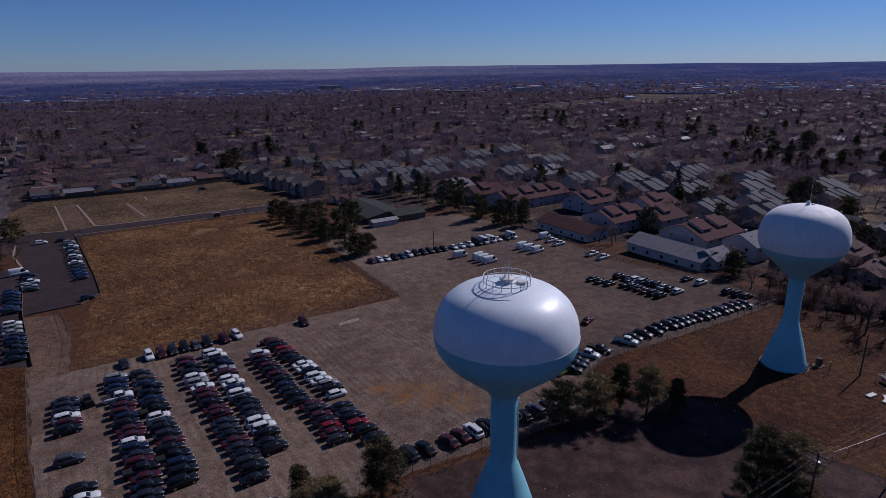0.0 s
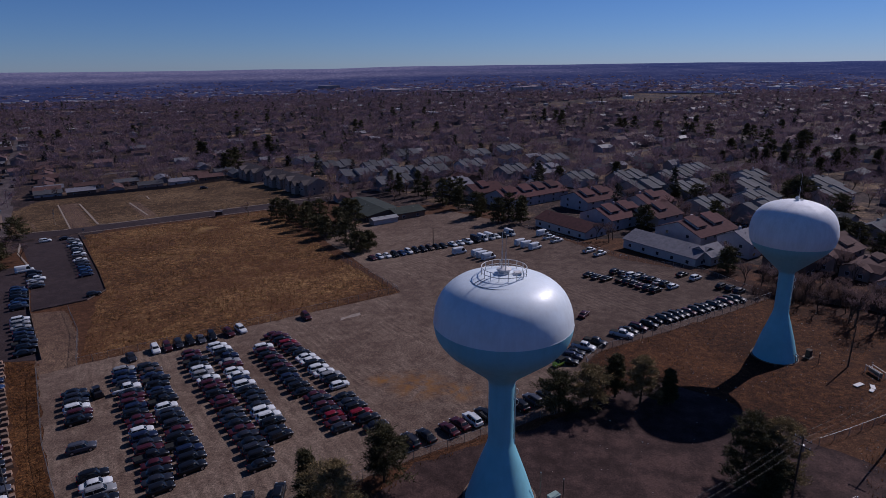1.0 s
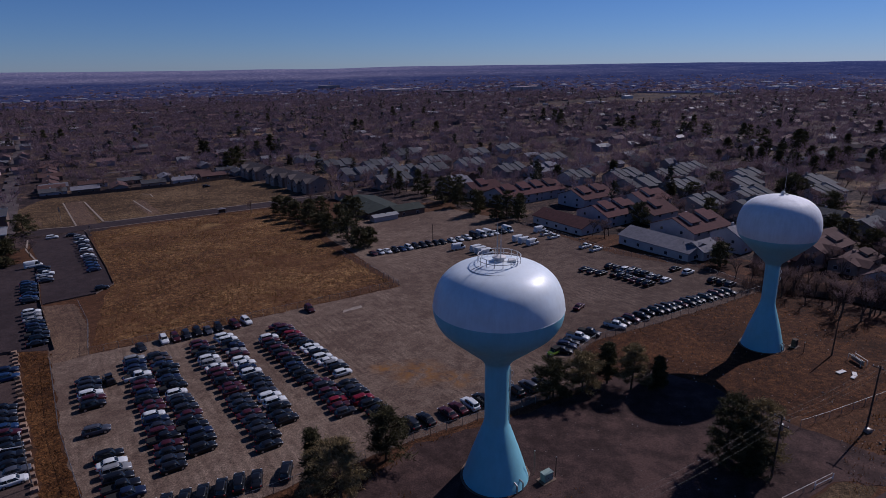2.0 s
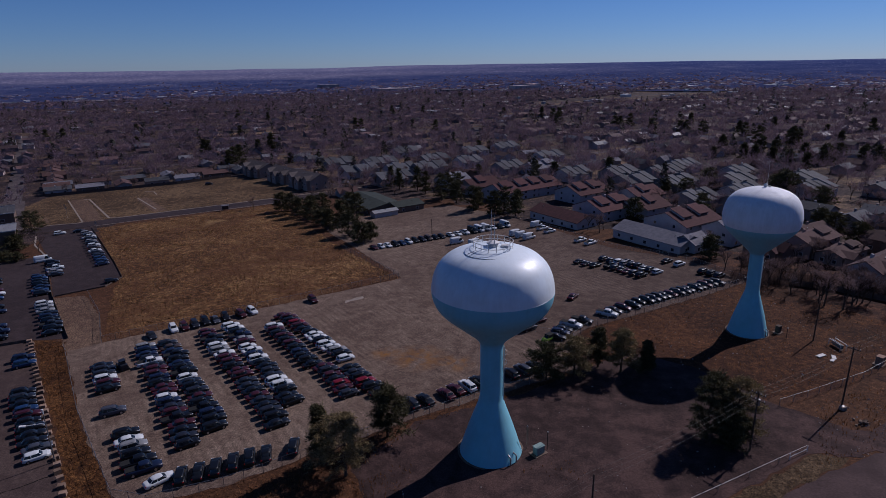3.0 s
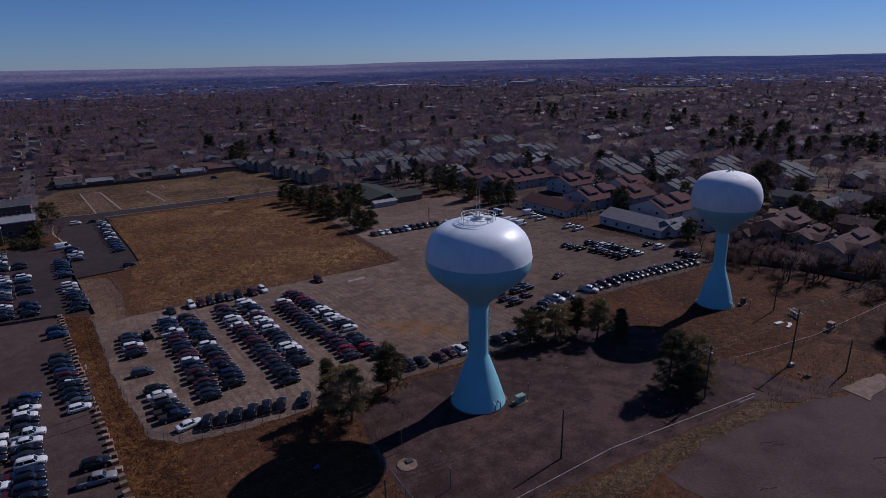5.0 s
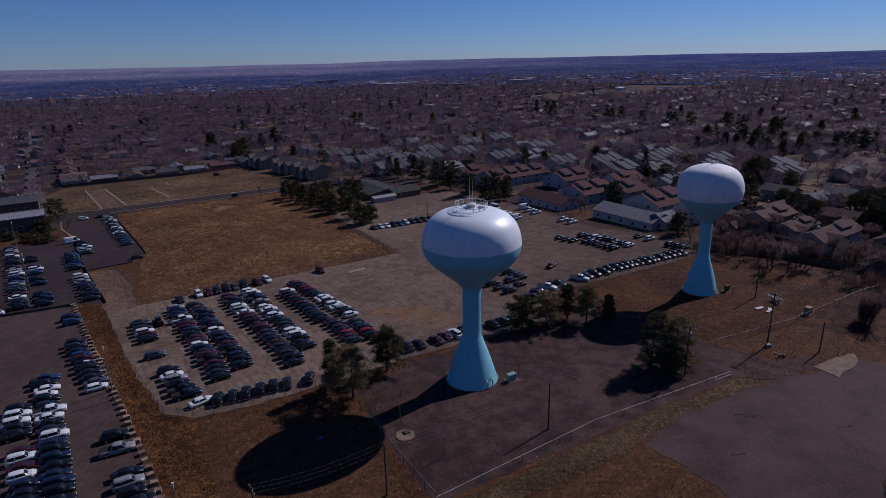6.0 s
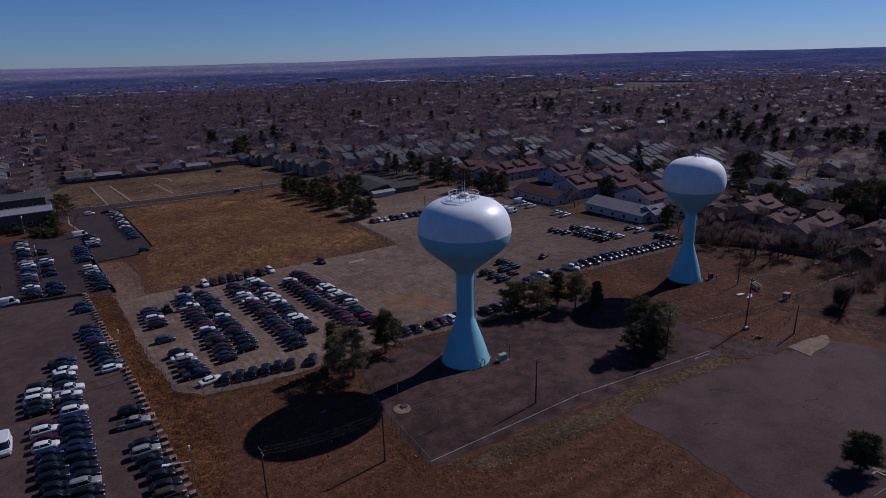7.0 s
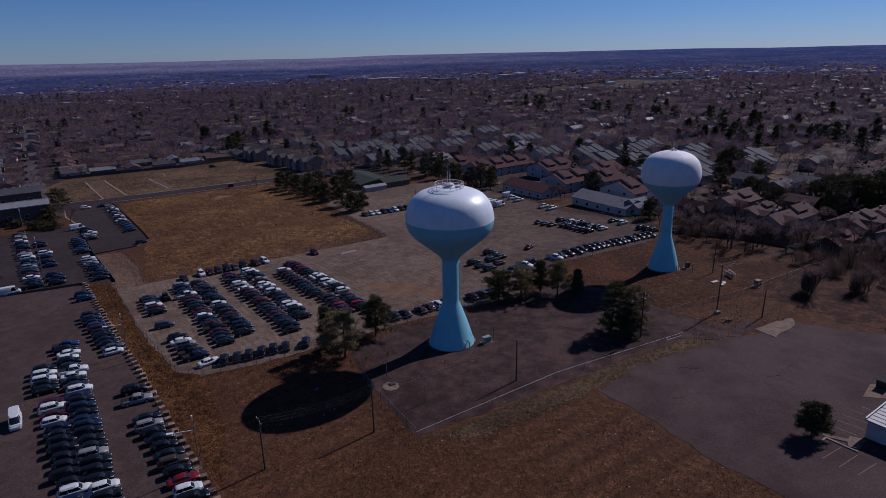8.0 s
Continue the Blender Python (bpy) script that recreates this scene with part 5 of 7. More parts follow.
# ---- poles, lamps, wires ----
def utility_pole(x, y, h, arms=1, label="weathered wooden utility pole", turn=GRID, can=False):
    ob = thing("utility_pole", x, y, None, turn, label, "pole")
    part("pole", Shape().tube((0, 0, -0.5), (0, 0, h), 0.17, 0.11, 8), POLE_WOOD, ob, smooth=40)
    for k in range(arms):
        a = part("crossarm", Shape().box((0, 0, h - 0.5 - k * 1.1), (0.12, 2.4, 0.14)), POLE_WOOD, ob)
        for q in (-1.05, -0.35, 0.35, 1.05):
            part("insulator", Shape().tube((0, q, h - 0.43 - k * 1.1), (0, q, h - 0.2 - k * 1.1), 0.06, 0.03, 6), RAIL_PAINT, a)
    if can:
        part("transformer", Shape().tube((0.35, 0, h - 2.6), (0.35, 0, h - 1.6), 0.28, n=10), STEEL, ob, "grey transformer can", 40)
    return ob


def lamp_post(x, y, h, turn, arm=3.2, label="tall grey lamp post with a side arm"):
    ob = thing("street_lamp", x, y, None, turn, label, "lamp")
    part("base", Shape().tube((0, 0, -0.3), (0, 0, 0.7), 0.25, n=8), CONCRETE, ob)
    part("pole", Shape().tube((0, 0, 0.6), (0, 0, h), 0.11, 0.07, 8), STEEL, ob, smooth=40)
    part("arm", Shape().tube((0, 0, h - 1.7), (arm, 0, h - 1.9), 0.08, n=6), RAIL_PAINT, ob)
    part("lamp_head", Shape().box((arm + 0.35, 0, h - 1.9), (1.0, 0.45, 0.2)), RAIL_PAINT, ob)
    part("cap", Shape().tube((0, 0, h), (0, 0, h + 0.9), 0.06, 0.16, 6), RAIL_PAINT, ob)
    return ob


POLES = [(-29.0, -40.9, 9.3), (-12.0, -33.4, 9.0), (15.7, -20.2, 9.0), (47.0, -6.1, 11.0), (70.4, 3.8, 12.5), (112, 26, 11)]
utility_pole(*POLES[0], arms=1)
utility_pole(*POLES[1], arms=0)
utility_pole(*POLES[2], arms=0)
utility_pole(*POLES[3], arms=2, can=True)
utility_pole(*POLES[4], arms=1)
utility_pole(79.2, -0.6, 7.0, 0)
utility_pole(4.4, 140.5, 7.5, 0, "thin dark pole in the gravel lot")
utility_pole(84.5, 31, 9.5, 0, "thin dark pole in the weedy yard")
lamp_post(-39.2, -39.7, 9.2, 185)
lamp_post(-68.2, 5.5, 9.2, 185)
lamp_post(-123.5, 76.0, 11, 120)
lamp_post(-161.0, 134.0, 11, 120)
for (x0, y0, h0), (x1, y1, h1) in zip(POLES, POLES[1:]):
    ob = thing("power_line", 0, 0, 0, label="thin sagging grey wires between poles", category="wire")
    for q in (-0.9, 0.0, 0.9):
        wire = Shape()
        for i in range(10):
            p = []
            for t in (i / 10, (i + 1) / 10):
                x, y = x0 + (x1 - x0) * t + q * V.y * -1, y0 + (y1 - y0) * t + q * V.x
                p.append((x, y, (gz(x0, y0) + h0) * (1 - t) + (gz(x1, y1) + h1) * t - 0.3 - 3.2 * t * (1 - t)))
            wire.tube(*p, 0.008, n=3, caps=False)
        part("wire", wire, WIRE_METAL, ob)

# ---- small fixtures in the yards ----


def cabinet(x, y, size, mat, label, turn=GRID, slab=True):
    ob = thing("equipment_cabinet", x, y, None, turn, label, "cabinet")
    w, d, h = size
    if slab:
        part("slab", Shape().box((0, 0, 0.03), (w + 1.0, d + 0.8, 0.2)), CONCRETE, ob)
    part("body", Shape().box((0, 0, h / 2 + 0.12), (w, d, h)), mat, ob)
    part("lid", Shape().box((0, 0, h + 0.16), (w + 0.12, d + 0.12, 0.1)), mat, ob)
    for q in (-w / 4, w / 4):
        dr = part("door", Shape().box((q, -d / 2 - 0.015, h / 2 + 0.12), (w / 2 - 0.06, 0.03, h - 0.15)), mat, ob)
        part("handle", Shape().box((q + w * 0.15, -d / 2 - 0.05, h / 2 + 0.1), (0.05, 0.05, 0.2)), DARK_STEEL, dr)
    return ob


cabinet(12.8, -2.5, (1.7, 1.0, 1.3), GREEN_BOX, "grey-green equipment cabinet on a concrete slab")
cabinet(79.6, 36.4, (1.1, 0.9, 1.6), POLE_WOOD, "brown cabinet beside the smaller tower")
cabinet(90.2, 18.6, (1.6, 1.2, 1.6), BLOCK, "tan cabinet on a slab by the yard fence")
for x, y, h in ((11.2, -0.9, 4.2), (14.4, -1.8, 3.4), (-9.7, -14.5, 3.6), (-2.6, -25.2, 3.6), (79.4, 33.0, 2.5)):
    ob = thing("pipe_post", x, y, None, 0, "thin upright pipe post", "post")
    part("pipe", Shape().tube((0, 0, -0.3), (0, 0, h), 0.07, n=6), BLOCK if h > 3.5 else POLE_WOOD, ob)
    part("cap", Shape().tube((0, 0, h), (0, 0, h + 0.18), 0.11, n=6), STEEL, ob)
ob = thing("vault_cover", -9.0, -18.6, None, GRID, "round pale concrete vault cover with a dark hatch", "cover")
part("slab", Shape().lathe([(1.75, -0.2), (1.7, 0.14), (1.5, 0.18)], 9), CONCRETE, ob)
part("hatch", Shape().box((0.6, 0.4, 0.33), (1.1, 1.0, 0.16)), DARK_STEEL, ob, "dark steel hatch")
ob = thing("steel_frame_rack", 87.2, 27.0, None, GRID + 60, "rusty white steel frame lying in weeds", "rack")
for q in (-1.8, 1.8):
    for d in (-0.7, 0.7):
        part("leg", Shape().tube((q, d, -0.1), (q, d, 1.5), 0.06, n=5), RAIL_PAINT, ob)
for d in (-0.7, 0.7):
    part("beam", Shape().tube((-1.9, d, 1.45), (1.9, d, 1.45), 0.07, n=5), RAIL_PAINT, ob)
part("panel", Shape().box((0, 0.0, 0.75), (3.6, 0.08, 1.1)), STEEL, ob)
for x, y, sx, sy, a in ((81.0, 23.6, 2.3, 0.9, 20), (83.0, 22.4, 1.7, 0.8, 60), (81.8, 21.2, 1.3, 0.7, 35)):
    ob = thing("white_panel", x, y, None, a, "flat white panel lying in the weeds", "panel")
    part("sheet", Shape().box((0, 0, 0.2), (sx, sy, 0.12)), WHITE_TRIM, ob)
    part("batten", Shape().box((0, 0, 0.06), (sx * 0.8, 0.15, 0.2)), POLE_WOOD, ob)
ob = thing("skid_loader", -71.2, 39.2, None, GRID + 100, "dark compact loader parked on gravel", "loader")
part("chassis", Shape().box((0, 0, 0.75), (2.6, 1.5, 0.7)).box((-0.9, 0, 1.3), (0.9, 1.4, 0.5)), PAINTS["charcoal"], ob)
part("cab", Shape().box((0.1, 0, 1.65), (1.3, 1.2, 1.2), taper=0.9), GLASS, ob, "dark glazed cab")
part("cab_roof", Shape().box((0.1, 0, 2.3), (1.4, 1.3, 0.1)), PAINTS["charcoal"], ob)
for sx in (-0.8, 0.8):
    for sy in (-0.85, 0.85):
        part("wheel", Shape().tube((sx, sy - 0.15, 0.45), (sx, sy + 0.15, 0.45), 0.45, n=12), TYRE, ob)
for sy in (-0.7, 0.7):
    part("lift_arm", Shape().box((1.3, sy, 1.2), (2.2, 0.14, 0.2)), PAINTS["charcoal"], ob)
part("bucket", Shape().box((2.5, 0, 0.5), (0.6, 1.7, 0.7), taper=0.8), DARK_STEEL, ob)
ob = thing("dumpster", 81.5, -33.6, None, GRID, "dark steel dumpster on a concrete pad", "dumpster")
part("bin", Shape().box((0, 0, 0.85), (2.2, 1.6, 1.4), taper=1.06), DARK_STEEL, ob)
part("lid", Shape().box((0, 0, 1.6), (2.4, 1.8, 0.1)), TYRE, ob)
sheet("dumpster_pad", [(75.6, -36.0), (80, -32.3), (84.5, -32.8), (81.5, -38)], CONCRETE, 0.05, "pale concrete dumpster pad", "slab", 0.05)
sheet("entrance_pad", [(63.4, -47.6), (64.6, -46.6), (66.5, -47.7), (63.6, -49.8), (62.4, -48.9)], CONCRETE, 0.16, "pale concrete pad at the shop", "slab", 0.05)
strip("kerb", [(58.7, -47.5), (60.7, -46.3), (62.9, -50.4)], 0.3, 0.18, KERB, "tan concrete kerb round the island", "kerb")
strip("kerb", [(60.8, -45.5), (63.7, -47.7)], 0.9, 0.14, CONCRETE, "pale concrete walk", "path")
for x0, y0, x1, y1 in ((63.9, -43.3, 66.0, -46.4), (65.6, -41.4, 68.2, -45.1), (68.0, -40.6, 70.4, -43.9), (70.4, -39.5, 72.6, -42.7), (72.9, -38.9, 74.9, -41.8), (56.6, -51.0, 61.4, -48.8), (57.6, -53.2, 62.3, -51.0), (59.0, -55.2, 63.6, -53.2)):
    strip("bay_line", [(x0, y0), (x1, y1)], 0.1, 0.035, LINE, "faded tan parking line", "line")


# ---- trees ----
def frond_tris(rs, centre, out, n, spread, size):
    """n small needle clumps round a point, most of them pointing outwards."""
    c = np.array(centre)[None, :] + rs.normal(0, spread, (n, 3)) * np.array([1, 1, 0.42])
    d = rs.normal(0, 1, (n, 3)) + np.array(out)[None, :] * 1.2
    d /= np.linalg.norm(d, axis=1)[:, None]
    s = np.cross(d, rs.normal(0, 1, (n, 3)))
    s /= np.linalg.norm(s, axis=1)[:, None] + 1e-6
    k = size * rs.uniform(0.6, 1.5, (n, 1))
    return np.stack([c + s * k * 0.2, c - s * k * 0.2, c + d * k * 1.7], axis=1)


def pine(x, y, h, r, seed, mat=NEEDLES, low=0.12, blunt=0.75, label="dark green pine tree", name="pine_tree", limbs=44, clumps=60, group="pines", size=0.3):
    """Whorls of limbs that carry flat pads of needles, with gaps between. blunt: 0 a spire, 1 a round head."""
    rs = np.random.RandomState(abs(seed))
    ob = thing(name, x, y, None, rs.uniform(0, 360), label, "tree", group)
    wood = Shape()
    bend = rs.normal(0, 0.022 * h, 2)
    top = (bend[0], bend[1], h * 0.95)
    wood.tube((0, 0, -0.4), (bend[0] * 0.4, bend[1] * 0.4, h * 0.45), h * 0.021 + 0.05, h * 0.014 + 0.03, 7)
    wood.tube((bend[0] * 0.4, bend[1] * 0.4, h * 0.45), top, h * 0.014 + 0.03, 0.03, 6)
    tris = []
    whorls = max(5, limbs // 5)
    lean, lobes = rs.uniform(0, 6.3), rs.uniform(0, 6.3)
    for i in range(limbs):
        t = low + (0.97 - low) * ((i // 5 + 0.5 + rs.uniform(-0.42, 0.42)) / whorls)
        t = min(t, 0.97)
        u = (t - low) / (1 - low)
        spire = (1 - u) * 0.95 + 0.05
        dome = math.sqrt(max(0.05, 1 - (u * 1.18 - 0.34) ** 2 * 1.4))
        a = i * 2.51 + rs.uniform(-0.45, 0.45)
        side = 1 + 0.16 * math.cos(a - lean) + 0.14 * math.cos(3 * a + lobes + 5 * u)
        reach = max(0.3, r - size * 0.4) * (spire * (1 - blunt) + dome * blunt) * side * rs.uniform(0.62, 1.14)
        base = np.array([bend[0] * t, bend[1] * t, h * t])
        tip = base + np.array([math.cos(a) * reach, math.sin(a) * reach, rs.uniform(0.0, 0.3) * reach - 0.12 * reach * (1 - u)])
        if i % 2 == 0 or limbs < 36:
            wood.tube(base, base + (tip - base) * 0.85, 0.035 + 0.004 * h, 0.012, 4, caps=False)
        out = ((tip - base) / (reach + 1e-6)) * np.array([1, 1, 0.3]) + np.array([0, 0, 0.35])
        for f in (0.42, 0.7, 0.95):
            pad = base + (tip - base) * f + rs.normal(0, 0.06 * r, 3) * np.array([1, 1, 0.5])
            tris.append(frond_tris(rs, pad, out, int(clumps * 1.6 * (1.15 - 0.3 * f)), (0.085 * r + 0.08) * rs.uniform(0.75, 1.25), size))
    tris.append(frond_tris(rs, (top[0], top[1], h * 0.97), (0, 0, 1), clumps * 2, 0.045 * r + 0.06, size))
    part("trunk", wood, BARK, ob, smooth=40)
    cr = new("crown", triangles("crown", np.concatenate(tris), mat))
    cr.parent = ob
    return ob


pine(-18.7, -4.4, 10.6, 4.7, 1, NEEDLES_PALE, 0.24, 0.9, "tall dusty olive pine by the fence", clumps=56, size=0.27)
pine(-22.9, -0.8, 10.6, 3.0, 2, NEEDLES, 0.08, 0.05, "dark spruce beside the tall pine", clumps=50, size=0.28)
pine(-12.2, 5.4, 9.4, 3.9, 3, NEEDLES, 0.2, 0.8, "dark green pine by the fence", clumps=58, size=0.28)
for x, y, h, r, bl, lo in ((20.2, 21.6, 7.8, 3.7, 0.95, 0.1), (26.4, 22.8, 8.4, 3.9, 0.95, 0.16), (32.4, 25.6, 8.8, 2.7, 0.4, 0.18), (36.2, 22.6, 9.2, 3.4, 0.85, 0.24), (41.4, 22.4, 6.6, 2.4, 0.05, 0.08)):
    pine(x, y, h, r, int(x * 10), NEEDLES_PALE if x in (36.2, 26.4) else NEEDLES, lo, bl, "dark pine in a group beside the tower yard", clumps=52, size=0.28)
for x, y, h, r, bl in ((41.9, -1.6, 11.8, 3.9, 0.8), (46.9, -2.0, 10.8, 4.0, 0.85), (44.2, -5.0, 7.4, 3.0, 0.9)):
    pine(x, y, h, r, int(x * 10), NEEDLES_PALE if x == 46.9 else NEEDLES, 0.08, bl, "tall dark pine in the tower yard", clumps=58, size=0.28)
pine(58.8, -45.4, 5.6, 2.45, 77, NEEDLES, 0.22, 1.0, "round dark evergreen in a parking island", clumps=50, limbs=54, size=0.26)
for x, y, h, r in ((-66, 206, 10, 4.0), (-60, 199, 11, 3.8), (-55, 191, 10, 4.2), (-51, 200, 9, 3.6), (-48, 180, 11, 4.0), (-44, 190, 12, 4.2), (-38, 162, 10, 4.2), (-42, 172, 8, 3.5), (-33, 168, 13, 3.6), (-29, 150, 11, 4.0), (-24, 138, 9, 4.2), (-27, 177, 14, 4.4), (-31, 186, 13, 3.8), (-20, 141, 8, 3.2)):
    pine(x, y, h * 0.86, r * 1.05, int(x * 3 + y), NEEDLES, 0.1, 0.85, "dark pine in a clump beside the field", clumps=14, limbs=34, size=0.62, group="field pines")
for x, y, h, r, bl in ((-12, 258, 13, 3.2, 0.2), (-7, 252, 12, 3.0, 0.2), (3, 246, 14, 3.4, 0.4), (7, 236, 12, 3.2, 0.3), (14, 214, 14, 4.2, 0.7), (18, 222, 13, 4.0, 0.7), (24, 226, 12, 4.0, 0.7), (21, 206, 11, 3.6, 0.6), (27, 186, 12, 3.8, 0.7), (30, 191, 10, 3.4, 0.6),
                       (35, 174, 11, 3.6, 0.8), (40, 178, 12, 3.8, 0.8), (44, 171, 10, 3.4, 0.8), (47, 182, 10, 3.2, 0.7), (94, 95, 8, 3.4, 0.9), (90, 150, 10, 4.0, 0.8), (118, 148, 11, 4.2, 0.8), (133, 190, 10, 4.6, 0.9), (156, 212, 11, 5.0, 0.9), (174, 150, 10, 4.6, 0.9),
                       (180, 160, 9, 4.0, 0.9), (150, 120, 9, 3.8, 0.8), (172, 62, 12, 4.4, 0.8), (178, 88, 13, 4.6, 0.7), (196, 66, 12, 4.6, 0.8), (74, 262, 12, 3.8, 0.4), (40, 262, 11, 3.4, 0.4), (-166, 160, 7, 4.0, 1.0), (-161, 154, 6, 3.6, 1.0), (-173, 187, 9, 5.6, 1.0), (172, 92, 12, 5.0, 0.8), (178, 82, 13, 5.0, 0.7), (184, 96, 12, 5.2, 0.8), (188, 86, 13, 5.0, 0.8), (196, 92, 12, 5.2, 0.8), (194, 78, 13, 5.0, 0.8), (166, 100, 10, 4.4, 0.8), (148, 98, 9, 4.0, 0.9), (150, 112, 9, 4.4, 0.9), (204, 84, 12, 5.0, 0.8), (144, 132, 9, 4.4, 0.9), (212, 110, 11, 5.0, 0.8), (160, 160, 9, 4.2, 0.9), (159, 82, 11, 4.6, 0.7), (164, 85, 13, 5.0, 0.6), (168, 90, 14, 5.4, 0.6), (174, 88, 14, 5.6, 0.6), (176, 96, 13, 5.4, 0.7), (184, 90, 14, 5.6, 0.7), (170, 98, 12, 5.0, 0.7), (190, 98, 13, 5.4, 0.7), (181, 81, 13, 5.2, 0.6), (181, 188, 13, 5.5, 0.9)):
    pine(x, y, h, r, int(x * 5 + y), NEEDLES, 0.08, bl, "dark evergreen tree among the houses", clumps=12, limbs=30, size=0.7, group="evergreens by the houses")

CONIFERS_WEST = [(-180, 467, 14), (-176, 466, 13), (-132, 366, 14), (-129, 371, 16), (-128, 384, 16), (-142, 435, 10), (-120, 470, 17), (-122, 471, 14), (-134, 475, 11), (-181, 606, 15), (-343, 729, 12), (-396, 653, 15), (-412, 646, 15), (-273, 554, 11), (-55, 651, 16), (-48, 640, 15), (-10, 864, 17), (36, 836, 17), (36, 568, 16), (-252, 887, 17), (-203, 871, 13), (-53, 470, 8), (-91, 392, 7)]
CONIFERS_EAST = [(72, 420, 7), (64, 428, 7), (150, 777, 14), (204, 678, 17), (193, 674, 17), (197, 748, 15), (252, 566, 15), (331, 583, 12), (120, 263, 11), (88, 269, 9), (128, 203, 7), (295, 350, 17), (303, 355, 14), (217, 321, 7), (226, 299, 12), (232, 296, 11), (235, 281, 11), (230, 257, 12), (239, 254, 10), (328, 478, 11), (373, 493, 12), (341, 358, 11), (427, 431, 14), (326, 257, 16), (294, 232, 13), (262, 270, 9), (376, 421, 10), (304, 287, 9)]
for x, y, h in CONIFERS_WEST + CONIFERS_EAST:
    pine(x, y, h, h * 0.3, x + y, NEEDLES, 0.06, 0.45, "tall dark conifer in a suburban garden", clumps=16, limbs=28, size=0.9, group="garden conifers")
EAST_ROWS = [(249, 353, 12), (255, 333, 13), (260, 314, 12), (262, 297, 13), (266, 281, 12), (279, 277, 14), (283, 262, 12), (304, 269, 14), (298, 388, 15), (304, 373, 14), (294, 413, 15), (284, 454, 15), (277, 485, 14), (260, 512, 16), (245, 566, 15), (182, 618, 16), (190, 625, 14)]
side = random.Random(21)
for x, y, h in EAST_ROWS:
    for k in range(1 + x % 2):
        a, b = side.uniform(-6, 6), side.uniform(-6, 6)
        pine(x + a * 1.6, y + b, h * side.uniform(0.8, 1.05), h * 0.34, int(x * 3 + y * 7 + k), NEEDLES, 0.06, side.uniform(0.3, 0.8), "dark evergreen in a row among the far gardens", clumps=12, limbs=25, size=0.95, group="garden conifers")
for x, y in ((-176, 148.5), (-169.5, 145.5), (-160, 140), (-155.5, 138.8), (-150.6, 136.8)):
    pine(x, y, 3.4, 2.9, int(x + y * 5), NEEDLES, 0.05, 1.0, "low dark shrub beside the hall", name="shrub", clumps=16, limbs=25, size=0.4, group="shrubs by the hall")
for x, y, h in [(179, 184, 12), (178, 190, 10), (184, 186, 10)]:
    pine(x, y, h, h * 0.5, x + y, NEEDLES, 0.06, 0.9, "broad dark evergreen beside the townhouses", clumps=12, limbs=30, size=0.8, group="garden conifers")


def bare_tree(x, y, h, seed, label="bare leafless tree with fine grey-brown twigs", spread=0.45, depth=5, group="bare trees"):
    rs = random.Random(seed)
    ob = thing("bare_tree", x, y, None, rs.uniform(0, 360), label, "tree", group)
    wood, twig = Shape(), []

    def grow(p, d, length, r, k):
        q = p + d * length
        if k > 2:
            wood.tube(p, q, r, r * 0.7, 5, caps=False)
        else:
            s = d.orthogonal().normalized() * max(r, 0.028)
            twig.append((p - s, p + s, q))
        if k == 0:
            return
        for i in range(3 if k > 1 else 4):
            e = (d + Vector((rs.gauss(0, spread), rs.gauss(0, spread), rs.gauss(0.22, 0.25)))).normalized()
            grow(p + d * length * rs.uniform(0.65, 1.0), e, length * rs.uniform(0.6, 0.82), r * 0.62, k - 1)

    grow(Vector((0, 0, -0.3)), Vector((rs.gauss(0, 0.05), rs.gauss(0, 0.05), 1)).normalized(), h * 0.3, 0.05 + h * 0.014, depth)
    part("trunk", wood, BARK, ob, smooth=40)
    cr = new("crown", triangles("crown", np.array([[tuple(v) for v in t] for t in twig]), TWIGS))
    cr.parent = ob
    return ob


SAPLINGS = [bare_tree(x, y, h, 100 + i, depth=6) for i, (x, y, h) in enumerate(((101, 52, 9.5), (99.5, 11.5, 9.0), (113, 9, 9), (119, 36, 10), (142, 56, 10), (67, 139, 9), (-81, 214, 8), (-163, 163, 8)))]


def copy_tree(x, y, k):
    s = SAPLINGS[k % len(SAPLINGS)]
    return copy_thing(s, pose(x, y, gz(x, y), 0, 0, k * 67.0))


for i, (x, y) in enumerate(((98, 59), (105, 56), (110, 50), (115, 43), (103, 81), (108, 72), (125, 36), (131, 33), (122, 26), (104, 64), (137, 28), (128, 14), (96, 66), (92, 82), (146, 32), (73, 138), (70, 134), (98, 103), (-150, 150), (140, 86), (126, 86), (116, 84), (116, 14), (100, 12))):
    copy_tree(x, y, i)
for i, (x, y, k) in enumerate(((101, 50, 1.35), (104, 47, 1.2), (108, 49, 1.3), (112, 50.5, 1.35), (99.2, 10.2, 1.25), (119, 44.5, 1.3), (124, 47, 1.2), (131, 51, 1.3), (115, 55, 1.25), (136, 47, 1.2), (127, 40, 1.3), (140, 40, 1.35), (133, 26, 1.3))):
    tree = copy_tree(x, y, i + 3)
    tree.matrix_basis = tree.matrix_basis @ Matrix.Scale(k, 4)
for i in range(24):
    t = rng.uniform(0, 0.75)
    x, y = 97 + 52 * t + rng.gauss(0, 3.5), 76 - 46 * t + rng.gauss(0, 4)
    copy_tree(x, y, i)
for i in range(170):
    x, y = rng.uniform(100, 230), rng.uniform(50, 240)
    if all(math.hypot(x - o.matrix_world.translation.x, y - o.matrix_world.translation.y) > 9 for o in scene.objects if o.get("category") == "house") and not inside(x, y, GRAVEL_POLY):
        copy_tree(x, y, i)
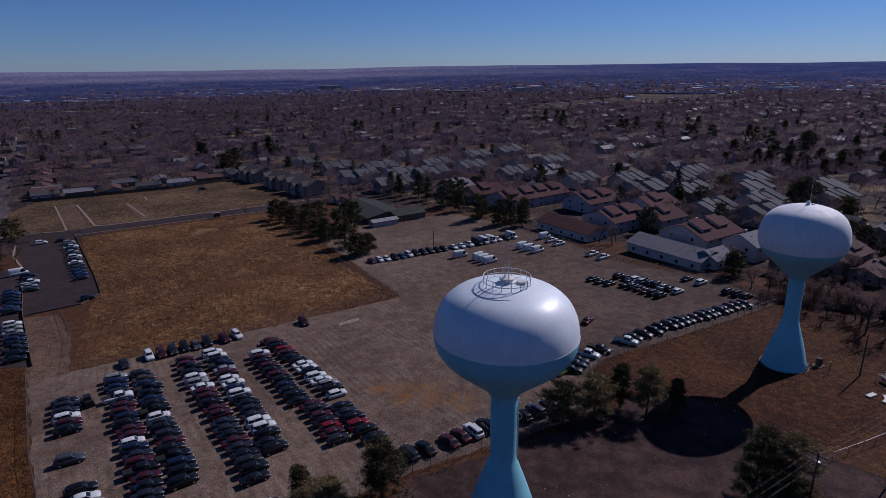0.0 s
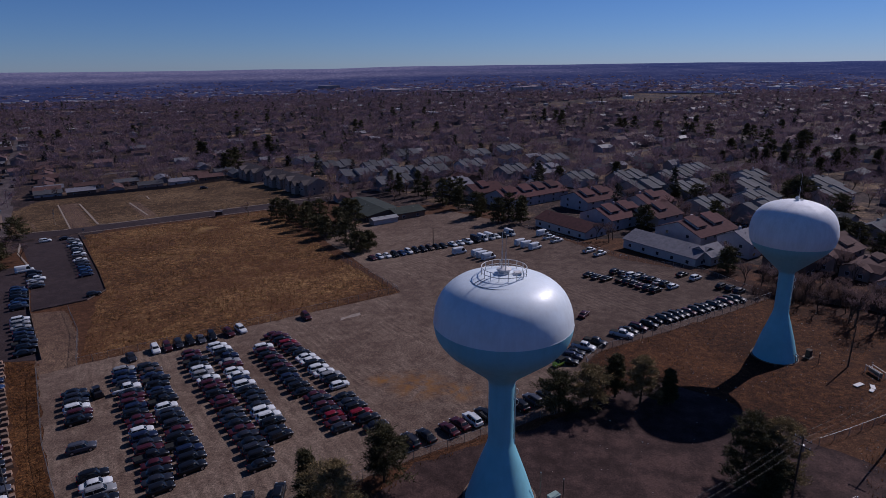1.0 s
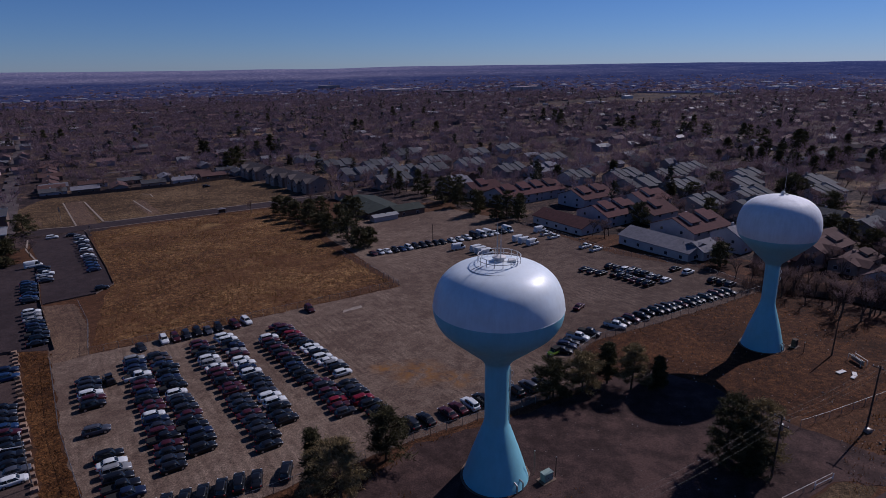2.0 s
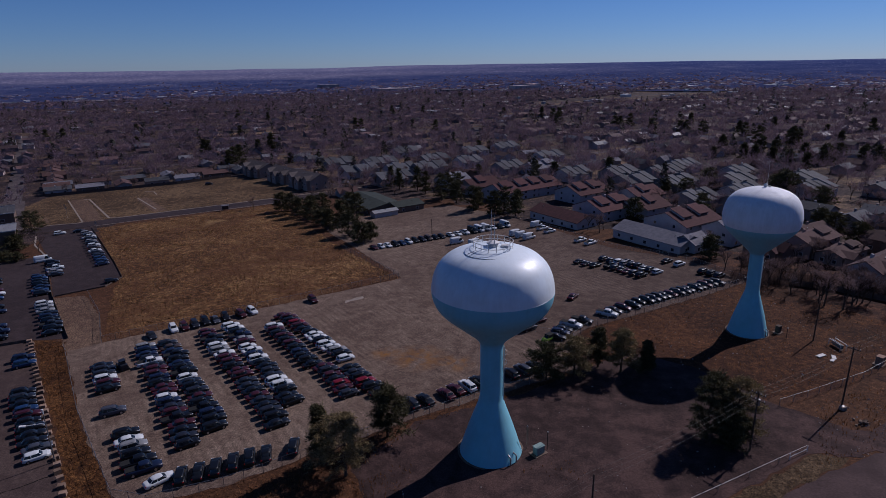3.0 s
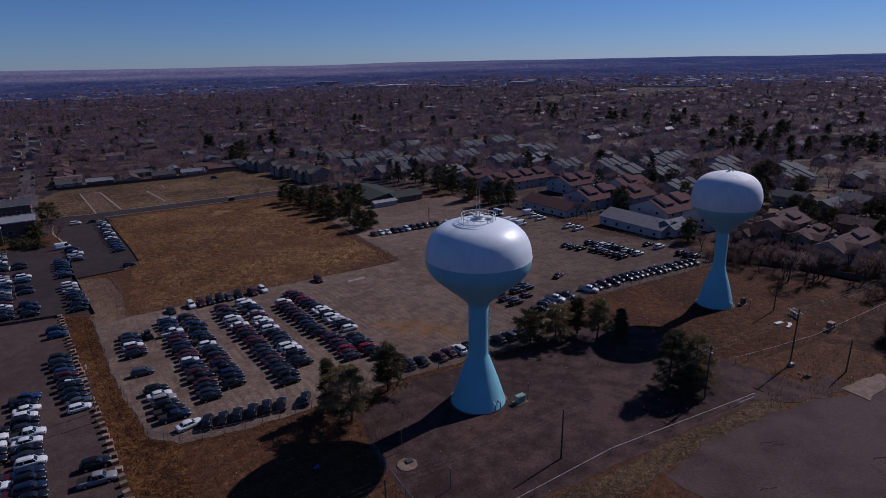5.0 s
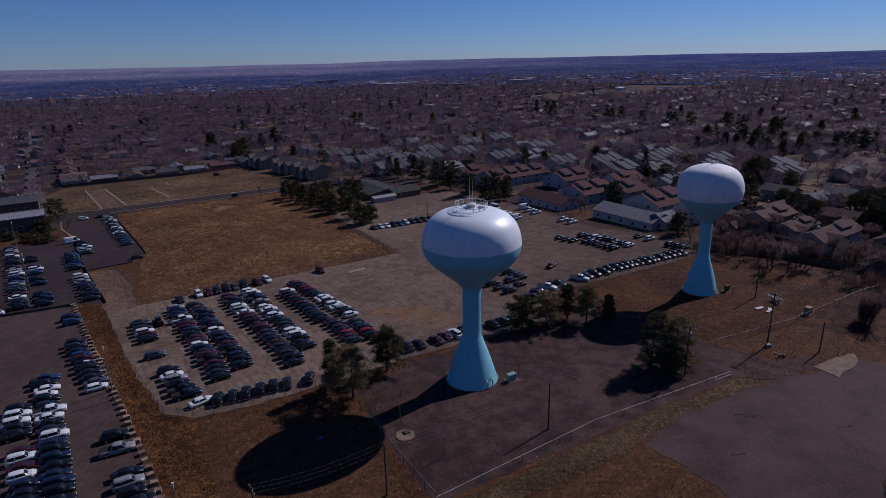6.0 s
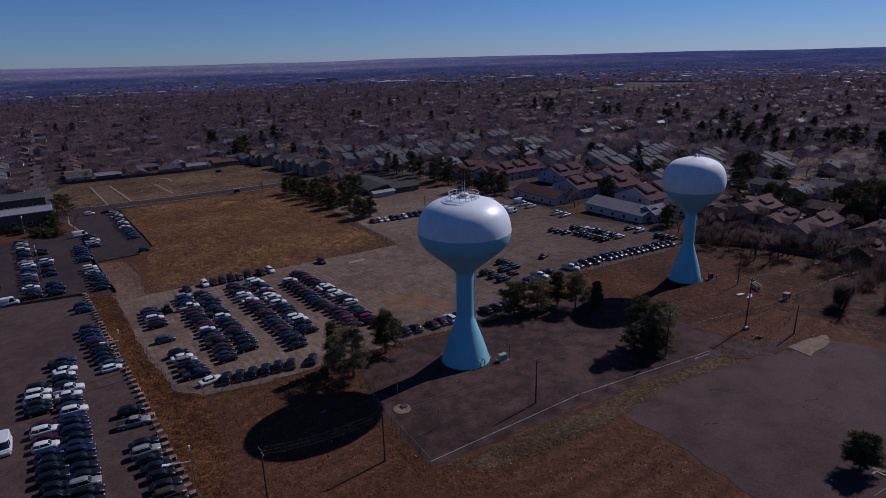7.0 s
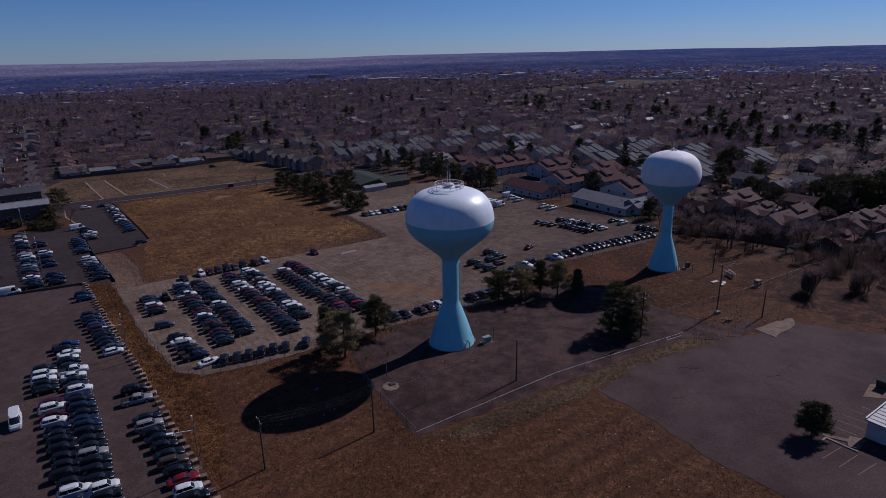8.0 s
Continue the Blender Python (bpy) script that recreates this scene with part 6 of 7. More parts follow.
for i in range(150):
    x, y = rng.uniform(-60, 110), rng.uniform(215, 420)
    if all(math.hypot(x - o.matrix_world.translation.x, y - o.matrix_world.translation.y) > 10 for o in scene.objects if o.get("category") == "house"):
        copy_tree(x, y, i)


# ---- weeds and stones ----
def scatter(name, zones, count, make, mat, label, category):
    rs = np.random.RandomState(len(name))
    out = []
    for poly, share in zones:
        xs, ys = [p[0] for p in poly], [p[1] for p in poly]
        done = 0
        while done < count * share:
            x, y = rs.uniform(min(xs), max(xs)), rs.uniform(min(ys), max(ys))
            done += 0.25
            if inside(x, y, poly) and noise.noise((x * 0.12, y * 0.12, 1.0)) > rs.uniform(-0.5, 0.5):
                done += 0.75
                out.append(make(rs, x, y, gz(x, y) + 0.02))
    return tagged(new(name, triangles(name, np.concatenate(out), mat)), label, category, kind="stuff")


def stone(rs, x, y, z):
    k = rs.uniform(0.06, 0.2)
    p = np.array([[1, 0, 0], [-0.6, 0.9, 0], [-0.5, -0.8, 0], [0, 0, 0.8]]) * k * rs.uniform(0.6, 1.4, (4, 3)) + np.array([x, y, z])
    return np.stack([p[[0, 1, 3]], p[[1, 2, 3]], p[[2, 0, 3]]])


SOUTH = [(-33, -46), (-38, -28), (-48, -8.5), (-15.5, -13), (-5, -36.5), (30, -27), (39, -48), (50, -62), (20, -75), (-15, -70)]
PEBBLE = plain("pale_stones", (0.34, 0.29, 0.25), 0.9, var=0.3, scale=0.5, by_island=0.4)
WEED_YARD = [(28.1, 25.0), (31, 40), (36.5, 45.6), (54, 53.0), (77, 63.2), (93, 71), (100, 62), (112, 29), (83, 13.5), (60, 7), (51.7, 22.7), (41.1, 31)]
scatter("loose_stones", [(SOUTH, 0.35), (WEED_YARD, 0.3), ([(55, -12), (67, 6), (82, 10), (88, 0), (72, -8)], 0.25), ([(-4, -35), (-14, -12), (40, 30), (55, -8)], 0.1)], 1300, stone, PEBBLE, "scattered pale stones and litter", "stones")


def bush_row(name, spots, label):
    """Dense leafless brush: many fine twigs rising from the ground round each spot."""
    rs = np.random.RandomState(31)
    out = []
    for x, y, r, h in spots:
        n = int(95 * r)
        a, q = rs.uniform(0, 6.3, n), r * np.sqrt(rs.uniform(0, 1, n))
        base = np.stack([x + np.cos(a) * q, y + np.sin(a) * q, np.full(n, gz(x, y)) + rs.uniform(0, h * 0.5, n)], axis=1)
        d = rs.normal(0, 0.32, (n, 3)) + np.array([0, 0, 1.0])
        d /= np.linalg.norm(d, axis=1)[:, None]
        s = np.cross(d, rs.normal(0, 1, (n, 3)))
        s /= np.linalg.norm(s, axis=1)[:, None] + 1e-6
        out.append(np.stack([base - s * 0.05, base + s * 0.05, base + d * (h * rs.uniform(0.3, 0.75, (n, 1)))], axis=1))
    return tagged(new(name, triangles(name, np.concatenate(out), BRAMBLE)), label, "brush", kind="stuff")


spots = []
for i in range(95):
    t = rng.uniform(0, 0.72)
    spots.append((96 + 54 * t + rng.gauss(0, 3), 78 - 46 * t + rng.gauss(0, 3.2), rng.uniform(1.2, 2.6), rng.uniform(1.2, 3.4)))
for i in range(8):
    spots.append((99.2 + rng.gauss(0, 0.7), 11.6 + rng.gauss(0, 0.7), rng.uniform(0.7, 1.2), rng.uniform(6.0, 9.0)))
    spots.append((112 + rng.gauss(0, 2.5), 10 + rng.gauss(0, 1.5), rng.uniform(0.7, 1.2), rng.uniform(4.5, 8.0)))
for cx, cy, n, sp in ((121, 26, 14, 5), (134, 20, 20, 7), (100, 70, 12, 4), (135, 33, 16, 5), (108, 84, 8, 4)):
    for i in range(n):
        spots.append((cx + rng.gauss(0, sp), cy + rng.gauss(0, sp), rng.uniform(1.2, 2.4), rng.uniform(2.0, 5.5)))
bush_row("brush_thicket", spots, "dense dark thicket of leafless brush along the fence")

for x, y, a in ((112, 150, 0), (116, 152, 0), (72, 247, 90), (52, 250, 10), (-30, 276, 0), (-36, 268, 90), (-40, 282, 5), (130, 148, 90), (176, 142, 0), (60, 320, 90), (-128, 300, 0), (8, 285, 0)):
    car_row(x, y, x, y, 1, a, "on a drive beside the houses", "cars by the houses")
BEHIND = [(-216, 292), (-200, 298), (-183, 305), (-165, 313), (-149, 322), (-134, 335), (-120, 349), (-226, 312), (-206, 320), (-186, 328), (-166, 337), (-148, 348), (-132, 362)]
for k, (x, y) in enumerate(BEHIND):
    gable_house(x, y, 14 + k % 3, 8.5, 3.0, 1.5, GRID + (90 if k % 4 == 2 else 0), WALLS[(k * 3) % 4], (ROOF_GREY, ROOF_WHITE, ROOF_BROWN)[k % 3], "low ranch house behind the board fence", storeys=1, group="ranch houses", chimney=k % 2 == 0)
    copy_tree(x + 9, y + (4 if k % 2 else -6), k)
for b in range(7):
    for a, roof in ((-19, ROOF_GREY), (27, ROOF_BROWN)):
        x, y = at(-186, 182, a + rng.uniform(-1, 1), 122 + b * 21)
        gable_house(x, y, 14, 9, 3.4, 1.9, GRID + (90 if b % 3 else 0), WALLS[b % 4], roof, "low family house beside the side street", storeys=1, group="side street houses")
    x, y = at(-186, 182, 0.6 + 7 * (b % 2), 118 + b * 19)
    car_row(x, y, x, y, 1, 90, "at the kerb of the side street", "cars on the side street")


# ---- grass and weeds standing over the ground ----
def in_poly(xs, ys, poly):
    hit = np.zeros(len(xs), bool)
    for (x0, y0), (x1, y1) in zip(poly, poly[1:] + poly[:1]):
        if y0 != y1:
            hit ^= ((y0 > ys) != (y1 > ys)) & (xs < (x1 - x0) * (ys - y0) / (y1 - y0) + x0)
    return hit


def tufts(name, zones, height, width, mat, label, seed, clump=0.35):
    """Loose standing blades, thicker in drifts; zones: (outline, blades per square metre)."""
    rs = np.random.RandomState(seed)
    out = []
    for poly, density in zones:
        xs, ys = [p[0] for p in poly], [p[1] for p in poly]
        n = int((max(xs) - min(xs)) * (max(ys) - min(ys)) * density)
        x, y = rs.uniform(min(xs), max(xs), n), rs.uniform(min(ys), max(ys), n)
        drift = np.sin(x * 0.21 + 2 * np.sin(y * 0.13)) * np.sin(y * 0.27 + 2 * np.sin(x * 0.11)) + 0.7 * np.sin(x * 0.73 + y * 0.5) * np.sin(y * 0.81 - x * 0.3)
        ok = in_poly(x, y, poly) & (drift > rs.uniform(-1.6, 1.6, n) + clump * 0.5)
        x, y = x[ok], y[ok]
        n = len(x)
        z = np.array([gz(a, b) for a, b in zip(x, y)])
        p = np.stack([x, y, z], axis=1)
        a = rs.uniform(0, 6.3, n)
        s = np.stack([np.cos(a), np.sin(a), np.zeros(n)], axis=1) * (width * rs.uniform(0.5, 1.5, n))[:, None]
        tip = rs.normal(0, 0.45, (n, 3)) * height + np.array([0, 0, height]) * rs.uniform(0.5, 1.6, (n, 1))
        tip[:, 2] = np.abs(tip[:, 2]) + 0.05
        out.append(np.stack([p - s, p + s, p + tip], axis=1))
    return tagged(new(name, triangles(name, np.concatenate(out), mat)), label, "grass", kind="stuff")


STRIP_POLY = [(-101, 58.5), (-92, 56.5), (-89.8, 50.5), (-72.2, 20.2), (-54.4, -6), (-48.2, -8), (-38.2, -28), (-34.5, -46), (-50, -21.4), (-63.6, 0.8), (-80.6, 27.2)]
VERGE_POLY = [(-3.5, -37.2), (55.8, -8.6), (61, -10.3), (54, -13.6), (41.1, -19), (30.3, -26.6), (18, -33), (5, -38)]
FENCE_FOOT = [(-48, -8.5), (-37.5, -5.6), (-7.4, 9.6), (28.1, 24), (27.6, 22.8), (-6.6, 8.2), (-16, -2.5), (-16.6, -13)]
tufts("field_grass", [(FIELD_POLY, 2.6), (LOT_POLY, 0.5)], 0.28, 0.1, STRAW, "cropped straw-coloured field grass", 41, 0.5)
tufts("rusty_weeds", [(FIELD_POLY, 2.4), (STRIP_POLY, 9.0), (WEED_YARD, 1.0), (FENCE_FOOT, 6.0), ([(-18, -9), (-13, -3), (-8, -3), (-9, -9), (-14, -12)], 6.0), ([(8, -7), (18, -4.5), (23, -8), (14, -11)], 2.0), ([(55, -12), (67, 6), (82, 10), (92, 2), (84, -3), (72, -7)], 3.0)], 0.3, 0.08, RUSTY_STALKS, "rusty orange weeds standing in drifts", 42)
tufts("dull_weeds", [(SOUTH, 6.0), (VERGE_POLY, 2.0)], 0.18, 0.06, DULL_STALKS, "dull brown winter weeds", 43)
tufts("verge_grass", [(VERGE_POLY, 3.0)], 0.16, 0.06, STRAW, "yellowish grass along the fence", 44)

# ---- bus shelter, sign posts, rubble ----
ob = thing("bus_shelter", -95.3, 214.9, None, GRID - 4, "small pale bus shelter at the roadside", "shelter")
for q in (-1.6, 1.6):
    for d in (-0.7, 0.7):
        part("post", Shape().box((q, d, 1.2), (0.12, 0.12, 2.5)), STEEL, ob)
part("roof", Shape().box((0, 0, 2.5), (3.8, 2.0, 0.16)), ROOF_WHITE, ob)
part("back_panel", Shape().box((0, 0.72, 1.3), (3.1, 0.05, 1.8)), WINDOW, ob, "dark glazed back panel")
part("bench", Shape().box((0, 0.4, 0.45), (2.4, 0.4, 0.1)), POLE_WOOD, ob)
for x, y, h in ((-170.7, 212.7, 6.0), (-146.8, 190.2, 2.4), (-186, 240, 2.2)):
    ob = thing("sign_post", x, y, None, GRID, "thin roadside post with a small plate", "sign")
    part("post", Shape().tube((0, 0, -0.3), (0, 0, h), 0.06, n=6), STEEL, ob)
    part("plate", Shape().box((0, -0.08, h - 0.4), (0.7, 0.04, 0.8)), STEEL, ob)
ob = thing("rubble_heap", 70.5, -1.4, None, 20, "low heap of broken pale concrete", "rubble")
rr = random.Random(12)
for i in range(26):
    a, q = rr.uniform(0, 6.3), rr.uniform(0, 1.5) ** 1.2
    s = rr.uniform(0.25, 0.6)
    part("chunk", Shape().box((q * math.cos(a), q * math.sin(a), max(0.08, 0.5 - q * 0.3)), (s, s * rr.uniform(0.5, 1), s * 0.5), rr.uniform(0, 90), taper=0.8), CONCRETE if i % 3 else BARK, ob)
ob = thing("concrete_footing", 70.4, 3.4, None, 15, "pale concrete block at the pole's foot", "block")
part("block", Shape().box((0, 0, 0.3), (1.1, 0.9, 0.7), taper=0.92), KERB, ob)
part("plate", Shape().box((0, 0, 0.67), (0.5, 0.4, 0.06)), STEEL, ob)
ob = thing("blue_tarp", -23.5, -17.3, None, 30, "small crumpled blue tarpaulin on the grass", "tarp")
part("sheet", Shape().box((0, 0, 0.1), (0.9, 0.6, 0.22), taper=0.6), TARP, ob)
part("fold", Shape().box((0.3, 0.2, 0.14), (0.5, 0.35, 0.2), 40, taper=0.5), TARP, ob)

# ---- the suburb beyond ----
rs = np.random.RandomState(5)
EYE = np.array([-8.0, -95.0])
KEEP_OFF = [FIELD_POLY, LOT_POLY, [(-240, 20), (-130, 205), (-60, 262), (-40, 240), (30, 262), (100, 125), (160, 20), (60, -160), (-200, -160)]]


FARM = {"far_field_strip": [(-425, 1120), (-440, 1150), (-915, 1430), (-905, 1390)], "far_hill_field": [(-10, 1740), (20, 1800), (150, 1790), (165, 1735)],
        "far_meadow": [(340, 1045), (345, 1075), (660, 1060), (655, 1030)], "far_paddock": [(-240, 640), (-228, 668), (-120, 690), (-128, 660)]}
KEEP_OFF += list(FARM.values())
for k, poly in FARM.items():
    sheet(k, poly, TAN_FIELD, 1.2, "pale tan open field among the trees", "field", 3.0)


STREET = [at(-186, 182, -3, 90), at(-186, 182, 10, 90), at(-186, 182, 10, 640), at(-186, 182, -3, 640)]
KEEP_OFF += [STREET, [(-215, 90), (-215, 285), (-150, 312), (-120, 334), (-80, 312), (-40, 255), (-150, 90)]]


def taken(x, y):
    return any(inside(x, y, p) for p in KEEP_OFF) or math.hypot(x - EYE[0], y - EYE[1]) < 240


NEAR_HOUSES = [(o.matrix_world.translation.x, o.matrix_world.translation.y) for o in scene.objects if o.parent is None and o.get("category") == "house"]
far_houses, far_trees, far_conifers, streets = [], [], [], Shape()
for j in range(-10, 125):
    b = 120 + j * 24.0
    street = j % 4 == 3
    for i in range(-130, 135):
        a = i * 19.0
        x, y = at(-20.0, 60.0, a, b)
        r = math.hypot(x - EYE[0], y - EYE[1])
        ang = math.degrees(math.atan2(x - EYE[0], y - EYE[1]))
        if r > (1950 if ang < 4 else 1750) or not -45 < ang < 52 or taken(x, y):
            continue
        wide_open = noise.noise((x * 0.0022, y * 0.0022, 3.0)) > 0.42 and r > 600
        near = any(abs(x - hx) < 24 and abs(y - hy) < 24 for hx, hy in NEAR_HOUSES) if r < 560 else False
        if street and not near and r < 1650:
            c = [at(x, y, p, q) for p, q in ((-9.6, -4.2), (9.6, -4.2), (9.6, 4.2), (-9.6, 4.2))]
            streets.add([(p, q, gz(p, q) + 0.25) for p, q in c], [(0, 1, 2, 3)])
        x, y = x + rs.uniform(-4, 4), y + rs.uniform(-4, 4)
        if not street and not near and not wide_open and rs.uniform() < (0.7 if r < 700 else 0.5 if r < 1300 else 0.36):
            far_houses.append((x, y, rs.uniform(9, 15), rs.uniform(7, 9.5), rs.uniform(2.6, 4.6), rs.uniform(1.4, 2.4), rs.choice([0, 90]) + rs.uniform(-6, 6)))
        for k in range(0 if wide_open else rs.choice([2, 3, 4, 5]) if not near else 3):
            tx, ty = x + rs.uniform(-12, 12), y + rs.uniform(-14, 14)
            if taken(tx, ty) or street and abs((tx - x) * W.x + (ty - y) * W.y) < 5:
                continue
            if near and any(abs(tx - hx) < 11 and abs(ty - hy) < 11 for hx, hy in NEAR_HOUSES):
                continue
            (far_conifers if rs.uniform() < (0.08 if noise.noise((tx * 0.012, ty * 0.012, 6.0)) > 0.2 else 0.024) else far_trees).append((tx, ty, rs.uniform(6.5, 14.5), r))
tagged(new("suburban_street", streets.mesh("suburban_street", FAR_STREET)), "grey asphalt streets between the gardens", "road", kind="structure")



def far_house(walls, roofs, pale, put_at, L, w, h, rise, wing):
    """Low house with a gabled roof and sometimes a wing, put into the given meshes."""
    for ox, oy, hx, hy, hh, rr, across in [(0.0, 0.0, L / 2, w / 2, h, rise, False)] + wing:
        def put(p):
            return put_at((ox - p[1], oy + p[0], p[2]) if across else (ox + p[0], oy + p[1], p[2]))
        q = [(-hx, -hy, 0), (hx, -hy, 0), (hx, hy, 0), (-hx, hy, 0), (-hx, -hy, hh), (hx, -hy, hh), (hx, hy, hh), (-hx, hy, hh), (-hx, 0, hh + rr), (hx, 0, hh + rr)]
        walls.add([put(p) for p in q], [(0, 1, 5, 4), (2, 3, 7, 6), (1, 2, 6, 9, 5), (3, 0, 4, 8, 7)], 0)
        o = 0.5
        q = [(-hx - o, -hy - o, hh - 0.1), (hx + o, -hy - o, hh - 0.1), (hx + o, 0, hh + rr + 0.2), (-hx - o, 0, hh + rr + 0.2), (-hx - o, hy + o, hh - 0.1), (hx + o, hy + o, hh - 0.1)]
        roofs.add([put(p) for p in q], [(0, 1, 2, 3), (3, 2, 5, 4)], pale)


sh = Shape()
HOUSE_ROOFS = [(ROOF_BROWN, "brown"), (ROOF_GREY, "grey"), (ROOF_RED, "red-brown"), (ROOF_WHITE, "pale")]
HOUSE_WALLS = ["pale", "tan", "grey", "brown"]
for k, (x, y, L, w, h, rise, turn) in enumerate(far_houses):
    wing = [(rs.choice([-1, 1]) * L * 0.25, -w * 0.3, w * 0.42, L * 0.22, h * 0.96, rise * 0.75, True)] if rs.uniform() < 0.6 else []
    z = gz(x, y) - 0.2
    if math.hypot(x - EYE[0], y - EYE[1]) < 520:
        mat, colour = HOUSE_ROOFS[(k * 7) % 9 % 4]
        ob = thing("house", x, y, z, GRID + turn, f"low {HOUSE_WALLS[k % 4]} garden house with a {colour} gabled roof", "house", "garden houses")
        walls, roofs = Shape(), Shape()
        far_house(walls, roofs, 0, tuple, L, w, h, rise, wing)
        part("wall", walls, WALLS[k % 4], ob)
        part("roof", roofs, mat, ob)
        continue
    ca, sa = math.cos(radians(GRID + turn)), math.sin(radians(GRID + turn))
    far_house(sh, sh, 2 if rs.uniform() < 0.17 else 1, lambda p: (x + p[0] * ca - p[1] * sa, y + p[0] * sa + p[1] * ca, z + p[2]), L, w, h, rise, wing)
tagged(new("suburban_houses", sh.mesh("suburban_houses", [FAR_WALL, FAR_ROOF, FAR_PALE_ROOF])), "hundreds of low houses with gabled roofs under bare trees", "houses", kind="stuff")


def bare_crowns(trees, limbs, per, w):
    """Bare crowns of fine upward strokes round spreading limbs, many trees at once."""
    t = np.array(trees)
    n = len(t)
    z = np.array([gz(x, y) for x, y in t[:, :2]])
    h = t[:, 2][:, None, None]
    a, el = rs.uniform(0, 2 * math.pi, (n, limbs, 1)), rs.uniform(0.15, 1.45, (n, limbs, 1))
    reach = h * rs.uniform(0.38, 0.6, (n, limbs, 1)) * (0.78 + 0.22 * np.sin(el))
    d = np.stack([np.cos(a) * np.cos(el), np.sin(a) * np.cos(el), np.sin(el)], axis=-1)
    foot = np.stack([t[:, 0], t[:, 1], z + t[:, 2] * 0.26], axis=1)[:, None, None, :]
    start = foot + d * (reach * rs.uniform(0.12, 1.0, (n, limbs, per)) ** 0.65)[..., None]
    turn = d + rs.normal(0, 0.55, (n, limbs, per, 3)) + np.array([0, 0, 0.25])
    turn /= np.linalg.norm(turn, axis=-1)[..., None]
    s = np.cross(turn, rs.normal(0, 1, (n, limbs, per, 3)))
    s *= w * rs.uniform(0.6, 1.5, (n, limbs, per, 1)) / (np.linalg.norm(s, axis=-1)[..., None] + 1e-6)
    tip = start + turn * (h[..., None] * rs.uniform(0.13, 0.3, (n, limbs, per, 1)))
    bole = np.stack([np.stack([t[:, 0] - 0.16, t[:, 1], z], 1), np.stack([t[:, 0] + 0.16, t[:, 1], z], 1), np.stack([t[:, 0], t[:, 1], z + t[:, 2] * 0.5], 1)], axis=1)
    return np.concatenate([np.stack([start - s, start + s, tip], axis=-2).reshape(-1, 3, 3), bole])


def far_conifer_crowns(trees):
    out = []
    for x, y, h, r in trees:
        n = 150 if r < 600 else 50
        h *= 1.15
        t = rs.uniform(0.05, 1, n) ** 1.3
        a = rs.uniform(0, 2 * math.pi, n)
        rad = h * 0.3 * (1.02 - t) * rs.uniform(0.5, 1.1, n)
        c = np.stack([x + np.cos(a) * rad, y + np.sin(a) * rad, gz(x, y) + h * t], axis=1)
        k = h * (0.055 if r < 600 else 0.085)
        out.append(c[:, None, :] + rs.normal(0, 1, (n, 3, 3)) * k * np.array([1, 1, 0.8]))
    return np.concatenate(out)


RANGES = [(0, 480, 16, 15, 0.06), (480, 700, 13, 12, 0.085), (700, 1100, 9, 9, 0.15), (1100, 1650, 7, 6, 0.28), (1650, 2600, 4, 3, 0.6)]
crowns = [bare_crowns([t for t in far_trees if lo <= t[3] < hi], n, per, w) for lo, hi, n, per, w in RANGES]
tagged(new("bare_suburban_trees", triangles("bare_suburban_trees", np.concatenate(crowns), FAR_TWIGS)), "thousands of bare leafless street and garden trees", "trees", kind="stuff")
tagged(new("suburban_conifers", triangles("suburban_conifers", far_conifer_crowns(far_conifers), FAR_NEEDLES)), "dark conifers scattered through the suburb", "trees", kind="stuff")

# far woods and commercial blocks out to the plains
n = 5000
ang, rad = np.radians(rs.uniform(-46, 52, n)), np.sqrt(rs.uniform(1750 ** 2, 3300 ** 2, n))
fx, fy = EYE[0] + np.sin(ang) * rad, EYE[1] + np.cos(ang) * rad
keep = [k for k in range(n) if noise.noise((fx[k] * 0.0016, fy[k] * 0.004, 9.0)) > -0.18 - (0.3 if fx[k] > 300 else 0.0)]
tris = []
for k in keep:
    h = rs.uniform(6, 11)
    c = np.array([fx[k], fy[k], gz(fx[k], fy[k]) + h * 0.4])
    tris.append(c + rs.normal(0, 1, (6, 3, 3)) * np.array([7, 7, h * 0.33]))
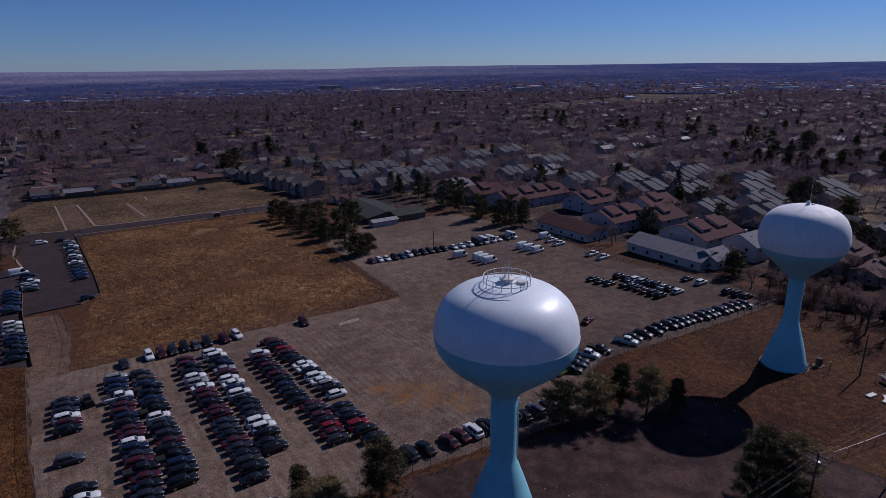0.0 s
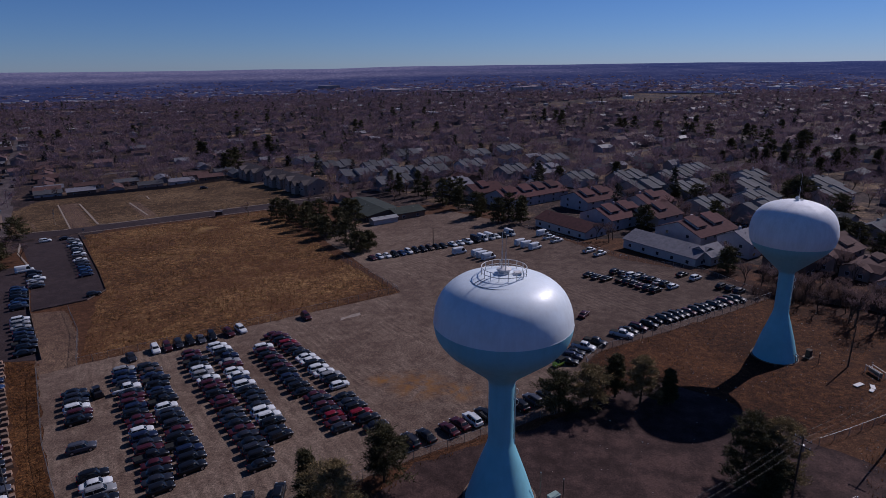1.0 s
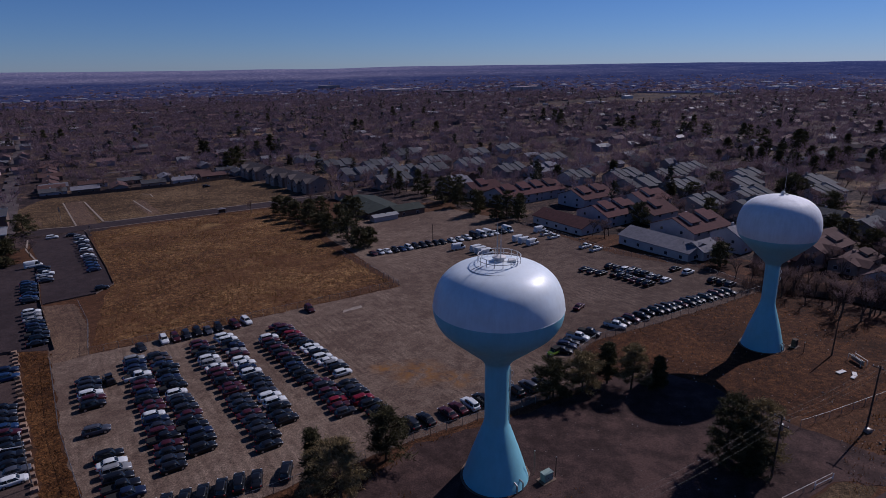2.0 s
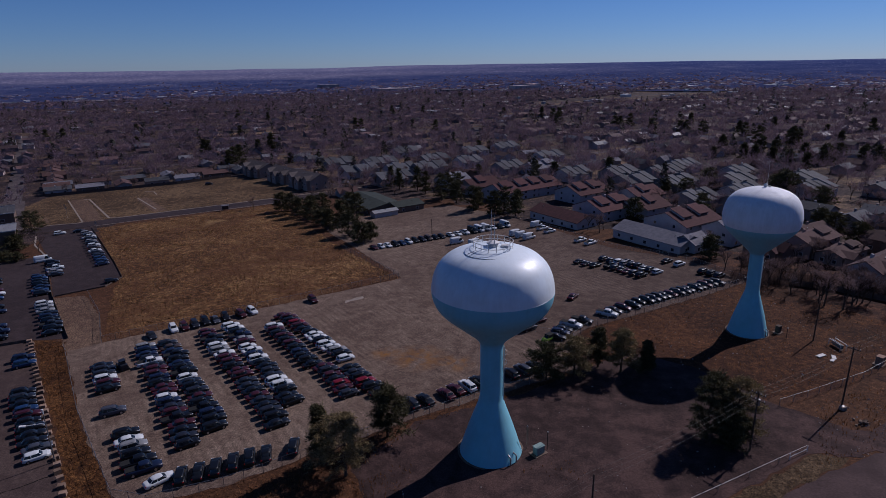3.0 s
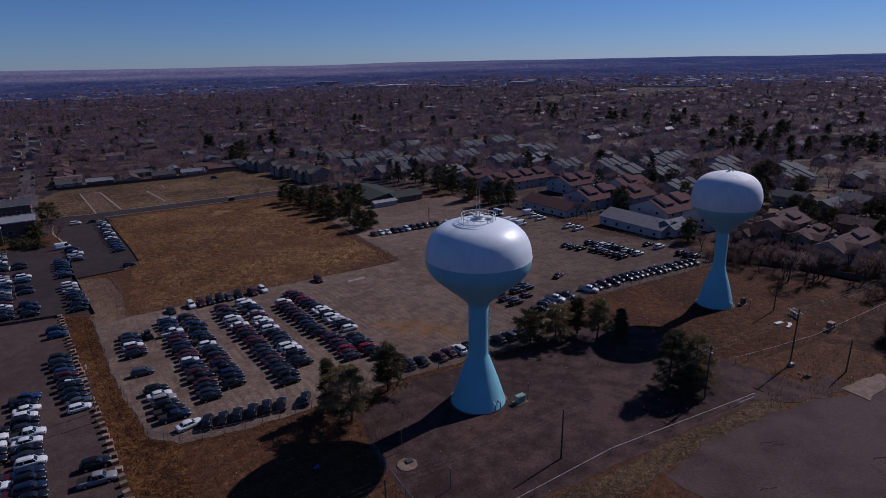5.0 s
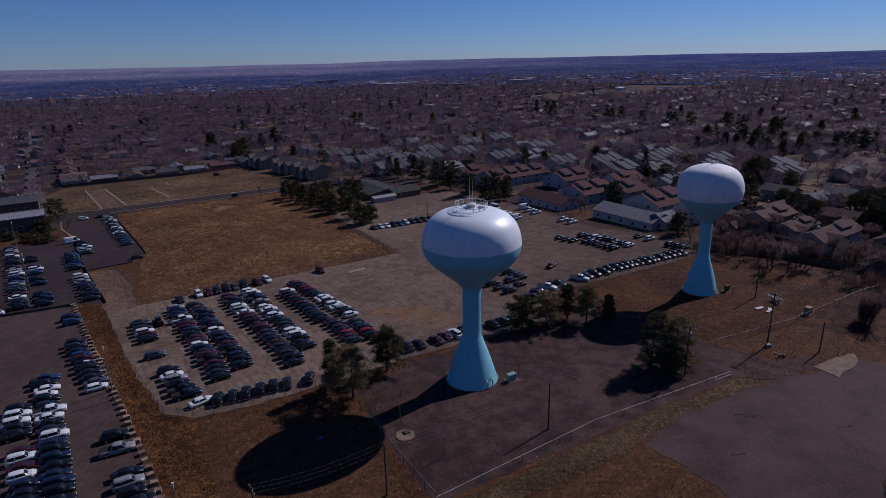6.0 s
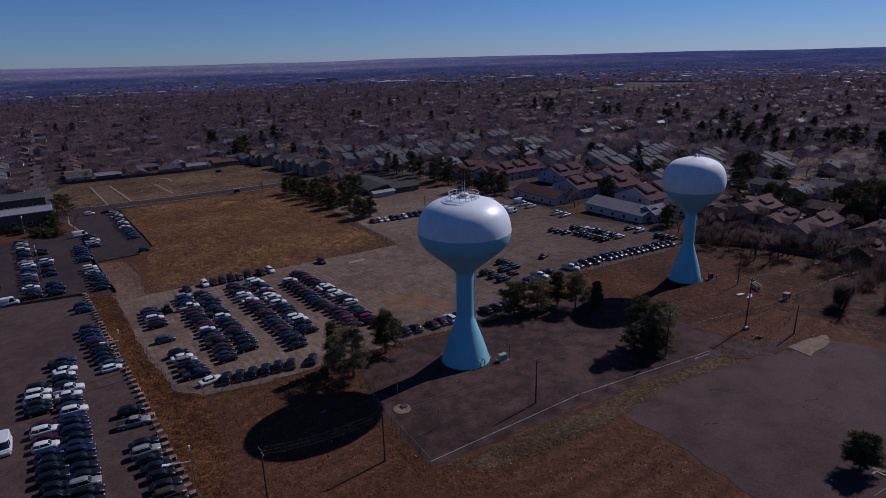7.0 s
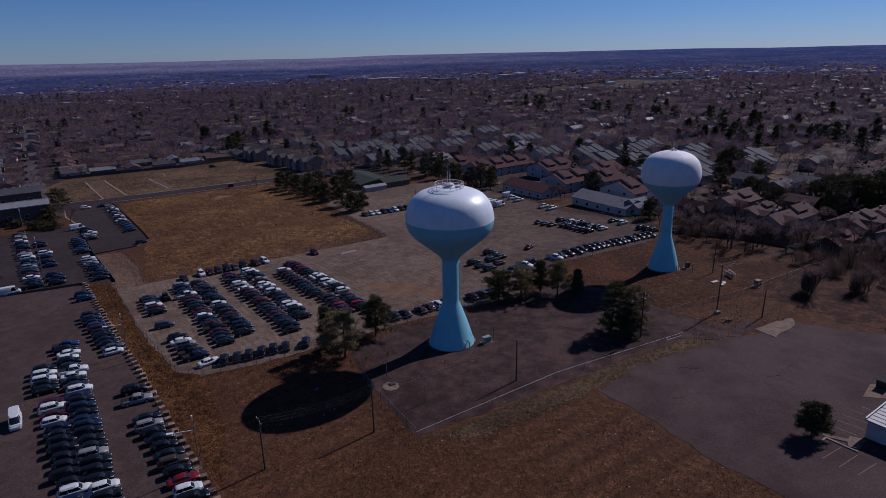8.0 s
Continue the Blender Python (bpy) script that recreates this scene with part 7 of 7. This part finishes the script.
tagged(new("far_woods", triangles("far_woods", np.concatenate(tris), FAR_TWIGS)), "far belts of bare trees across the plain", "trees", kind="stuff")
sh = Shape()
for k in range(2600):
    a, r = math.radians(rs.uniform(-44, 50)), math.sqrt(rs.uniform(1000 ** 2, 3400 ** 2))
    if r < 2000 and rs.uniform() < 0.75 or a < 0.1 and rs.uniform() < 0.4:
        continue
    x, y = EYE[0] + math.sin(a) * r, EYE[1] + math.cos(a) * r
    L, w, h = (8 + 40 * rs.uniform() ** 3) * (0.6 if r < 1800 else 1.0), rs.uniform(7, 18), rs.uniform(3, 6)
    sh.box((x, y, gz(x, y) + h / 2), (L, w, h), GRID + rs.choice([0, 90]))
for x, y, L, w, h in ((368, 1664, 80, 30, 14), (400, 1690, 40, 30, 17), (-257, 2336, 80, 30, 16), (-4, 1915, 120, 40, 9), (-800, 1622, 110, 40, 7), (170, 1700, 70, 40, 8)):
    sh.box((x, y, gz(x, y) + h / 2), (L, w, h), GRID, 1)
tagged(new("far_commercial_blocks", sh.mesh("far_commercial_blocks", [FAR_WHITE, FAR_WALL])), "pale flat commercial buildings dotted across the plain", "buildings", kind="stuff")


# the distant plain, from about a mile out, its haze painted as blue emission
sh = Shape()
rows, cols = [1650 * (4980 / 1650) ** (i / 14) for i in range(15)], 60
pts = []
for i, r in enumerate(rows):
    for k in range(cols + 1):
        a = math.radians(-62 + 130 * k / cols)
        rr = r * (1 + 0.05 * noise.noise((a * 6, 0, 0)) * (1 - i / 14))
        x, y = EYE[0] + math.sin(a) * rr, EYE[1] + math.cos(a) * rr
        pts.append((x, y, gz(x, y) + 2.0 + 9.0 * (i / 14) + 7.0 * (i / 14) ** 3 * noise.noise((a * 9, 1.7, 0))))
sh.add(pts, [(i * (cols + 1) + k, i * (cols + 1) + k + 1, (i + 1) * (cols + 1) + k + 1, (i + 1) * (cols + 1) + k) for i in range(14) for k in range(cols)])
tagged(new("backdrop", sh.mesh("backdrop", DISTANCE, "all")), "plain reaching to the horizon, blue haze painted into colour and emission", "distance", kind="structure")
